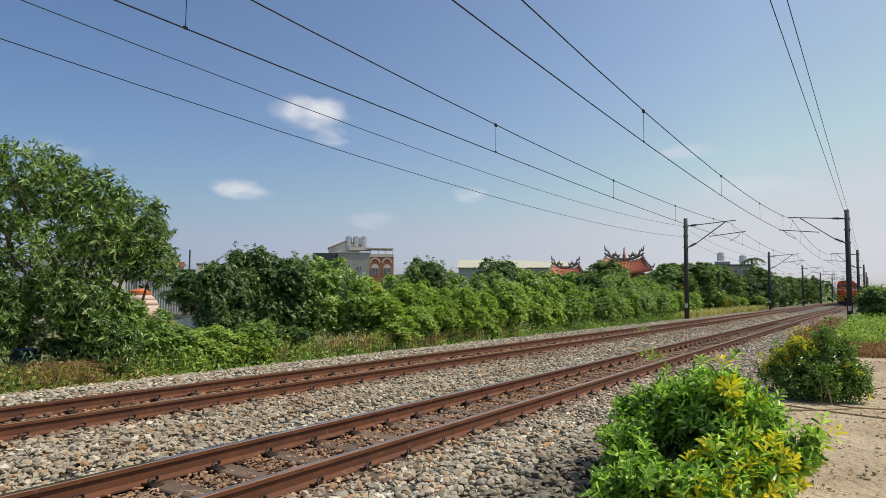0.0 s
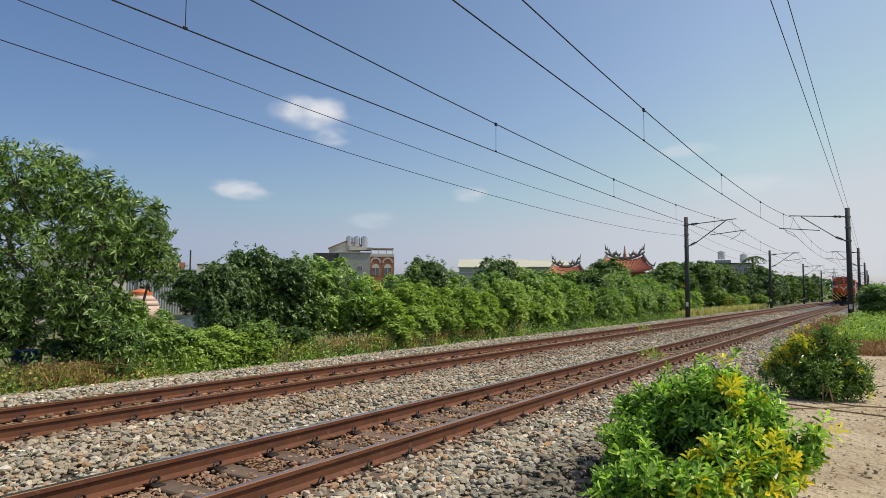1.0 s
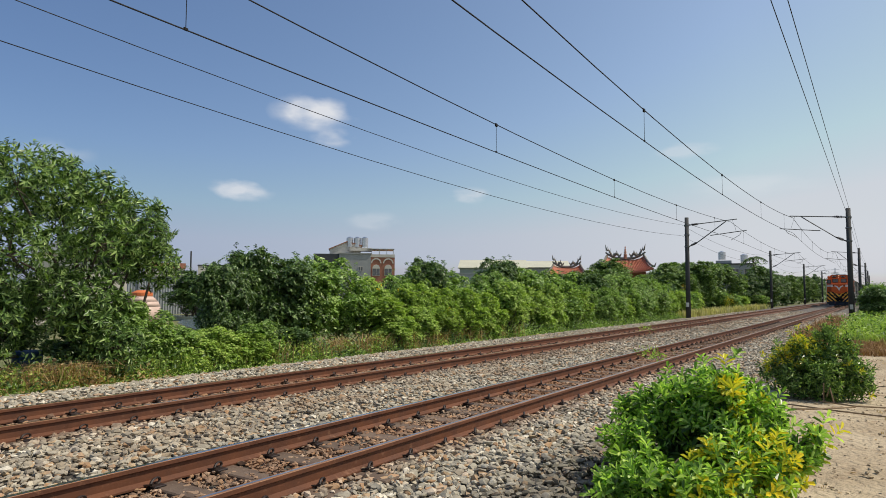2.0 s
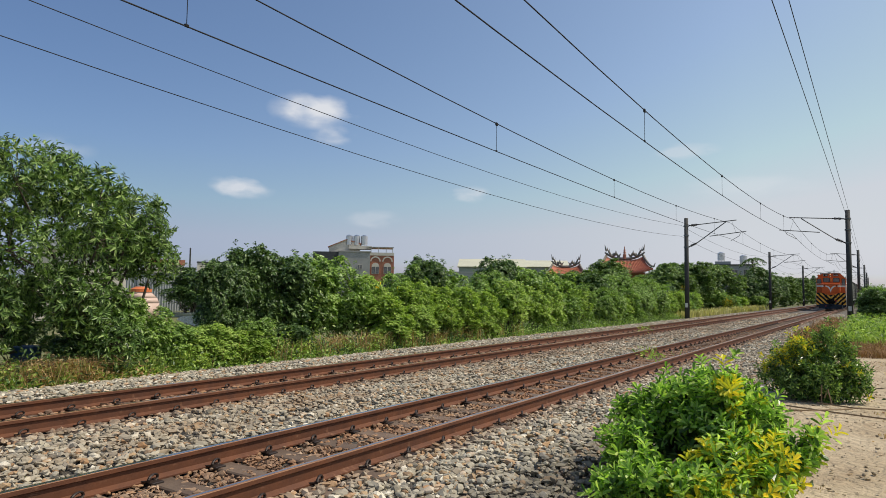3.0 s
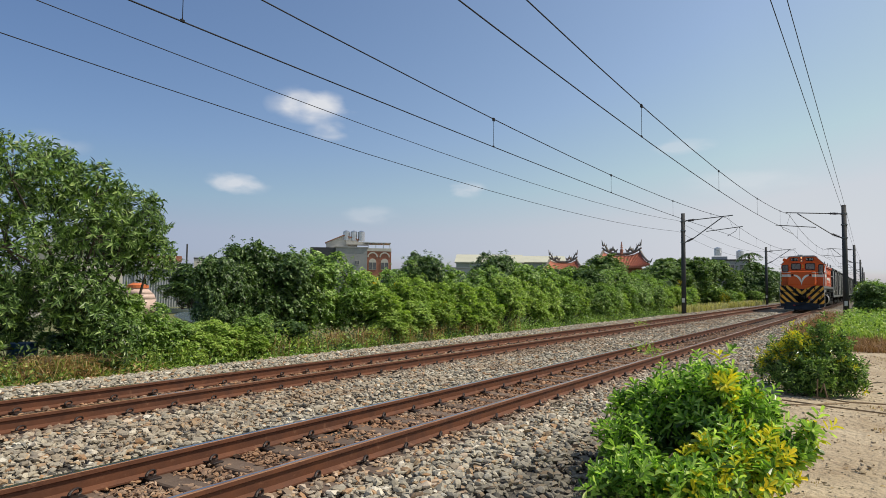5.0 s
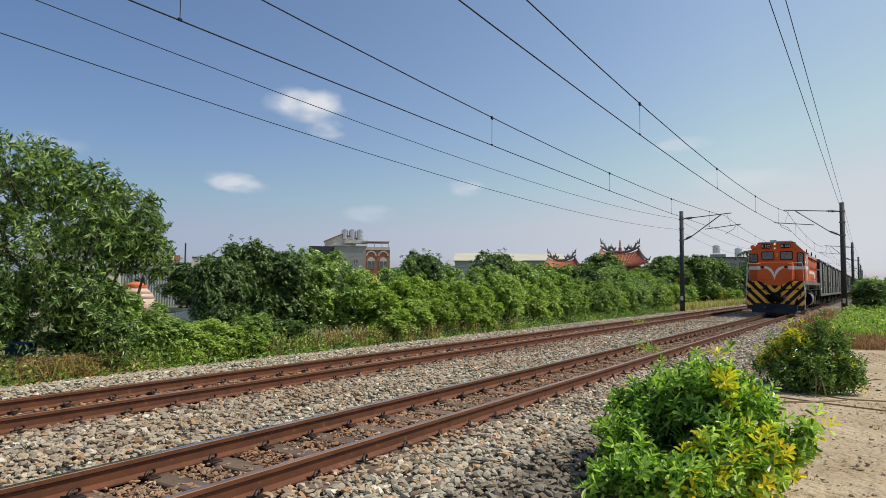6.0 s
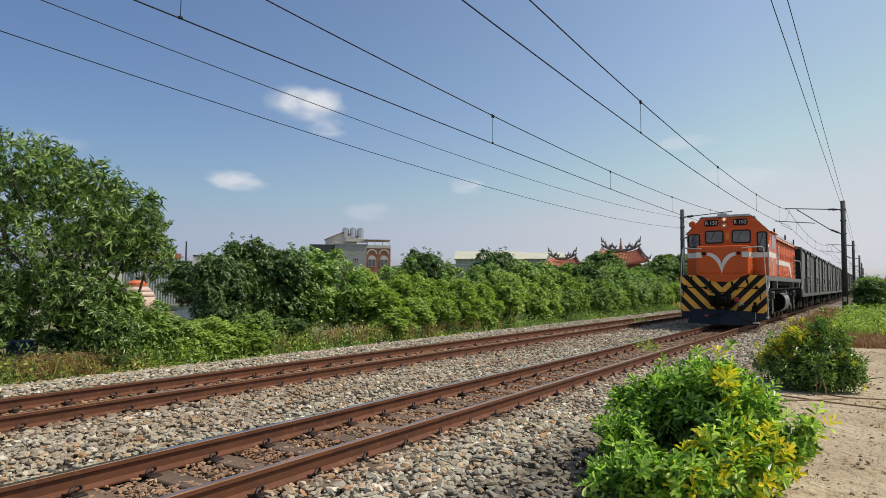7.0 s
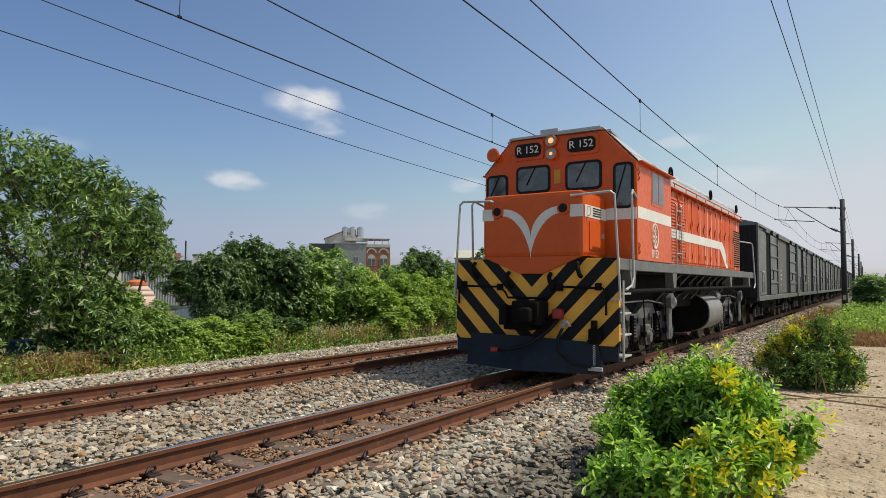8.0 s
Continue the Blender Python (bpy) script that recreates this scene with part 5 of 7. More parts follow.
def path_bush(name, label, x, y, blobs, seed, rosettes, size, twigs, green="leaf_glossy", fat=1.0):
    """A knee-high bush of glossy spoon-shaped leaves in rosettes, yellow where blobs say so."""
    rng = np.random.default_rng(seed)
    t = thing(name, label, "bush", "glossy bushes beside the ballast", at=pose(x, y, PATH_Z - 0.02))
    c = np.array([b[:3] for b in blobs])
    rad = np.array([b[3] for b in blobs]) * fat
    gold = np.array([b[4] for b in blobs])
    w = rad ** 2 / (rad ** 2).sum()
    i = rng.choice(len(blobs), rosettes, p=w)
    d = unit(rng.normal(size=(rosettes, 3)) + np.array([0, 0, 0.45]))
    p = c[i] + d * (rad[i] * rng.uniform(0.5, 0.98, rosettes))[:, None]
    shoot = rng.uniform(size=rosettes) < 0.14
    p += np.where(shoot, rng.uniform(0.05, 0.13, rosettes), 0.0)[:, None] * (d + np.array([0, 0, 0.6]))
    keep = p[:, 2] > 0.04
    p, d, i = p[keep], d[keep], i[keep]
    n = len(p)
    axis = unit(d + rng.normal(size=(n, 3)) * 0.3 + np.array([0, 0, 0.55]))
    u = unit(np.cross(axis, rng.normal(size=(n, 3))))
    v = np.cross(axis, u)
    yellow = (rng.uniform(size=n) < gold[i]).astype(int)
    P, D, N, S, L = [], [], [], [], []
    for k in range(8):
        a = k * 2.4 + rng.uniform(0, 0.5, n)
        out = u * np.cos(a)[:, None] + v * np.sin(a)[:, None]
        rise = 0.25 + 0.11 * k
        P.append(p + axis * (0.012 * k) - axis * 0.05)
        D.append(out + axis * rise + rng.normal(size=(n, 3)) * 0.12)
        N.append(axis - out * rise * 0.6)
        S.append(yellow if k > 1 else yellow * 0)
        L.append(size * rng.uniform(0.7, 1.15, n) * (1.1 - 0.04 * k))
    P, D, N, S, L = (np.concatenate(q) for q in (P, D, N, S, L))
    new("foliage", leaf_mesh("foliage", P, D, N, L, L * 0.42, [green, "leaf_yellow"], S, 0.12, 0.2, True)).parent = t
    # dark-toned core leaves close the hollow and stand in for shade there
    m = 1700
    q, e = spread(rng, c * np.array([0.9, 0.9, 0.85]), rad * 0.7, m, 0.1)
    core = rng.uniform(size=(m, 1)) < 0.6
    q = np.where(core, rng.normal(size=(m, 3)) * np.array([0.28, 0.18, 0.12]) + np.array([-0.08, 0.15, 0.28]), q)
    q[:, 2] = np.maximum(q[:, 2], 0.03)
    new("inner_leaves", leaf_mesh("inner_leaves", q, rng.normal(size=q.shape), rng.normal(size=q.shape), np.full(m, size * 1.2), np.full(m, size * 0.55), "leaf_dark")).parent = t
    for b in c:
        bm = B()
        limbs(bm, (rng.normal(0, 0.06), rng.normal(0, 0.06), -0.05), [b], 0.016, rng)
        part("stem", bm, "bark", t)
    for a, b in twigs:
        part("twig", tube(B(), [a, tuple((Vector(a) + Vector(b)) / 2 + Vector((0, 0, 0.06))), b], [0.012, 0.009, 0.005], 5), "bark", t)
    return t


# x, y, z from the bush's foot, radius, share of yellow rosettes
path_bush("glossy_bush", "glossy green bush with yellow young leaves beside ballast", -1.33, 6.3, [
    (-0.08, 0.12, 0.80, 0.26, 0.0), (0.20, 0.10, 0.80, 0.25, 0.0), (-0.36, 0.12, 0.70, 0.27, 0.0), (-0.62, 0.12, 0.58, 0.25, 0.0), (-0.78, 0.08, 0.60, 0.14, 0.0), (0.40, 0.12, 0.68, 0.20, 0.1),
    (0.04, -0.06, 0.86, 0.16, 0.0), (0.26, -0.14, 0.62, 0.20, 0.1), (-0.1, 0.45, 0.5, 0.34, 0.0), (0.35, 0.3, 0.55, 0.28, 0.05),
    (-0.54, -0.46, 0.34, 0.25, 0.0), (-0.34, -0.72, 0.16, 0.22, 0.0), (-0.58, -0.70, 0.18, 0.20, 0.0), (-0.68, -0.26, 0.20, 0.2, 0.0), (-0.30, -0.95, 0.16, 0.26, 0.0), (-0.50, -1.05, 0.12, 0.18, 0.0),
    (0.02, -0.80, 0.16, 0.22, 0.12), (0.10, -0.52, 0.40, 0.12, 0.6), (0.1, -0.95, 0.18, 0.26, 0.15), (0.36, -0.28, 0.36, 0.24, 0.3), (0.42, -0.50, 0.22, 0.26, 0.4), (0.60, -0.28, 0.28, 0.22, 0.45),
    (0.50, -0.10, 0.50, 0.13, 0.5), (0.82, 0.0, 0.54, 0.11, 0.1), (0.74, -0.08, 0.36, 0.15, 0.3), (0.20, -0.12, 0.90, 0.13, 1.0),
    (-0.30, -0.08, 0.66, 0.21, 0.0), (-0.10, -0.16, 0.60, 0.19, 0.0), (-0.48, -0.10, 0.52, 0.19, 0.0), (0.14, -0.26, 0.50, 0.15, 0.1)],
    31, 1350, 0.096, [((0.4, 0, 0.2), (0.86, 0, 0.56)), ((0.3, 0, 0.2), (0.6, -0.05, 0.55))])
path_bush("glossy_bush", "dark glossy bush with yellow crown tips on sand", -0.98, 13.0, [
    (-0.45, 0.0, 0.60, 0.32, 0.5), (-0.15, 0.0, 0.80, 0.32, 0.3), (-0.50, -0.22, 0.70, 0.18, 0.9), (-0.24, -0.24, 0.90, 0.18, 0.85), (-0.70, -0.12, 0.48, 0.16, 0.8), (0.52, -0.2, 0.55, 0.12, 0.7), (0.12, 0.1, 0.95, 0.26, 0.0), (0.20, 0.1, 1.12, 0.13, 0.0), (0.35, 0.0, 0.70, 0.34, 0.08),
    (0.58, 0.0, 0.42, 0.32, 0.08), (-0.62, -0.1, 0.32, 0.30, 0.12), (-0.2, -0.25, 0.38, 0.38, 0.03), (0.2, -0.3, 0.36, 0.38, 0.03), (0.66, -0.1, 0.20, 0.22, 0.15), (-0.3, -0.25, 0.14, 0.3, 0.0), (0.15, -0.3, 0.14, 0.32, 0.0), (0.5, -0.15, 0.14, 0.26, 0.05), (0.0, 0.35, 0.5, 0.42, 0.05), (0.45, 0.05, 0.92, 0.16, 0.05)],
    32, 1200, 0.078, [((0.7, 0, 0.1), (1.05, -0.1, 0.3)), ((-0.5, 0, 0.1), (-0.8, 0.1, 0.35))], "leaf_glossy_dark", 0.86)


# ---- weeds and grass ----
def blades(name, label, spots, heights, material, seed, width=0.012, lean=0.5, group=""):
    rng = np.random.default_rng(seed)
    n = len(spots)
    a = rng.uniform(0, math.tau, n)
    side = np.stack([np.cos(a), np.sin(a), 0 * a], 1)
    out = np.stack([-np.sin(a), np.cos(a), 0 * a], 1) * rng.uniform(0.05, lean, n)[:, None]
    h = np.asarray(heights)[:, None]
    w = width * rng.uniform(0.6, 1.4, n)[:, None]
    up = np.array([0, 0, 1.0])
    m, t = spots + up * h * 0.55 + out * h * 0.3, spots + up * h * (1 - 0.25 * lean) + out * h
    V = np.stack([spots - side * w, spots + side * w, m + side * w * 0.8, m - side * w * 0.8, t], 1).reshape(-1, 3)
    k = np.arange(n)[:, None] * 5
    loops = np.concatenate([k + np.array([[0, 1, 2, 3]]), k + np.array([[3, 2, 4]])], 1).ravel()
    me = poly_mesh(name, V, loops, np.tile([4, 3], n), material)
    return tagged(new(name, me), label, "grass", group, "stuff")


def on_ground(x, y):
    return np.stack([x, y, profile(x) - 0.01], 1)


def tufts(rng, n, xr, yr, per, spread_r):
    cx, cy = rng.uniform(*xr, n), rng.uniform(*yr, n)
    return np.repeat(cx, per) + rng.normal(0, spread_r, n * per), np.repeat(cy, per) + rng.normal(0, spread_r, n * per)


def leafy_weeds(material, seed, clumps, xr=(-14.1, -12.6), yr=(3.0, 60), high=0.85, leaf=0.12, label="leafy green weeds at the foot of the hedge"):
    """Low clumps of small broad leaves."""
    rng = np.random.default_rng(400 + seed)
    per = 30
    n = clumps * per
    x, y = tufts(rng, clumps, xr, yr, per, leaf * 1.3)
    p = on_ground(x, y)
    tall = np.repeat(rng.uniform(0.14, 1.0, clumps) * high, per) * (np.clip((-12.4 - x) / 0.9, 0.25, 1.0) if xr[1] < -5 else 1.0)
    p[:, 2] += rng.uniform(0.02, 1.0, n) * tall
    L = rng.uniform(leaf * 0.45, leaf, n)
    me = leaf_mesh("weeds", p, rng.normal(size=(n, 3)) + np.array([0.5, -0.2, 0.0]), rng.normal(size=(n, 3)) * 0.6 + np.array([0, 0, 1.0]), L, L * 0.55, material)
    tagged(new("weeds", me), label, "weeds", kind="stuff")


def verge():
    rng = np.random.default_rng(41)
    x, y = tufts(rng, 60, (-14.2, -12.9), (3.0, 12), 18, 0.12)
    blades("grass", "green verge grass between ballast and hedge", on_ground(x, y), rng.uniform(0.2, 0.65, len(x)), "grass_green", 42, 0.009)
    x, y = tufts(rng, 70, (-14.0, -12.8), (10.5, 26), 20, 0.14)
    blades("dry_grass", "straw-coloured dry grass scattered on the verge", on_ground(x, y), rng.uniform(0.3, 0.95, len(x)), "grass_dry", 43, 0.008, 1.1)
    x, y = tufts(rng, 120, (-14.4, -13.1), (9.0, 24.0), 20, 0.2)
    blades("dry_grass", "brown withered weeds under the open hedge shrubs", on_ground(x, y), rng.uniform(0.2, 0.8, len(x)), "grass_brown", 50, 0.007, 1.1)
    x, y = tufts(np.random.default_rng(44), 34, (-13.6, -12.95), (5.5, 7.1), 30, 0.26)
    blades("dry_grass", "reddish brown dry grass clump beside the ballast", on_ground(x, y), np.random.default_rng(45).uniform(0.15, 0.95, len(x)), "grass_dry", 44, 0.006, 1.9)
    x, y = tufts(rng, 60, (-13.6, -12.4), (52, 95), 40, 0.3)
    blades("dry_grass", "pale dry grass strip beside the far track", on_ground(x, y), rng.uniform(0.4, 0.9, len(x)), "grass_straw", 45, 0.03)
    x, y = tufts(rng, 260, (-2.2, 0.4), (22.5, 29), 30, 0.16)
    blades("dry_grass", "brown dry weeds at the end of the path", on_ground(x, y), rng.uniform(0.12, 0.36, len(x)), "grass_brown", 46, 0.008, 1.2)
    x, y = tufts(rng, 120, (-2.6, -1.5), (26, 50), 30, 0.18)
    blades("dry_grass", "brown dry weeds along the ballast foot", on_ground(x, y), rng.uniform(0.25, 0.7, len(x)), "grass_brown", 47, 0.010, 1.0)
    x, y = tufts(rng, 420, (-1.6, 4.0), (27, 60), 26, 0.2)
    blades("grass", "bright green weeds beyond the sandy path", on_ground(x, y), rng.uniform(0.2, 0.6, len(x)), "grass_bright", 48, 0.016)
    x, y = tufts(rng, 26, (-1.3, 0.6), (4.5, 22), 14, 0.06)
    blades("grass", "sparse low grass tufts on the sandy path", on_ground(x, y), rng.uniform(0.03, 0.07, len(x)), "grass_dry", 49, 0.005)
    # small broad-leaved weeds on the verge
    for mat, seed, count in (("leaf_lime", 1, 240), ("leaf_hedge", 2, 420), ("leaf_dark", 3, 520)):
        leafy_weeds(mat, seed, count)
    leafy_weeds("leaf_lime", 6, 150, (-13.5, -12.7), (3.0, 15), 0.6, 0.1)
    leafy_weeds("leaf_lime", 7, 80, (-13.6, -12.7), (3.2, 8.6), 0.7, 0.10)
    leafy_weeds("grass_dry", 12, 120, (-13.5, -12.7), (4.2, 8.2), 0.65, 0.12, "reddish brown withered weeds beside the ballast")
    leafy_weeds("leaf_lime", 14, 45, (-13.4, -12.75), (4.2, 5.5), 0.75, 0.12)
    leafy_weeds("leaf_hedge", 15, 40, (-12.95, -12.65), (5.2, 8.0), 0.35, 0.08)
    leafy_weeds("leaf_hedge", 13, 60, (-13.6, -12.7), (4.0, 8.6), 0.5, 0.09)
    leafy_weeds("leaf_dark", 11, 120, (-14.0, -13.0), (3.6, 9.0), 0.9, 0.12)
    leafy_weeds("leaf_lime", 8, 190, (-13.8, -12.9), (8.6, 13.5), 1.0, 0.11)
    leafy_weeds("leaf_hedge", 9, 620, (-13.9, -12.75), (17.0, 60), 0.9, 0.11)
    leafy_weeds("leaf_dark", 10, 300, (-14.2, -12.9), (8.0, 22), 0.7, 0.11)
    leafy_weeds("leaf_lime", 4, 640, (-1.3, 3.5), (27.5, 46), 0.9, 0.17, "bright creeping weeds beyond the sandy path")
    leafy_weeds("leaf_hedge", 5, 200, (-1.6, 3.5), (26, 46), 1.0, 0.17, "bright creeping weeds beyond the sandy path")
    k = 160
    x, y = rng.uniform(-1.9, 0.6, k), rng.uniform(5.0, 20, k)
    p = on_ground(x, y) + np.array([0, 0, 0.025])
    me = leaf_mesh("leaf_litter", p, rng.normal(size=(k, 3)) * np.array([1, 1, 0.15]), np.array([0, 0, 1.0]) + rng.normal(size=(k, 3)) * 0.3, rng.uniform(0.03, 0.07, k), rng.uniform(0.015, 0.03, k), "grass_dry")
    tagged(new("leaf_litter", me), "dry fallen leaves scattered on the sand", "leaf litter", kind="stuff")
    # weeds in the far track and golden flowers on the hedge
    for tx, ty, k in ((-8.0, 26.8, 70), (-4.9, 16.5, 50), (-4.2, 15.2, 30)):
        p = np.stack([rng.normal(tx, 0.14, k), rng.normal(ty, 0.28, k), rng.uniform(-0.15, 0.1, k)], 1)
        me = leaf_mesh("track_weed", p, rng.normal(size=(k, 3)) + np.array([0, 0, 0.6]), rng.normal(size=(k, 3)), np.full(k, 0.13), np.full(k, 0.04), "leaf_lime")
        tagged(new("track_weed", me), "small green weed growing between the rails", "weed", "weeds in the tracks", "stuff")
    for fx, fy, fz, r, k in ((-14.3, 18.4, 1.5, 0.10, 14), (-14.2, 17.2, 1.62, 0.08, 8), (-13.2, 20.0, 0.75, 0.20, 34), (-14.0, 58, 2.1, 0.4, 50), (-13.4, 74, 0.7, 0.8, 120)):
        d = unit(rng.normal(size=(k, 3)))
        p = np.array([fx, fy, fz]) + d * rng.uniform(0.2, 1.0, (k, 1)) * r
        me = leaf_mesh("flower_cluster", p, d, rng.normal(size=(k, 3)), np.full(k, 0.07), np.full(k, 0.045), "leaf_flower")
        tagged(new("flower_cluster", me), "golden yellow blossoms among the hedge leaves", "flowers", "blossoms on the hedge", "stuff")


verge()


# ---- buildings and far things ----
def facing(dx, dy, dist, z=-0.6):
    """A pose at a distance in a direction, its -y side towards the line's path."""
    a = math.degrees(math.atan2(-dx, dy))
    return pose(dx * dist, dy * dist, z, 0, 0, a)


def water_tank(parent, x, y, z, r=0.75, h=1.7):
    bm = cyl(B(), (x, y, z + 0.25), (x, y, z + 0.25 + h), r, None, 20)
    cyl(bm, (x, y, z + 0.25 + h), (x, y, z + 0.5 + h), r, r * 0.3, 20)
    for k in range(3):
        cyl(bm, (x, y, z + 0.6 + k * 0.5), (x, y, z + 0.66 + k * 0.5), r * 1.03, None, 20)
    for k in range(4):
        a = k * math.tau / 4
        tube(bm, [(x + r * 0.8 * math.cos(a), y + r * 0.8 * math.sin(a), z), (x + r * 0.8 * math.cos(a), y + r * 0.8 * math.sin(a), z + 0.3)], 0.05, 5)
    return part("water_tank", bm, "steel_tank", parent, "shiny steel roof water tank", smooth=False)


def wall_window(parent, x, z, w, h, y=-0.02, arch=False):
    bm = B()
    pts = [(x - w / 2, z), (x + w / 2, z), (x + w / 2, z + h)] + ([(x + w / 2 * math.cos(radians(a)), z + h + w / 2 * math.sin(radians(a))) for a in range(20, 161, 20)] if arch else []) + [(x - w / 2, z + h)]
    prism(bm, pts, y - 0.06, y + 0.05)
    wd = part("window", bm, "plaster_cream", parent, "pale framed window")
    for s in (-1, 1):
        part("pane", box(B(), x + s * w / 4 - w / 4 + 0.06, x + s * w / 4 + w / 4 - 0.04, y - 0.075, y - 0.055, z + 0.08, z + h - 0.06), "glass_cab", wd)


def town_house():
    h = thing("town_house", "grey and brick town house with roof tanks behind hedge", "house", at=facing(-0.6625, 0.749, 130, 0.2))
    part("wall", box(B(), -3.6, 2.6, 0, 9, 0, 8.9), "plaster_grey", h, "bare grey plaster wall")
    part("wall", box(B(), 2.6, 7.4, 0.6, 9, 0, 8.3), "brick_red", h, "red brick wall")
    part("wall", box(B(), -8.6, -3.6, 0.5, 9, 0, 8.9), "dark_panel", h, "dark clad side wall")
    part("roof", box(B(), -3.8, 2.75, -0.15, 9.1, 8.9, 9.1), "plaster_grey", h)
    bm = B()
    prism(bm, [(-5.6, 9.0), (-5.6, 10.0), (-2.2, 11.4), (0.6, 10.6), (0.6, 9.0)], 2.0, 8.0)
    part("stair_house", bm, "plaster_cream", h, "cream roof stair house")
    part("stair_roof", prism(B(), [(-5.8, 10.0), (-2.2, 11.55), (0.8, 10.75), (0.8, 10.6), (-2.2, 11.4), (-5.8, 9.85)], 1.8, 8.2), "brick_red", h)
    part("platform", box(B(), -1.6, 2.9, 1.0, 4.0, 9.6, 10.2), "plaster_cream", h, "tank platform")
    for x in (-1.6, -0.1, 1.4):
        water_tank(h, x, 2.4, 10.2, 0.68, 1.8)
    part("awning", box(B(), 2.0, 7.3, 0.4, 6, 9.9, 10.05), "roof_grey", h, "flat metal roof awning")
    for x in (2.8, 4.3, 5.8, 7.1):
        part("awning_post", box(B(), x - 0.06, x + 0.06, 0.6, 0.72, 8.3, 9.9), "handrail_grey", h)
    part("parapet", box(B(), 2.6, 7.4, 0.5, 0.7, 8.3, 8.9), "plaster_cream", h)
    for x in (3.7, 6.1):
        wall_window(h, x, 4.6, 1.5, 1.5, 0.58, True)
        part("arch", prism(B(), [(x + 1.05 * math.cos(radians(a)), 7.1 + 1.05 * math.sin(radians(a))) for a in range(0, 181, 15)] + [(x + 0.8 * math.cos(radians(a)), 7.1 + 0.8 * math.sin(radians(a))) for a in range(180, -1, -15)], 0.5, 0.62), "plaster_cream", h, "pale arch")
        wall_window(h, x, 1.5, 1.5, 1.5, 0.58)
    for x in (-2.2, 0.6):
        wall_window(h, x, 5.5, 0.9, 0.9)


def grey_house():
    h = thing("flat_house", "low grey flat-roofed house with tanks behind trees", "house", at=facing(-0.789, 0.614, 140))
    part("wall", box(B(), -6, 6, 0, 8, 0, 7.2), "plaster_grey", h)
    part("wall", box(B(), -6.2, -1, -0.3, 0, 5.2, 7.5), "plaster_cream", h)
    part("roof", box(B(), -6.3, 6.3, -0.4, 8.2, 7.2, 7.5), "dark_panel", h)
    for x in (-4, -1.5, 1.2, 3.8):
        wall_window(h, x, 5.0, 1.3, 1.3, -0.32)
    for x in (2.0, 4.6, 5.9):
        water_tank(h, x, 2, 7.5, 0.7, 1.7)
    part("mast", tube(B(), [(-7.6, 0, 0), (-7.6, 0, 10.2)], 0.16, 6), "pole_concrete", h)


def far_house():
    h = thing("flat_house", "far flat-roofed house with two steel water tanks", "house", at=facing(-0.170, 0.985, 145))
    part("wall", box(B(), -3.8, 3.8, 0, 8, 0, 8.1), "plaster_grey", h)
    part("roof", box(B(), -4.0, 4.0, -0.2, 8.2, 8.1, 8.35), "dark_panel", h)
    part("stair_house", box(B(), -3.6, -0.6, 1, 5, 8.35, 9.0), "plaster_grey", h)
    for x in (-2.4, 1.8):
        water_tank(h, x, 2, 9.0 if x < 0 else 8.35, 0.72, 1.5)
    for x in (-2.4, 0, 2.4):
        wall_window(h, x, 6.0, 1.4, 1.3)


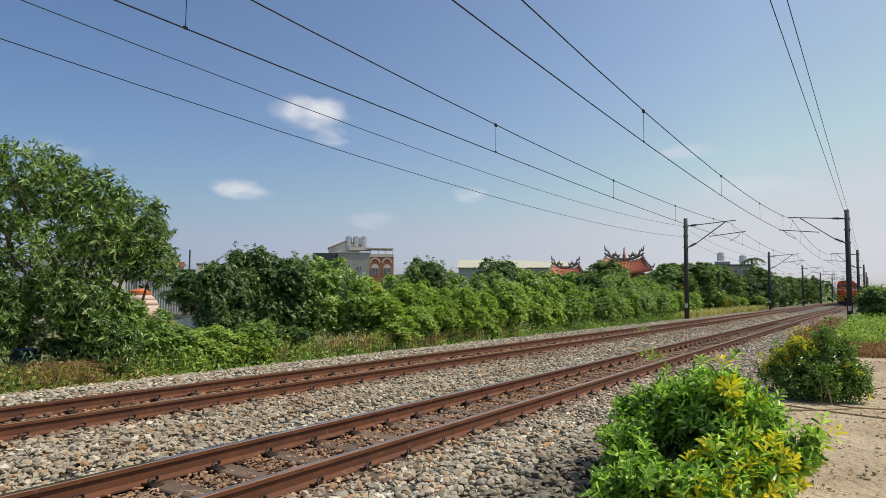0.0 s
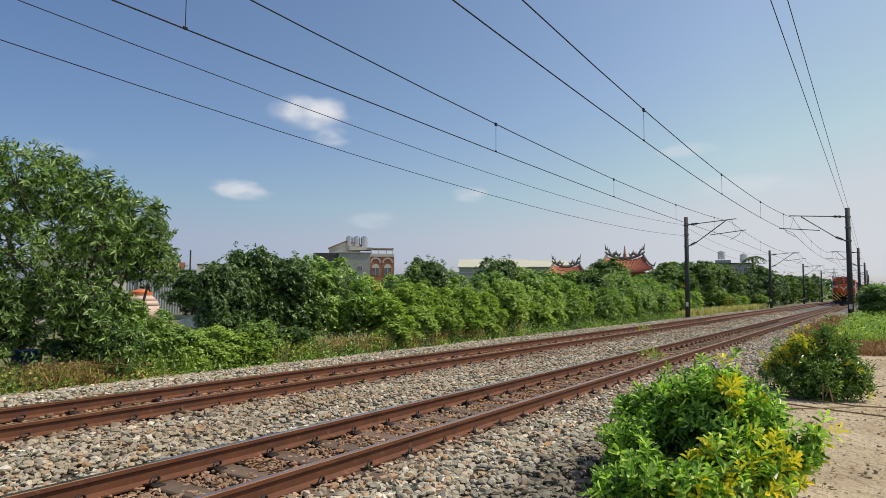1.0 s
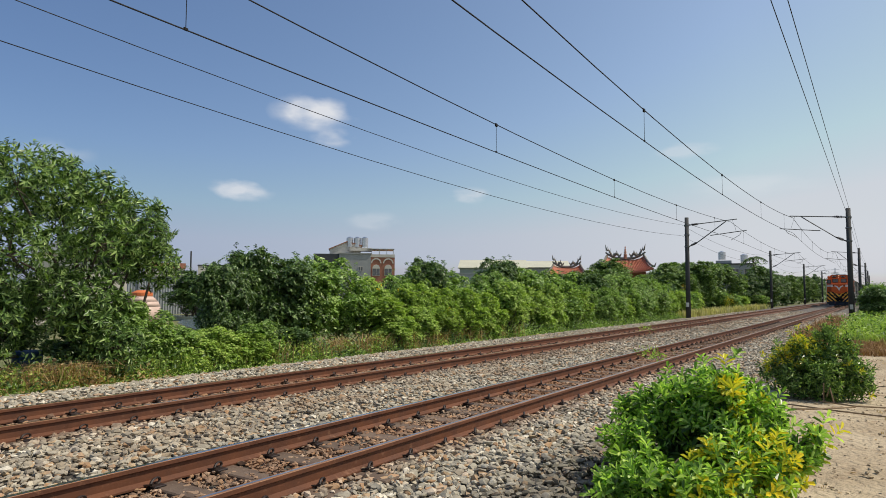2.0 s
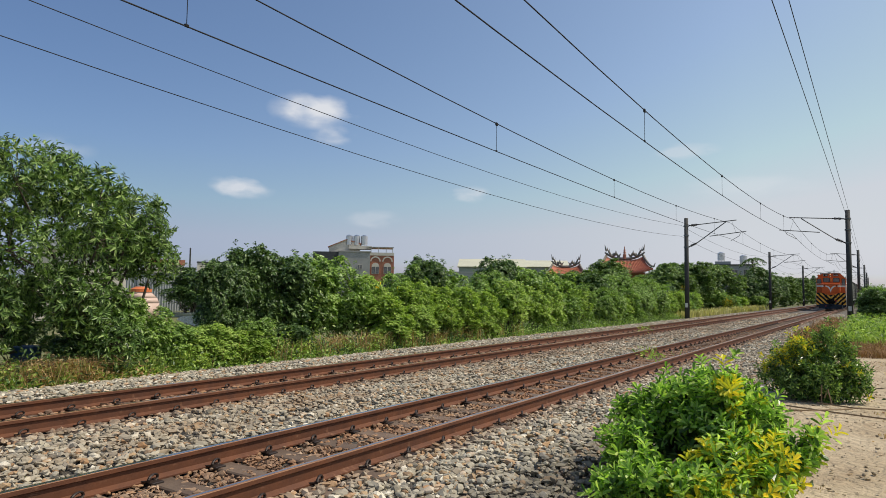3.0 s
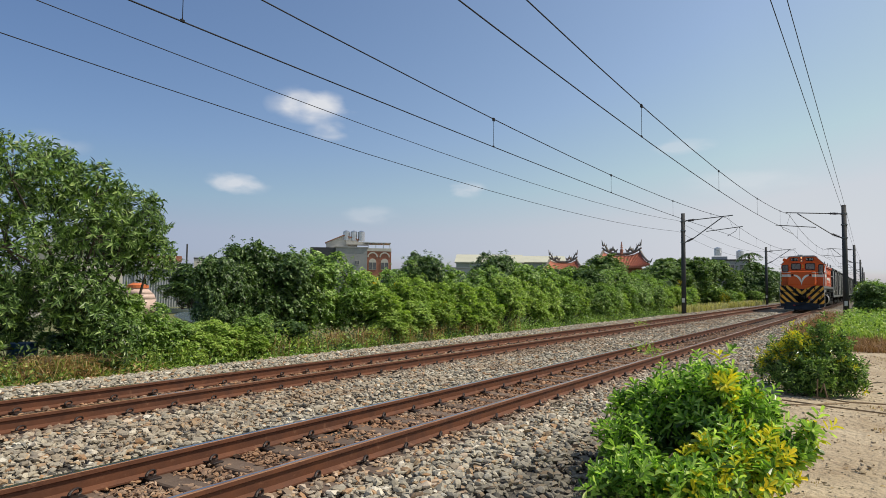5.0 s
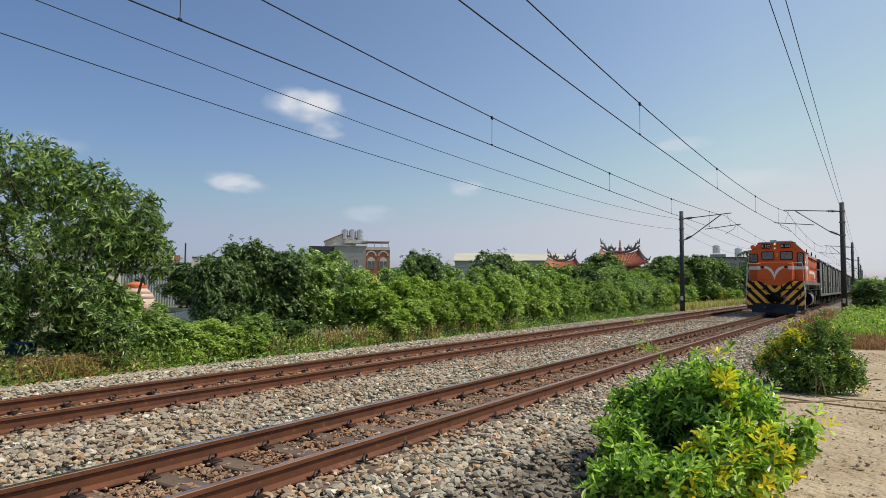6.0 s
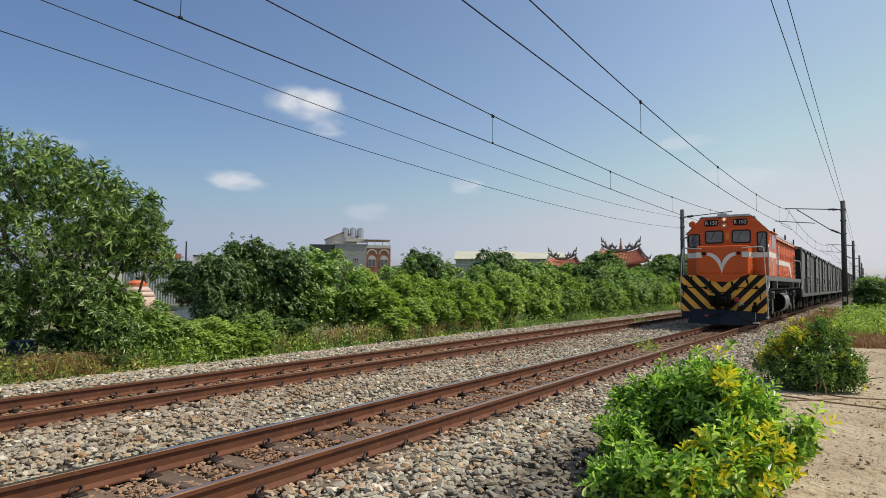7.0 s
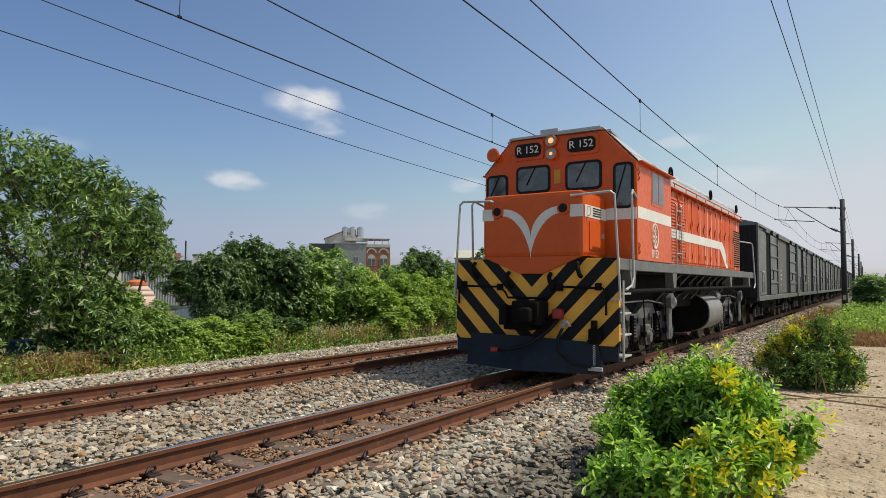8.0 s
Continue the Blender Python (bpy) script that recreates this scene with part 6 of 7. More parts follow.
def sheds():
    for (dx, dy, d, w, hgt, ridge, mat, roof, label) in ((-0.494, 0.8695, 118, 6.0, 6.6, 1.3, "sheet_green", "sheet_cream", "green sheet-metal factory shed with pale roof"),
                                                    (-0.446, 0.895, 126, 7.6, 7.0, 1.1, "sheet_green", "sheet_cream", "green sheet-metal shed with cream gable roof")):
        s = thing("factory_shed", label, "shed", "sheds beyond the hedge", at=facing(dx, dy, d))
        part("wall", box(B(), -w, w, 0, 14, 0, hgt), mat, s)
        bm = prism(B(), [(-0.4, hgt - 0.05), (-0.4, hgt + 0.05), (7, hgt + ridge + 0.5), (14.4, hgt + 0.05), (14.4, hgt - 0.05)], -w - 0.3, w + 0.3, "x")
        part("roof", bm, roof, s, "pale ribbed metal roof")
        bm = B()
        for k in range(24):
            x = -w + (k + 0.5) * 2 * w / 24
            box(bm, x - 0.05, x + 0.05, -0.05, 0.0, 0, hgt)
        tagged(part("wall_ribs", bm, mat, s), kind="stuff")
    s = thing("lean_to", "grey corrugated lean-to behind the hedge", "shed", at=facing(-0.532, 0.847, 100))
    part("wall", box(B(), -2.6, 2.6, 0, 6, 0, 5.0), "sheet_grey", s)
    part("roof", box(B(), -2.8, 2.8, -0.2, 6.2, 5.0, 5.15), "roof_grey", s)
    # corrugated wall beyond the pond and pale shed behind the large tree
    s = thing("corrugated_fence", "pale grey corrugated sheet wall beyond the pond", "fence", at=facing(-0.835, 0.55, 58))
    bm = B()
    pts = [(-4.6 + 0.1 * k, 0.06 * (k % 2)) for k in range(93)]
    prism(bm, pts + [(x, y + 0.03) for x, y in pts[::-1]], 0.2, 3.3, "z")
    part("sheet", bm, "sheet_grey", s)
    part("coping", box(B(), -4.7, 4.7, -0.05, 0.2, 3.25, 3.35), "plaster_grey", s)
    for x in (-2.4, 1.6):
        part("post", box(B(), x - 0.06, x + 0.06, -0.1, 0.0, 0, 3.4), "sheet_grey", s)
    s = thing("pale_shed", "pale green shed partly hidden by the tree", "shed", at=facing(-0.89, 0.456, 46))
    part("wall", box(B(), -2.6, 2.4, 0, 6, 0, 4.6), "plaster_cream", s)
    part("roof", prism(B(), [(-2.9, 4.5), (-0.1, 5.6), (2.7, 4.5), (2.7, 4.35), (-2.9, 4.35)], -0.3, 6.3), "sheet_grey", s)
    s = thing("brown_house", "small brown flat-roofed house behind the fence", "house", at=facing(-0.84, 0.543, 120))
    part("wall", box(B(), -3, 3, 0, 6, 0, 6.0), "plaster_cream", s)
    part("roof", box(B(), -3.2, 3.2, -0.2, 6.2, 6.0, 6.9), "brick_red", s)


def temple(dx, dy, d, w, eave, ridge, label, dragons):
    """A temple hall: concave tiled roof, upswept ridge with dragons."""
    t = thing("temple", label, "temple", "temple halls", at=facing(dx, dy, d))
    part("wall", box(B(), -w * 0.8, w * 0.8, 1.0, 7.0, 0, eave), "brick_red", t)
    bm = B()
    n = 10
    rows = []
    for j in range(n + 1):
        u = j / n
        yy, zz = 4.0 - 4.6 * u, ridge - (ridge - eave) * (1 - (1 - u) ** 1.7)
        row = []
        for k in range(21):
            s = -1 + k / 10
            row.append(bm.verts.new((s * w * (0.72 + 0.36 * u), yy, zz + 0.55 * abs(s) ** 3)))
        rows.append(row)
    for j in range(n):
        for k in range(20):
            bm.faces.new((rows[j][k], rows[j][k + 1], rows[j + 1][k + 1], rows[j + 1][k]))
    r = bmesh.ops.extrude_face_region(bm, geom=list(bm.faces))
    for v in [g for g in r["geom"] if isinstance(g, bmesh.types.BMVert)]:
        v.co.z -= 0.2
    roof = part("roof", bm, "roof_tile_orange", t, "orange glazed tile roof")
    bm = B()
    for k in range(28):
        s = -1 + (k + 0.5) / 14
        tube(bm, [(s * w * (0.72 + 0.36 * u), 4.0 - 4.6 * u, ridge - (ridge - eave) * (1 - (1 - u) ** 1.7) + 0.55 * abs(s) ** 3 + 0.04) for u in (0, 0.33, 0.66, 1.0)], 0.07, 5)
    tagged(part("tile_ribs", bm, "roof_tile_orange", roof), kind="stuff")
    part("ridge", tube(B(), [(s * w * 0.8, 4.0, ridge + 0.25 + 1.0 * abs(s) ** 2.6) for s in [-1 + k / 8 for k in range(17)]], [0.12 + 0.12 * (1 - abs(-1 + k / 8)) for k in range(17)], 8), "dragon_glaze", t, "upswept ridge")
    for s in (-1, 1):
        part("gable_ridge", tube(B(), [(s * w * (0.74 + 0.36 * u), 4.0 - 4.7 * u, ridge - (ridge - eave) * (1 - (1 - u) ** 1.7) + 0.75) for u in (0, 0.3, 0.6, 0.85, 1.0)] + [(s * w * 1.16, -1.0, eave + 1.3)], [0.2, 0.18, 0.17, 0.15, 0.12, 0.04], 6), "dragon_glaze", t)
        if dragons:
            pts = [(s * w * (0.25 + 0.5 * u), 4.0, ridge + 0.55 + 0.85 * u + 0.34 * math.sin(u * 9)) for u in [k / 16 for k in range(17)]]
            dr = part("roof_dragon", tube(B(), pts, [0.08 + 0.14 * math.sin(math.pi * min(1, 0.15 + k / 17)) for k in range(17)], 7), "dragon_glaze", t, "glazed curling dragon")
            bm = B()
            for k in range(2, 16, 2):
                p = Vector(pts[k])
                cyl(bm, p, p + Vector((s * 0.1 * ((k % 4) - 1), 0, 0.55)), 0.09, 0.01, 5)
                cyl(bm, p, p + Vector((s * 0.25, -0.1, -0.28)), 0.06, 0.02, 5)
            cyl(bm, pts[16], (pts[16][0] + s * 0.2, 4.0, pts[16][2] + 0.95), 0.16, 0.02, 6)
            cyl(bm, pts[0], (pts[0][0] - s * 0.35, 4.0, pts[0][2] + 0.5), 0.2, 0.05, 6)
            part("dragon_fins", bm, "dragon_glaze", dr)
    if dragons > 1:
        bm = cyl(B(), (0, 4.0, ridge + 0.2), (0, 4.0, ridge + 0.8), 0.3, 0.22, 8)
        for k in range(4):
            cyl(bm, (0, 4.0, ridge + 0.8 + 0.35 * k), (0, 4.0, ridge + 1.1 + 0.35 * k), 0.3 - 0.06 * k, 0.12 - 0.02 * k, 8)
        part("pagoda_finial", bm, "brick_red", t, "red ridge pagoda")


def pylon(dx, dy, d, h):
    t = thing("lattice_pylon", "distant pale lattice pylon over the line", "pylon", at=facing(dx, dy, d))
    bm = B()
    for k in range(4):
        sx, sy = (-1 if k < 2 else 1), (-1 if k % 2 else 1)
        tube(bm, [(sx * 2.4, sy * 2.4, 0), (sx * 0.8, sy * 0.8, h * 0.65), (sx * 0.35, sy * 0.35, h)], 0.16, 4)
    for j in range(9):
        z0, z1 = h * j / 10, h * (j + 1) / 10
        w0, w1 = 2.4 - 2.1 * z0 / h, 2.4 - 2.1 * z1 / h
        tube(bm, [(-w0, -w0, z0), (w1, -w1, z1)], 0.1, 4), tube(bm, [(w0, -w0, z0), (-w1, -w1, z1)], 0.1, 4)
    part("tower", bm, "lattice_steel", t)
    for z in (0.7, 0.82, 0.94):
        part("arm", tube(B(), [(-3.2, 0, h * z), (3.2, 0, h * z)], 0.15, 4), "lattice_steel", t)


def pond_side():
    bm = B()
    prism(bm, [(-17.5 - 24 * u + 3 * math.sin(7 * u), 10 + 22 * u) for u in [k / 10 for k in range(11)]] + [(-48 + 30 * u, 30 - 20 * u + 5 * math.sin(3 * u)) for u in [k / 10 for k in range(11)]], -0.9, -0.36, "z")
    whole("pond", bm, "pond", "still pond water behind the hedge reflecting sky", "pond", kind="structure")
    t = thing("storage_tank", "squat pale plastic tank with an orange lid", "tank", at=pose(-36.5, 22.1, -0.80))
    prof = [(1.0, 0), (1.05, 0.4), (1.05, 1.35), (0.92, 1.65), (0.62, 1.95), (0.55, 2.0)]
    bm = B()
    for (r0, z0), (r1, z1) in zip(prof, prof[1:]):
        cyl(bm, (0, 0, z0), (0, 0, z1), r0, r1, 24)
    part("shell", bm, "tank_pale", t, smooth=True)
    bm = cyl(B(), (0, 0, 2.0), (0, 0, 2.18), 0.62, 0.62, 20)
    cyl(bm, (0, 0, 2.18), (0, 0, 2.32), 0.55, 0.25, 20)
    part("lid", bm, "tank_orange", t, "orange lid")
    bm = B()
    for z0, z1, r0, r1 in ((0, 0.04, 0.27, 0.29), (0.04, 0.28, 0.29, 0.29), (0.28, 0.31, 0.30, 0.30), (0.31, 0.56, 0.29, 0.29), (0.56, 0.60, 0.30, 0.29)):
        cyl(bm, (0, 0, z0), (0, 0, z1), r0, r1, 20)
    whole("plastic_drum", bm, "drum_blue", "blue plastic drum standing among the weeds", "drum", at=pose(-15.4, 6.75, FIELD + 0.0))
    bm = B()
    for k in range(7):
        tube(bm, [(-15.4 + 0.1 * k, 4.0, -0.4), (-15.5 + 0.12 * k, 4.6, -0.05 + 0.05 * (k % 3)), (-15.3 + 0.1 * k, 5.2, -0.2)], 0.006, 4)
    prism(bm, [(-15.9, -0.4), (-15.9, 0.3), (-15.88, 0.3), (-15.88, -0.4)], 3.6, 4.9)
    whole("garden_net", bm, "net_green", "green garden netting sagging beside the weeds", "netting")
    for k in range(6):
        whole("timber", tube(B(), [(-14.3 - 0.25 * (k % 3), 4.0 + 0.2 * k, -0.38 + 0.13 * (k // 3)), (-14.6 - 0.2 * (k % 3), 6.2 + 0.15 * k, -0.30 + 0.13 * (k // 3))], 0.06, 7), "bark", "dark weathered timber lying in the weeds", "timber", "timber pile")
    for a, b in (((-14.6, 4.2, -0.4), (-14.7, 4.4, 0.75)), ((-14.8, 5.0, -0.42), (-14.75, 5.0, 0.9)), ((-14.4, 4.0, -0.05), (-14.6, 6.2, 0.12))):
        whole("garden_stake", tube(B(), [a, b], 0.03, 6), "bark", "weathered wooden stake at the garden edge", "stake", "garden stakes")


town_house()
grey_house()
far_house()


def palm_tree():
    rng = np.random.default_rng(77)
    t = thing("palm_tree", "tall palm with drooping fronds beyond the trees", "palm", at=facing(-0.147, 0.989, 128))
    part("trunk", tube(B(), [(0, 0, 0), (0.15, 0, 4.0), (0, 0, 8.6)], [0.22, 0.17, 0.14], 8), "bark", t)
    for k in range(13):
        a, lift = k * 2.4, rng.uniform(-0.2, 1.1)
        u = np.linspace(0, 1, 7)
        line = np.stack([np.cos(a) * 2.1 * u, np.sin(a) * 2.1 * u, 8.6 + lift * 1.3 * u - 1.6 * u ** 2], 1)
        m = 34
        i = rng.uniform(0.12, 1.0, m)
        p = np.stack([np.interp(i, u, line[:, j]) for j in range(3)], 1)
        side = np.where(np.arange(m) % 2 == 0, 1.0, -1.0)[:, None] * np.array([-np.sin(a), np.cos(a), 0.0])
        d = side + np.array([np.cos(a) * 0.5, np.sin(a) * 0.5, -0.5])
        L = rng.uniform(0.5, 0.8, m)
        new("frond", leaf_mesh("frond", p, d, np.tile([0.0, 0.0, 1.0], (m, 1)) + rng.normal(size=(m, 3)) * 0.2, L, L * 0.16, "leaf_dark")).parent = t


palm_tree()
sheds()
temple(-0.314, 0.9494, 100, 3.7, 5.3, 7.2, "temple hall with orange roof and ridge dragons", 2)
temple(-0.394, 0.919, 116, 3.2, 4.9, 6.6, "smaller temple gate roof with curling ridge dragons", 1)
pylon(-0.0504, 0.9987, 620, 24)
pylon(-0.040, 0.9992, 900, 27)
pond_side()


def far_woods():
    rng = np.random.default_rng(77)
    n = 16000
    a = rng.uniform(radians(-8), radians(75), n)
    r = rng.uniform(240, 420, n)
    x, y = -np.sin(a) * r, np.cos(a) * r
    keep = (np.abs(x + 6) > 9)
    h = 5.0 + 2.0 * np.sin(a * 37) + 1.4 * np.sin(a * 91 + 1)
    z = rng.uniform(-0.6, 1, n) * h
    p = np.stack([x, y, z], 1)[keep]
    k = len(p)
    me = leaf_mesh("far_woods", p, rng.normal(size=(k, 3)), rng.normal(size=(k, 3)) + np.array([0, 0, 0.5]), rng.uniform(1.5, 3.2, k), rng.uniform(1.2, 2.2, k), "leaf_dark")
    tagged(new("far_woods", me), "distant belt of dark green trees", "woods", kind="stuff")


far_woods()


# ---- clouds ----
def cloud_material(name, seed, strength):
    n = Nodes(name)
    g = n.xyz
    s = n.add("ShaderNodeSeparateXYZ", Vector=g).outputs
    r = n.math("SQRT", n.math("ADD", n.math("POWER", s[0], 2.0), n.math("POWER", n.math("MULTIPLY", s[1], 1.15), 2.0)))
    off = n.add("ShaderNodeMapping", Vector=g, Location=(seed, seed * 0.7, 0.3))
    w = n.noise(1.3, 5.0, 0.45, off.outputs[0])
    a = n.math("SUBTRACT", n.math("MULTIPLY", w, 1.5), n.math("MULTIPLY", r, 0.72))
    a = n.math("MULTIPLY", n.span(a, 0.06, 0.62, 0.0, strength), n.span(r, 0.55, 0.97, 1.0, 0.0))
    e = n.add("ShaderNodeEmission", Color=(0.93, 0.95, 1.0, 1.0), Strength=0.80)
    tr = n.add("ShaderNodeBsdfTransparent")
    mix = n.add("ShaderNodeMixShader", Fac=a)
    n.put(mix.inputs[1], tr.outputs[0])
    n.put(mix.inputs[2], e.outputs[0])
    n.put(n.t.nodes["Material Output"].inputs["Surface"], mix.outputs[0])
    MATS[name] = n.m


def cloud(i, d, w, h, strength):
    cloud_material("cloud_%d" % i, 3.7 * i + 1.3, strength)
    bm = B()
    bmesh.ops.create_grid(bm, x_segments=2, y_segments=2, size=1.0)
    v = Vector(d).normalized() * 2600
    ob = whole("cloud", bm, "cloud_%d" % i, "small white fair-weather cloud in the sky", "cloud", "clouds", "structure")
    ob.matrix_basis = look(tuple(v), (0, 0, 1.4)) @ Matrix.Diagonal((-w, h, 1, 1))


PX = 2600 / 1150
for i, (d, w, h, s) in enumerate((((-0.7126, 0.7016, 0.276), 84, 42, 0.95), ((-0.7818, 0.6235, 0.1503), 62, 30, 0.75), ((-0.5246, 0.8513, 0.151), 46, 22, 0.45), ((-0.9065, 0.4221, 0.185), 60, 28, 0.22),
                                  ((-0.2283, 0.9736, 0.2091), 60, 20, 0.35), ((-0.1452, 0.9894, 0.152), 120, 32, 0.3), ((-0.6445, 0.7646, 0.1109), 60, 25, 0.25), ((-0.69, 0.72, 0.238), 44, 24, 0.4))):
    cloud(i, d, w * PX, h * PX, s)


# ---- pieces of the tracks ----
def pieces():
    bm = box(B(), -1.0, 1.0, -0.115, 0.115, -0.15, 0.0, 0.012, 1)
    sleeper = mesh_of(bm, "sleeper", "sleeper")
    bm = B()
    for k in range(70, 160):
        y = FIRST + 0.09 + PITCH * k
        box(bm, -1.0, 1.0, y - 0.115, y + 0.115, -0.316, -0.167)
    rest = mesh_of(bm, "sleepers", "sleeper")
    clip = clip_mesh()
    for t, cx in ((near_track, TRACKS[0]), (far_track, TRACKS[1])):
        for k in range(-4, 70):
            y = FIRST + 0.09 + PITCH * k
            ob = new("sleeper", sleeper)
            ob.parent, ob.matrix_basis = t, pose(cx, y, -0.167)
        ob = tagged(new("sleepers", rest), kind="stuff")
        ob.parent, ob.matrix_basis = t, pose(cx, 0, 0)
        for k in range(-3, 66):
            y = FIRST + PITCH * k
            for rx, side, dy in ((-0.566, 1, 0.0), (0.566, 1, 0.17), (-0.566, -1, 0.17), (0.566, -1, 0.0)):
                ob = new("rail_clip", clip)
                ob.parent = t
                ob.matrix_basis = pose(cx + rx, y + dy, -0.154, 0, 0, 0 if side > 0 else 180)


pieces()


def stone_soup(n, rng, xr, yr, lo, hi, lift, fine=False):
    """Angular stones lying on the bed inside a stretch of the line."""
    x, y = rng.uniform(*xr, n), rng.uniform(*yr, n)
    keep = np.ones(n, bool)
    # keep rails and sleepers clear
    for cx in TRACKS:
        for s in (-0.566, 0.566):
            keep &= np.abs(x - cx - s) > 0.055
    near = np.abs(x - TRACKS[0]) < 0.56
    ph = np.abs((y - FIRST - 0.09) / PITCH - np.round((y - FIRST - 0.09) / PITCH)) * PITCH
    keep &= ~(near & (ph < 0.135) & (rng.uniform(size=n) > 0.38))
    x, y = x[keep], y[keep]
    n = len(x)
    size = lo + (hi - lo) * rng.uniform(0, 1, n) ** 1.6
    z = profile(x) + rng.uniform(-0.01, lift, n) * 1.0
    between = np.abs(x - TRACKS[0]) < 0.56
    z = np.where(between, z - 0.004, z)
    z = np.where(np.abs(x - TRACKS[1]) < 0.56, z - 0.004, z)
    size = np.where(between, size * 0.68, size)
    if fine:
        g = (1 + 5 ** 0.5) / 2
        hull = np.array([(-1, g, 0), (1, g, 0), (-1, -g, 0), (1, -g, 0), (0, -1, g), (0, 1, g), (0, -1, -g), (0, 1, -g), (g, 0, -1), (g, 0, 1), (-g, 0, -1), (-g, 0, 1)]) / 1.75
        face = np.array([(0, 11, 5), (0, 5, 1), (0, 1, 7), (0, 7, 10), (0, 10, 11), (1, 5, 9), (5, 11, 4), (11, 10, 2), (10, 7, 6), (7, 1, 8), (3, 9, 4), (3, 4, 2), (3, 2, 6), (3, 6, 8), (3, 8, 9), (4, 9, 5), (2, 4, 11), (6, 2, 10), (8, 6, 7), (9, 8, 1)])
        jitter = rng.uniform(0.5, 1.2, (n, 12, 1)) * rng.uniform(0.82, 1.18, (n, 12, 3))
    else:
        hull = np.array([[a, b, c] for c in (-1, 1) for b in (-1, 1) for a in (-1, 1)], float)
        face = np.array([[0, 2, 3, 1], [4, 5, 7, 6], [0, 1, 5, 4], [2, 6, 7, 3], [0, 4, 6, 2], [1, 3, 7, 5]])
        jitter = rng.uniform(0.45, 1.0, (n, 8, 3))
    k = len(hull)
    V = hull[None] * jitter * (size[:, None] * np.stack([rng.uniform(0.9, 1.7, n), rng.uniform(0.6, 1.1, n), rng.uniform(0.35, 0.85, n)], 1))[:, None, :]
    a, b = rng.uniform(0, math.tau, n), rng.normal(0, 0.45, n)
    ca, sa, cb, sb = np.cos(a), np.sin(a), np.cos(b), np.sin(b)
    X, Y, Z = V[..., 0], V[..., 1], V[..., 2]
    Y, Z = Y * cb[:, None] - Z * sb[:, None], Y * sb[:, None] + Z * cb[:, None]
    X, Y = X * ca[:, None] - Y * sa[:, None], X * sa[:, None] + Y * ca[:, None]
    V = np.stack([X + x[:, None], Y + y[:, None], Z + z[:, None]], -1).reshape(-1, 3)
    loops = (np.arange(n)[:, None, None] * k + face[None]).ravel()
    return V, loops, np.full(n * len(face), face.shape[1])


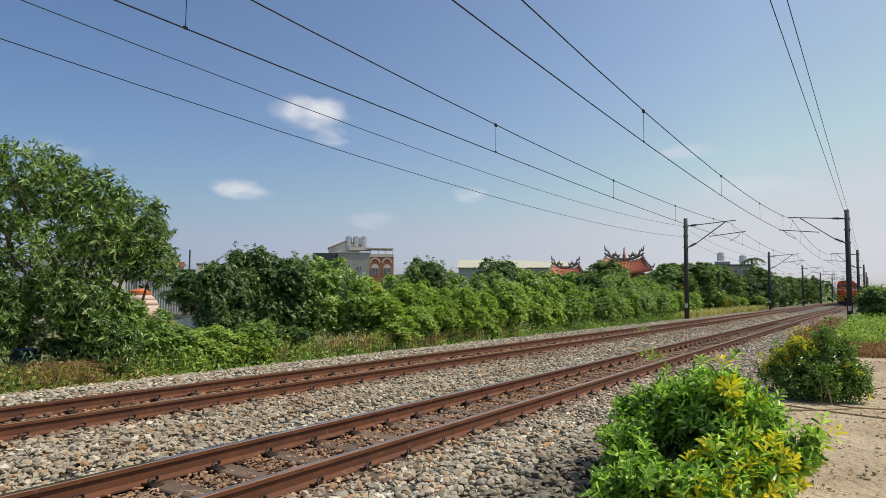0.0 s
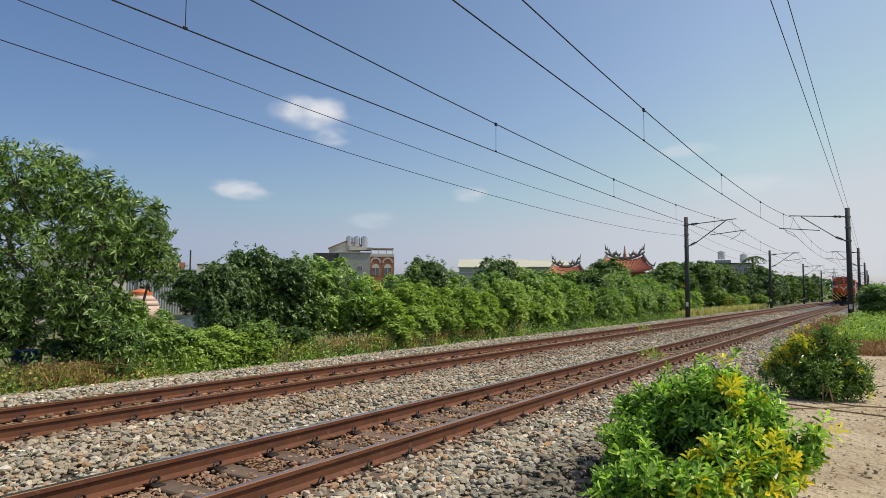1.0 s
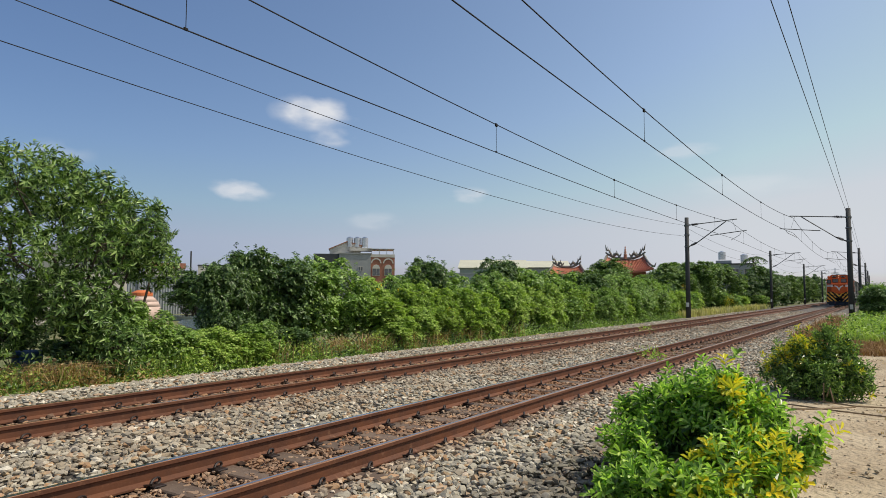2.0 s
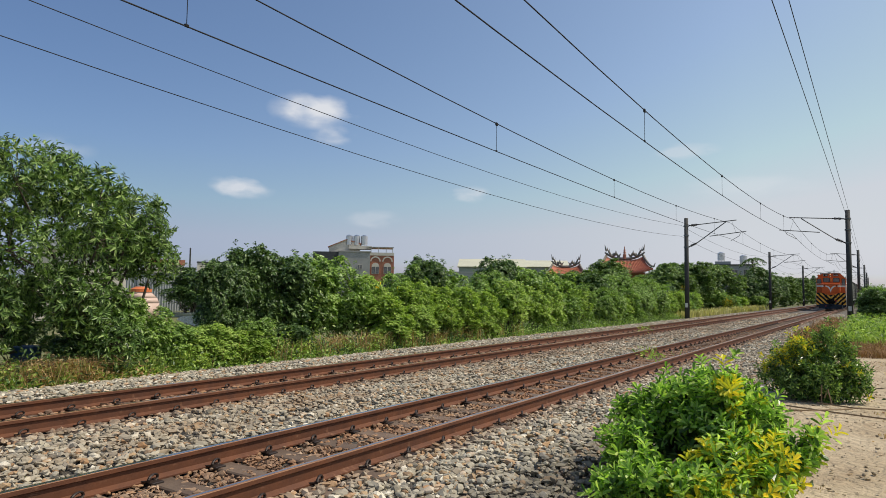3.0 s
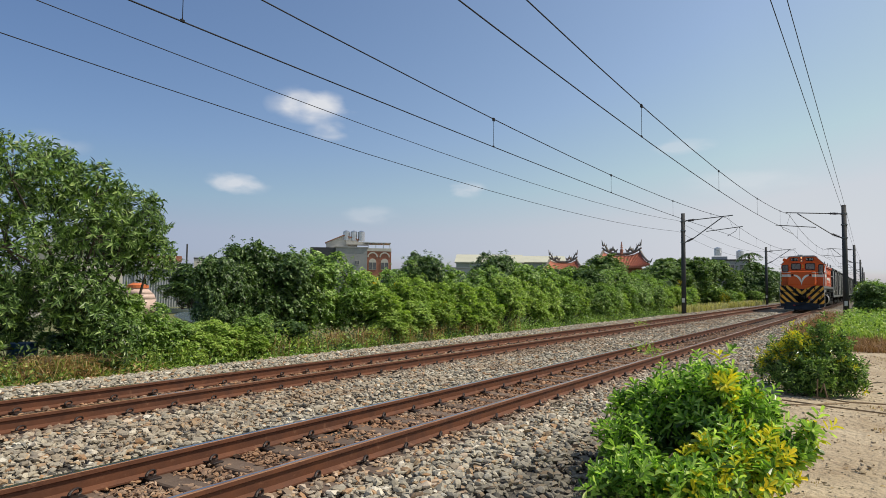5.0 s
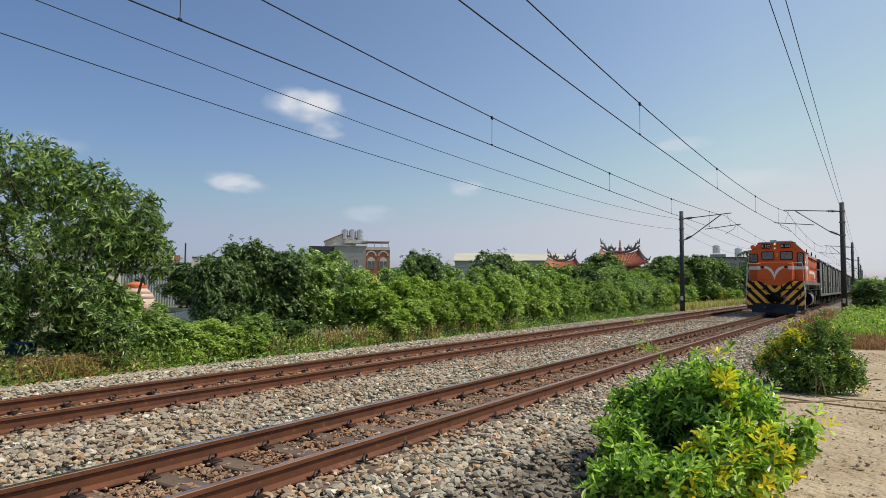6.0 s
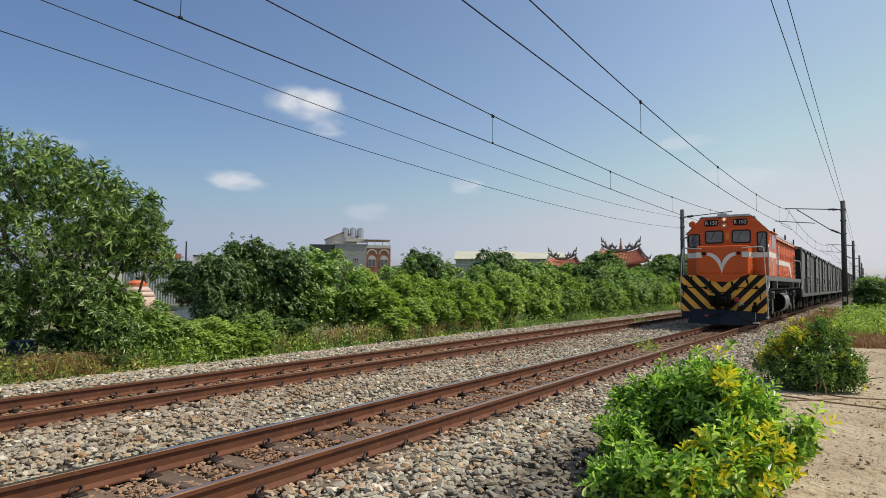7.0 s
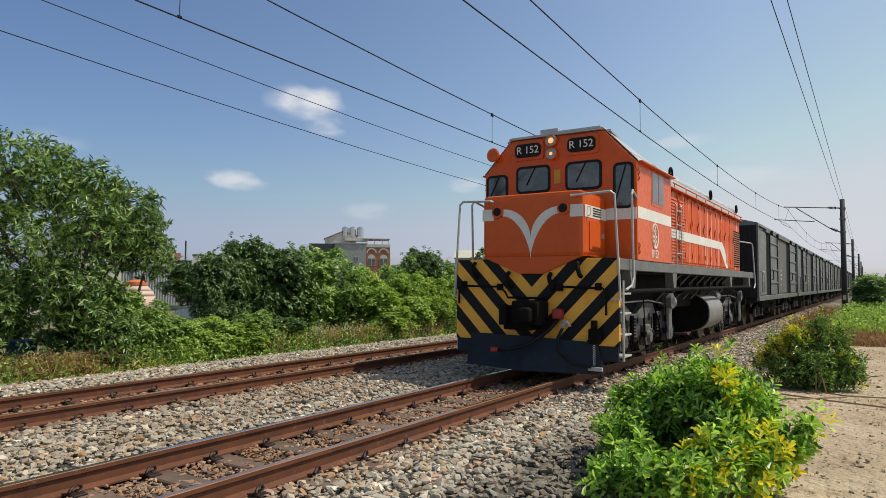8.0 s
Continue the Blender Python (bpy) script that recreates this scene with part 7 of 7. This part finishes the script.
def ballast():
    rng = np.random.default_rng(90)
    t = thing("ballast", "loose broken grey ballast stones round the tracks", "ballast", kind="structure")
    for name, n, xr, yr, lo, hi, lift in (("stones", 13000, (-12.6, -2.1), (-14, 1.5), 0.045, 0.085, 0.02), ("stones", 54000, (-12.6, -2.1), (1.5, 13), 0.022, 0.050, 0.05), ("stones", 7000, (-5.1, -4.05), (1.5, 19), 0.024, 0.052, 0.045), ("stones", 26000, (-12.6, -2.1), (13, 19.8), 0.022, 0.047, 0.05), ("stones", 42000, (-12.6, -2.1), (19.8, 34), 0.024, 0.048, 0.05), ("stones", 34000, (-12.6, -2.1), (34, 70), 0.034, 0.065, 0.02)):
        V, loops, sizes = stone_soup(n, rng, xr, yr, lo, hi, lift, 5 < yr[1] < 20)
        ob = tagged(new(name, poly_mesh(name, V, loops, sizes, "ballast_stone")), "loose grey and brown broken stones", kind="stuff")
        ob.parent = t
    kinds = []
    for k in range(6):
        V, loops, sizes = stone_soup(1, np.random.default_rng(200 + k), (-3, -2.9), (8, 8.1), 0.04, 0.05, 0.0, True)
        kinds.append(poly_mesh("stone", V - V.mean(0), loops, sizes, "ballast_piece"))
    for k in range(300):
        x, y = rng.uniform(-3.75, -2.1), rng.uniform(4.6, 8.0)
        ob = new("stone", kinds[k % 6])
        ob.parent = t
        ob.matrix_basis = pose(x, y, float(profile(x)) + 0.035, rng.uniform(-30, 30), rng.uniform(-30, 30), rng.uniform(0, 360))
    # fallen slabs at the ballast foot and twigs on the sand
    for x, y, r, w in ((-1.88, 5.75, 12, 0.28), (-1.75, 12.6, -20, 0.34), (-1.78, 13.3, 30, 0.25)):
        bm = box(B(), -w, w, -0.14, 0.14, 0.0, 0.09, 0.02)
        whole("concrete_slab", bm, "concrete", "flat grey concrete slab lying at the ballast foot", "slab", "loose slabs", at=pose(x, y, PATH_Z - 0.02, 4, 3, 60 + r))
    for pts in ([(-0.85, 12.4, -0.3), (-0.84, 12.38, 0.0)], [(-0.9, 12.3, -0.28), (-0.4, 12.0, -0.27), (0.3, 12.2, -0.27)], [(-1.3, 11.6, -0.27), (-0.6, 11.3, -0.26), (0.1, 11.2, -0.27)], [(-1.5, 11.0, -0.27), (-0.9, 11.2, -0.25), (-0.4, 11.9, -0.27)], [(-0.8, 12.35, -0.2), (-0.75, 12.3, -0.05), (-0.7, 12.32, -0.29)]):
        whole("dry_twig", tube(B(), pts, 0.012, 5), "dry_twig", "dry brown twig lying on the sand", "twig", "twigs on the path")
    V, loops, sizes = stone_soup(2600, rng, (-1.9, 1.6), (4.5, 23), 0.006, 0.026, 0.022, True)
    tagged(new("clods", poly_mesh("clods", V, loops, sizes, "sand")), "dry crumbled earth clods on the sandy path", "earth clods", kind="stuff")
    V, loops, sizes = stone_soup(900, rng, (-1.9, 1.0), (4.5, 22), 0.005, 0.016, 0.012)
    tagged(new("gravel", poly_mesh("gravel", V, loops, sizes, "ballast_stone")), "scattered small pebbles on the sandy path", "gravel", kind="stuff")


ballast()


# ---- movement ----
def motions():
    line = [(0.0, 126.6), (1.5, 105.3), (3.0, 83.6), (4.5, 61.7), (6.0, 39.9), (7.0, 24.95), (7.5, 17.15), (8.0, 9.46)]
    ts, ys = [t for t, _ in line], [y for _, y in line]
    for car, back in CARS:
        walk(car, [(t, pose(TRACKS[0], y + back, 0)) for t, y in line])
    for ws, r in [(w, 0.46) for w in loco_wheels] + [(w, 0.43) for w in wagon_wheels]:
        at = ws.matrix_basis.translation.copy()
        rows = []
        for k in range(241):
            run = 126.6 - float(np.interp(k / 30, ts, ys))
            rows.append((k / 30, Matrix.Translation(at) @ Matrix.Rotation(run / r, 4, "X")))
        walk(ws, rows)


motions()
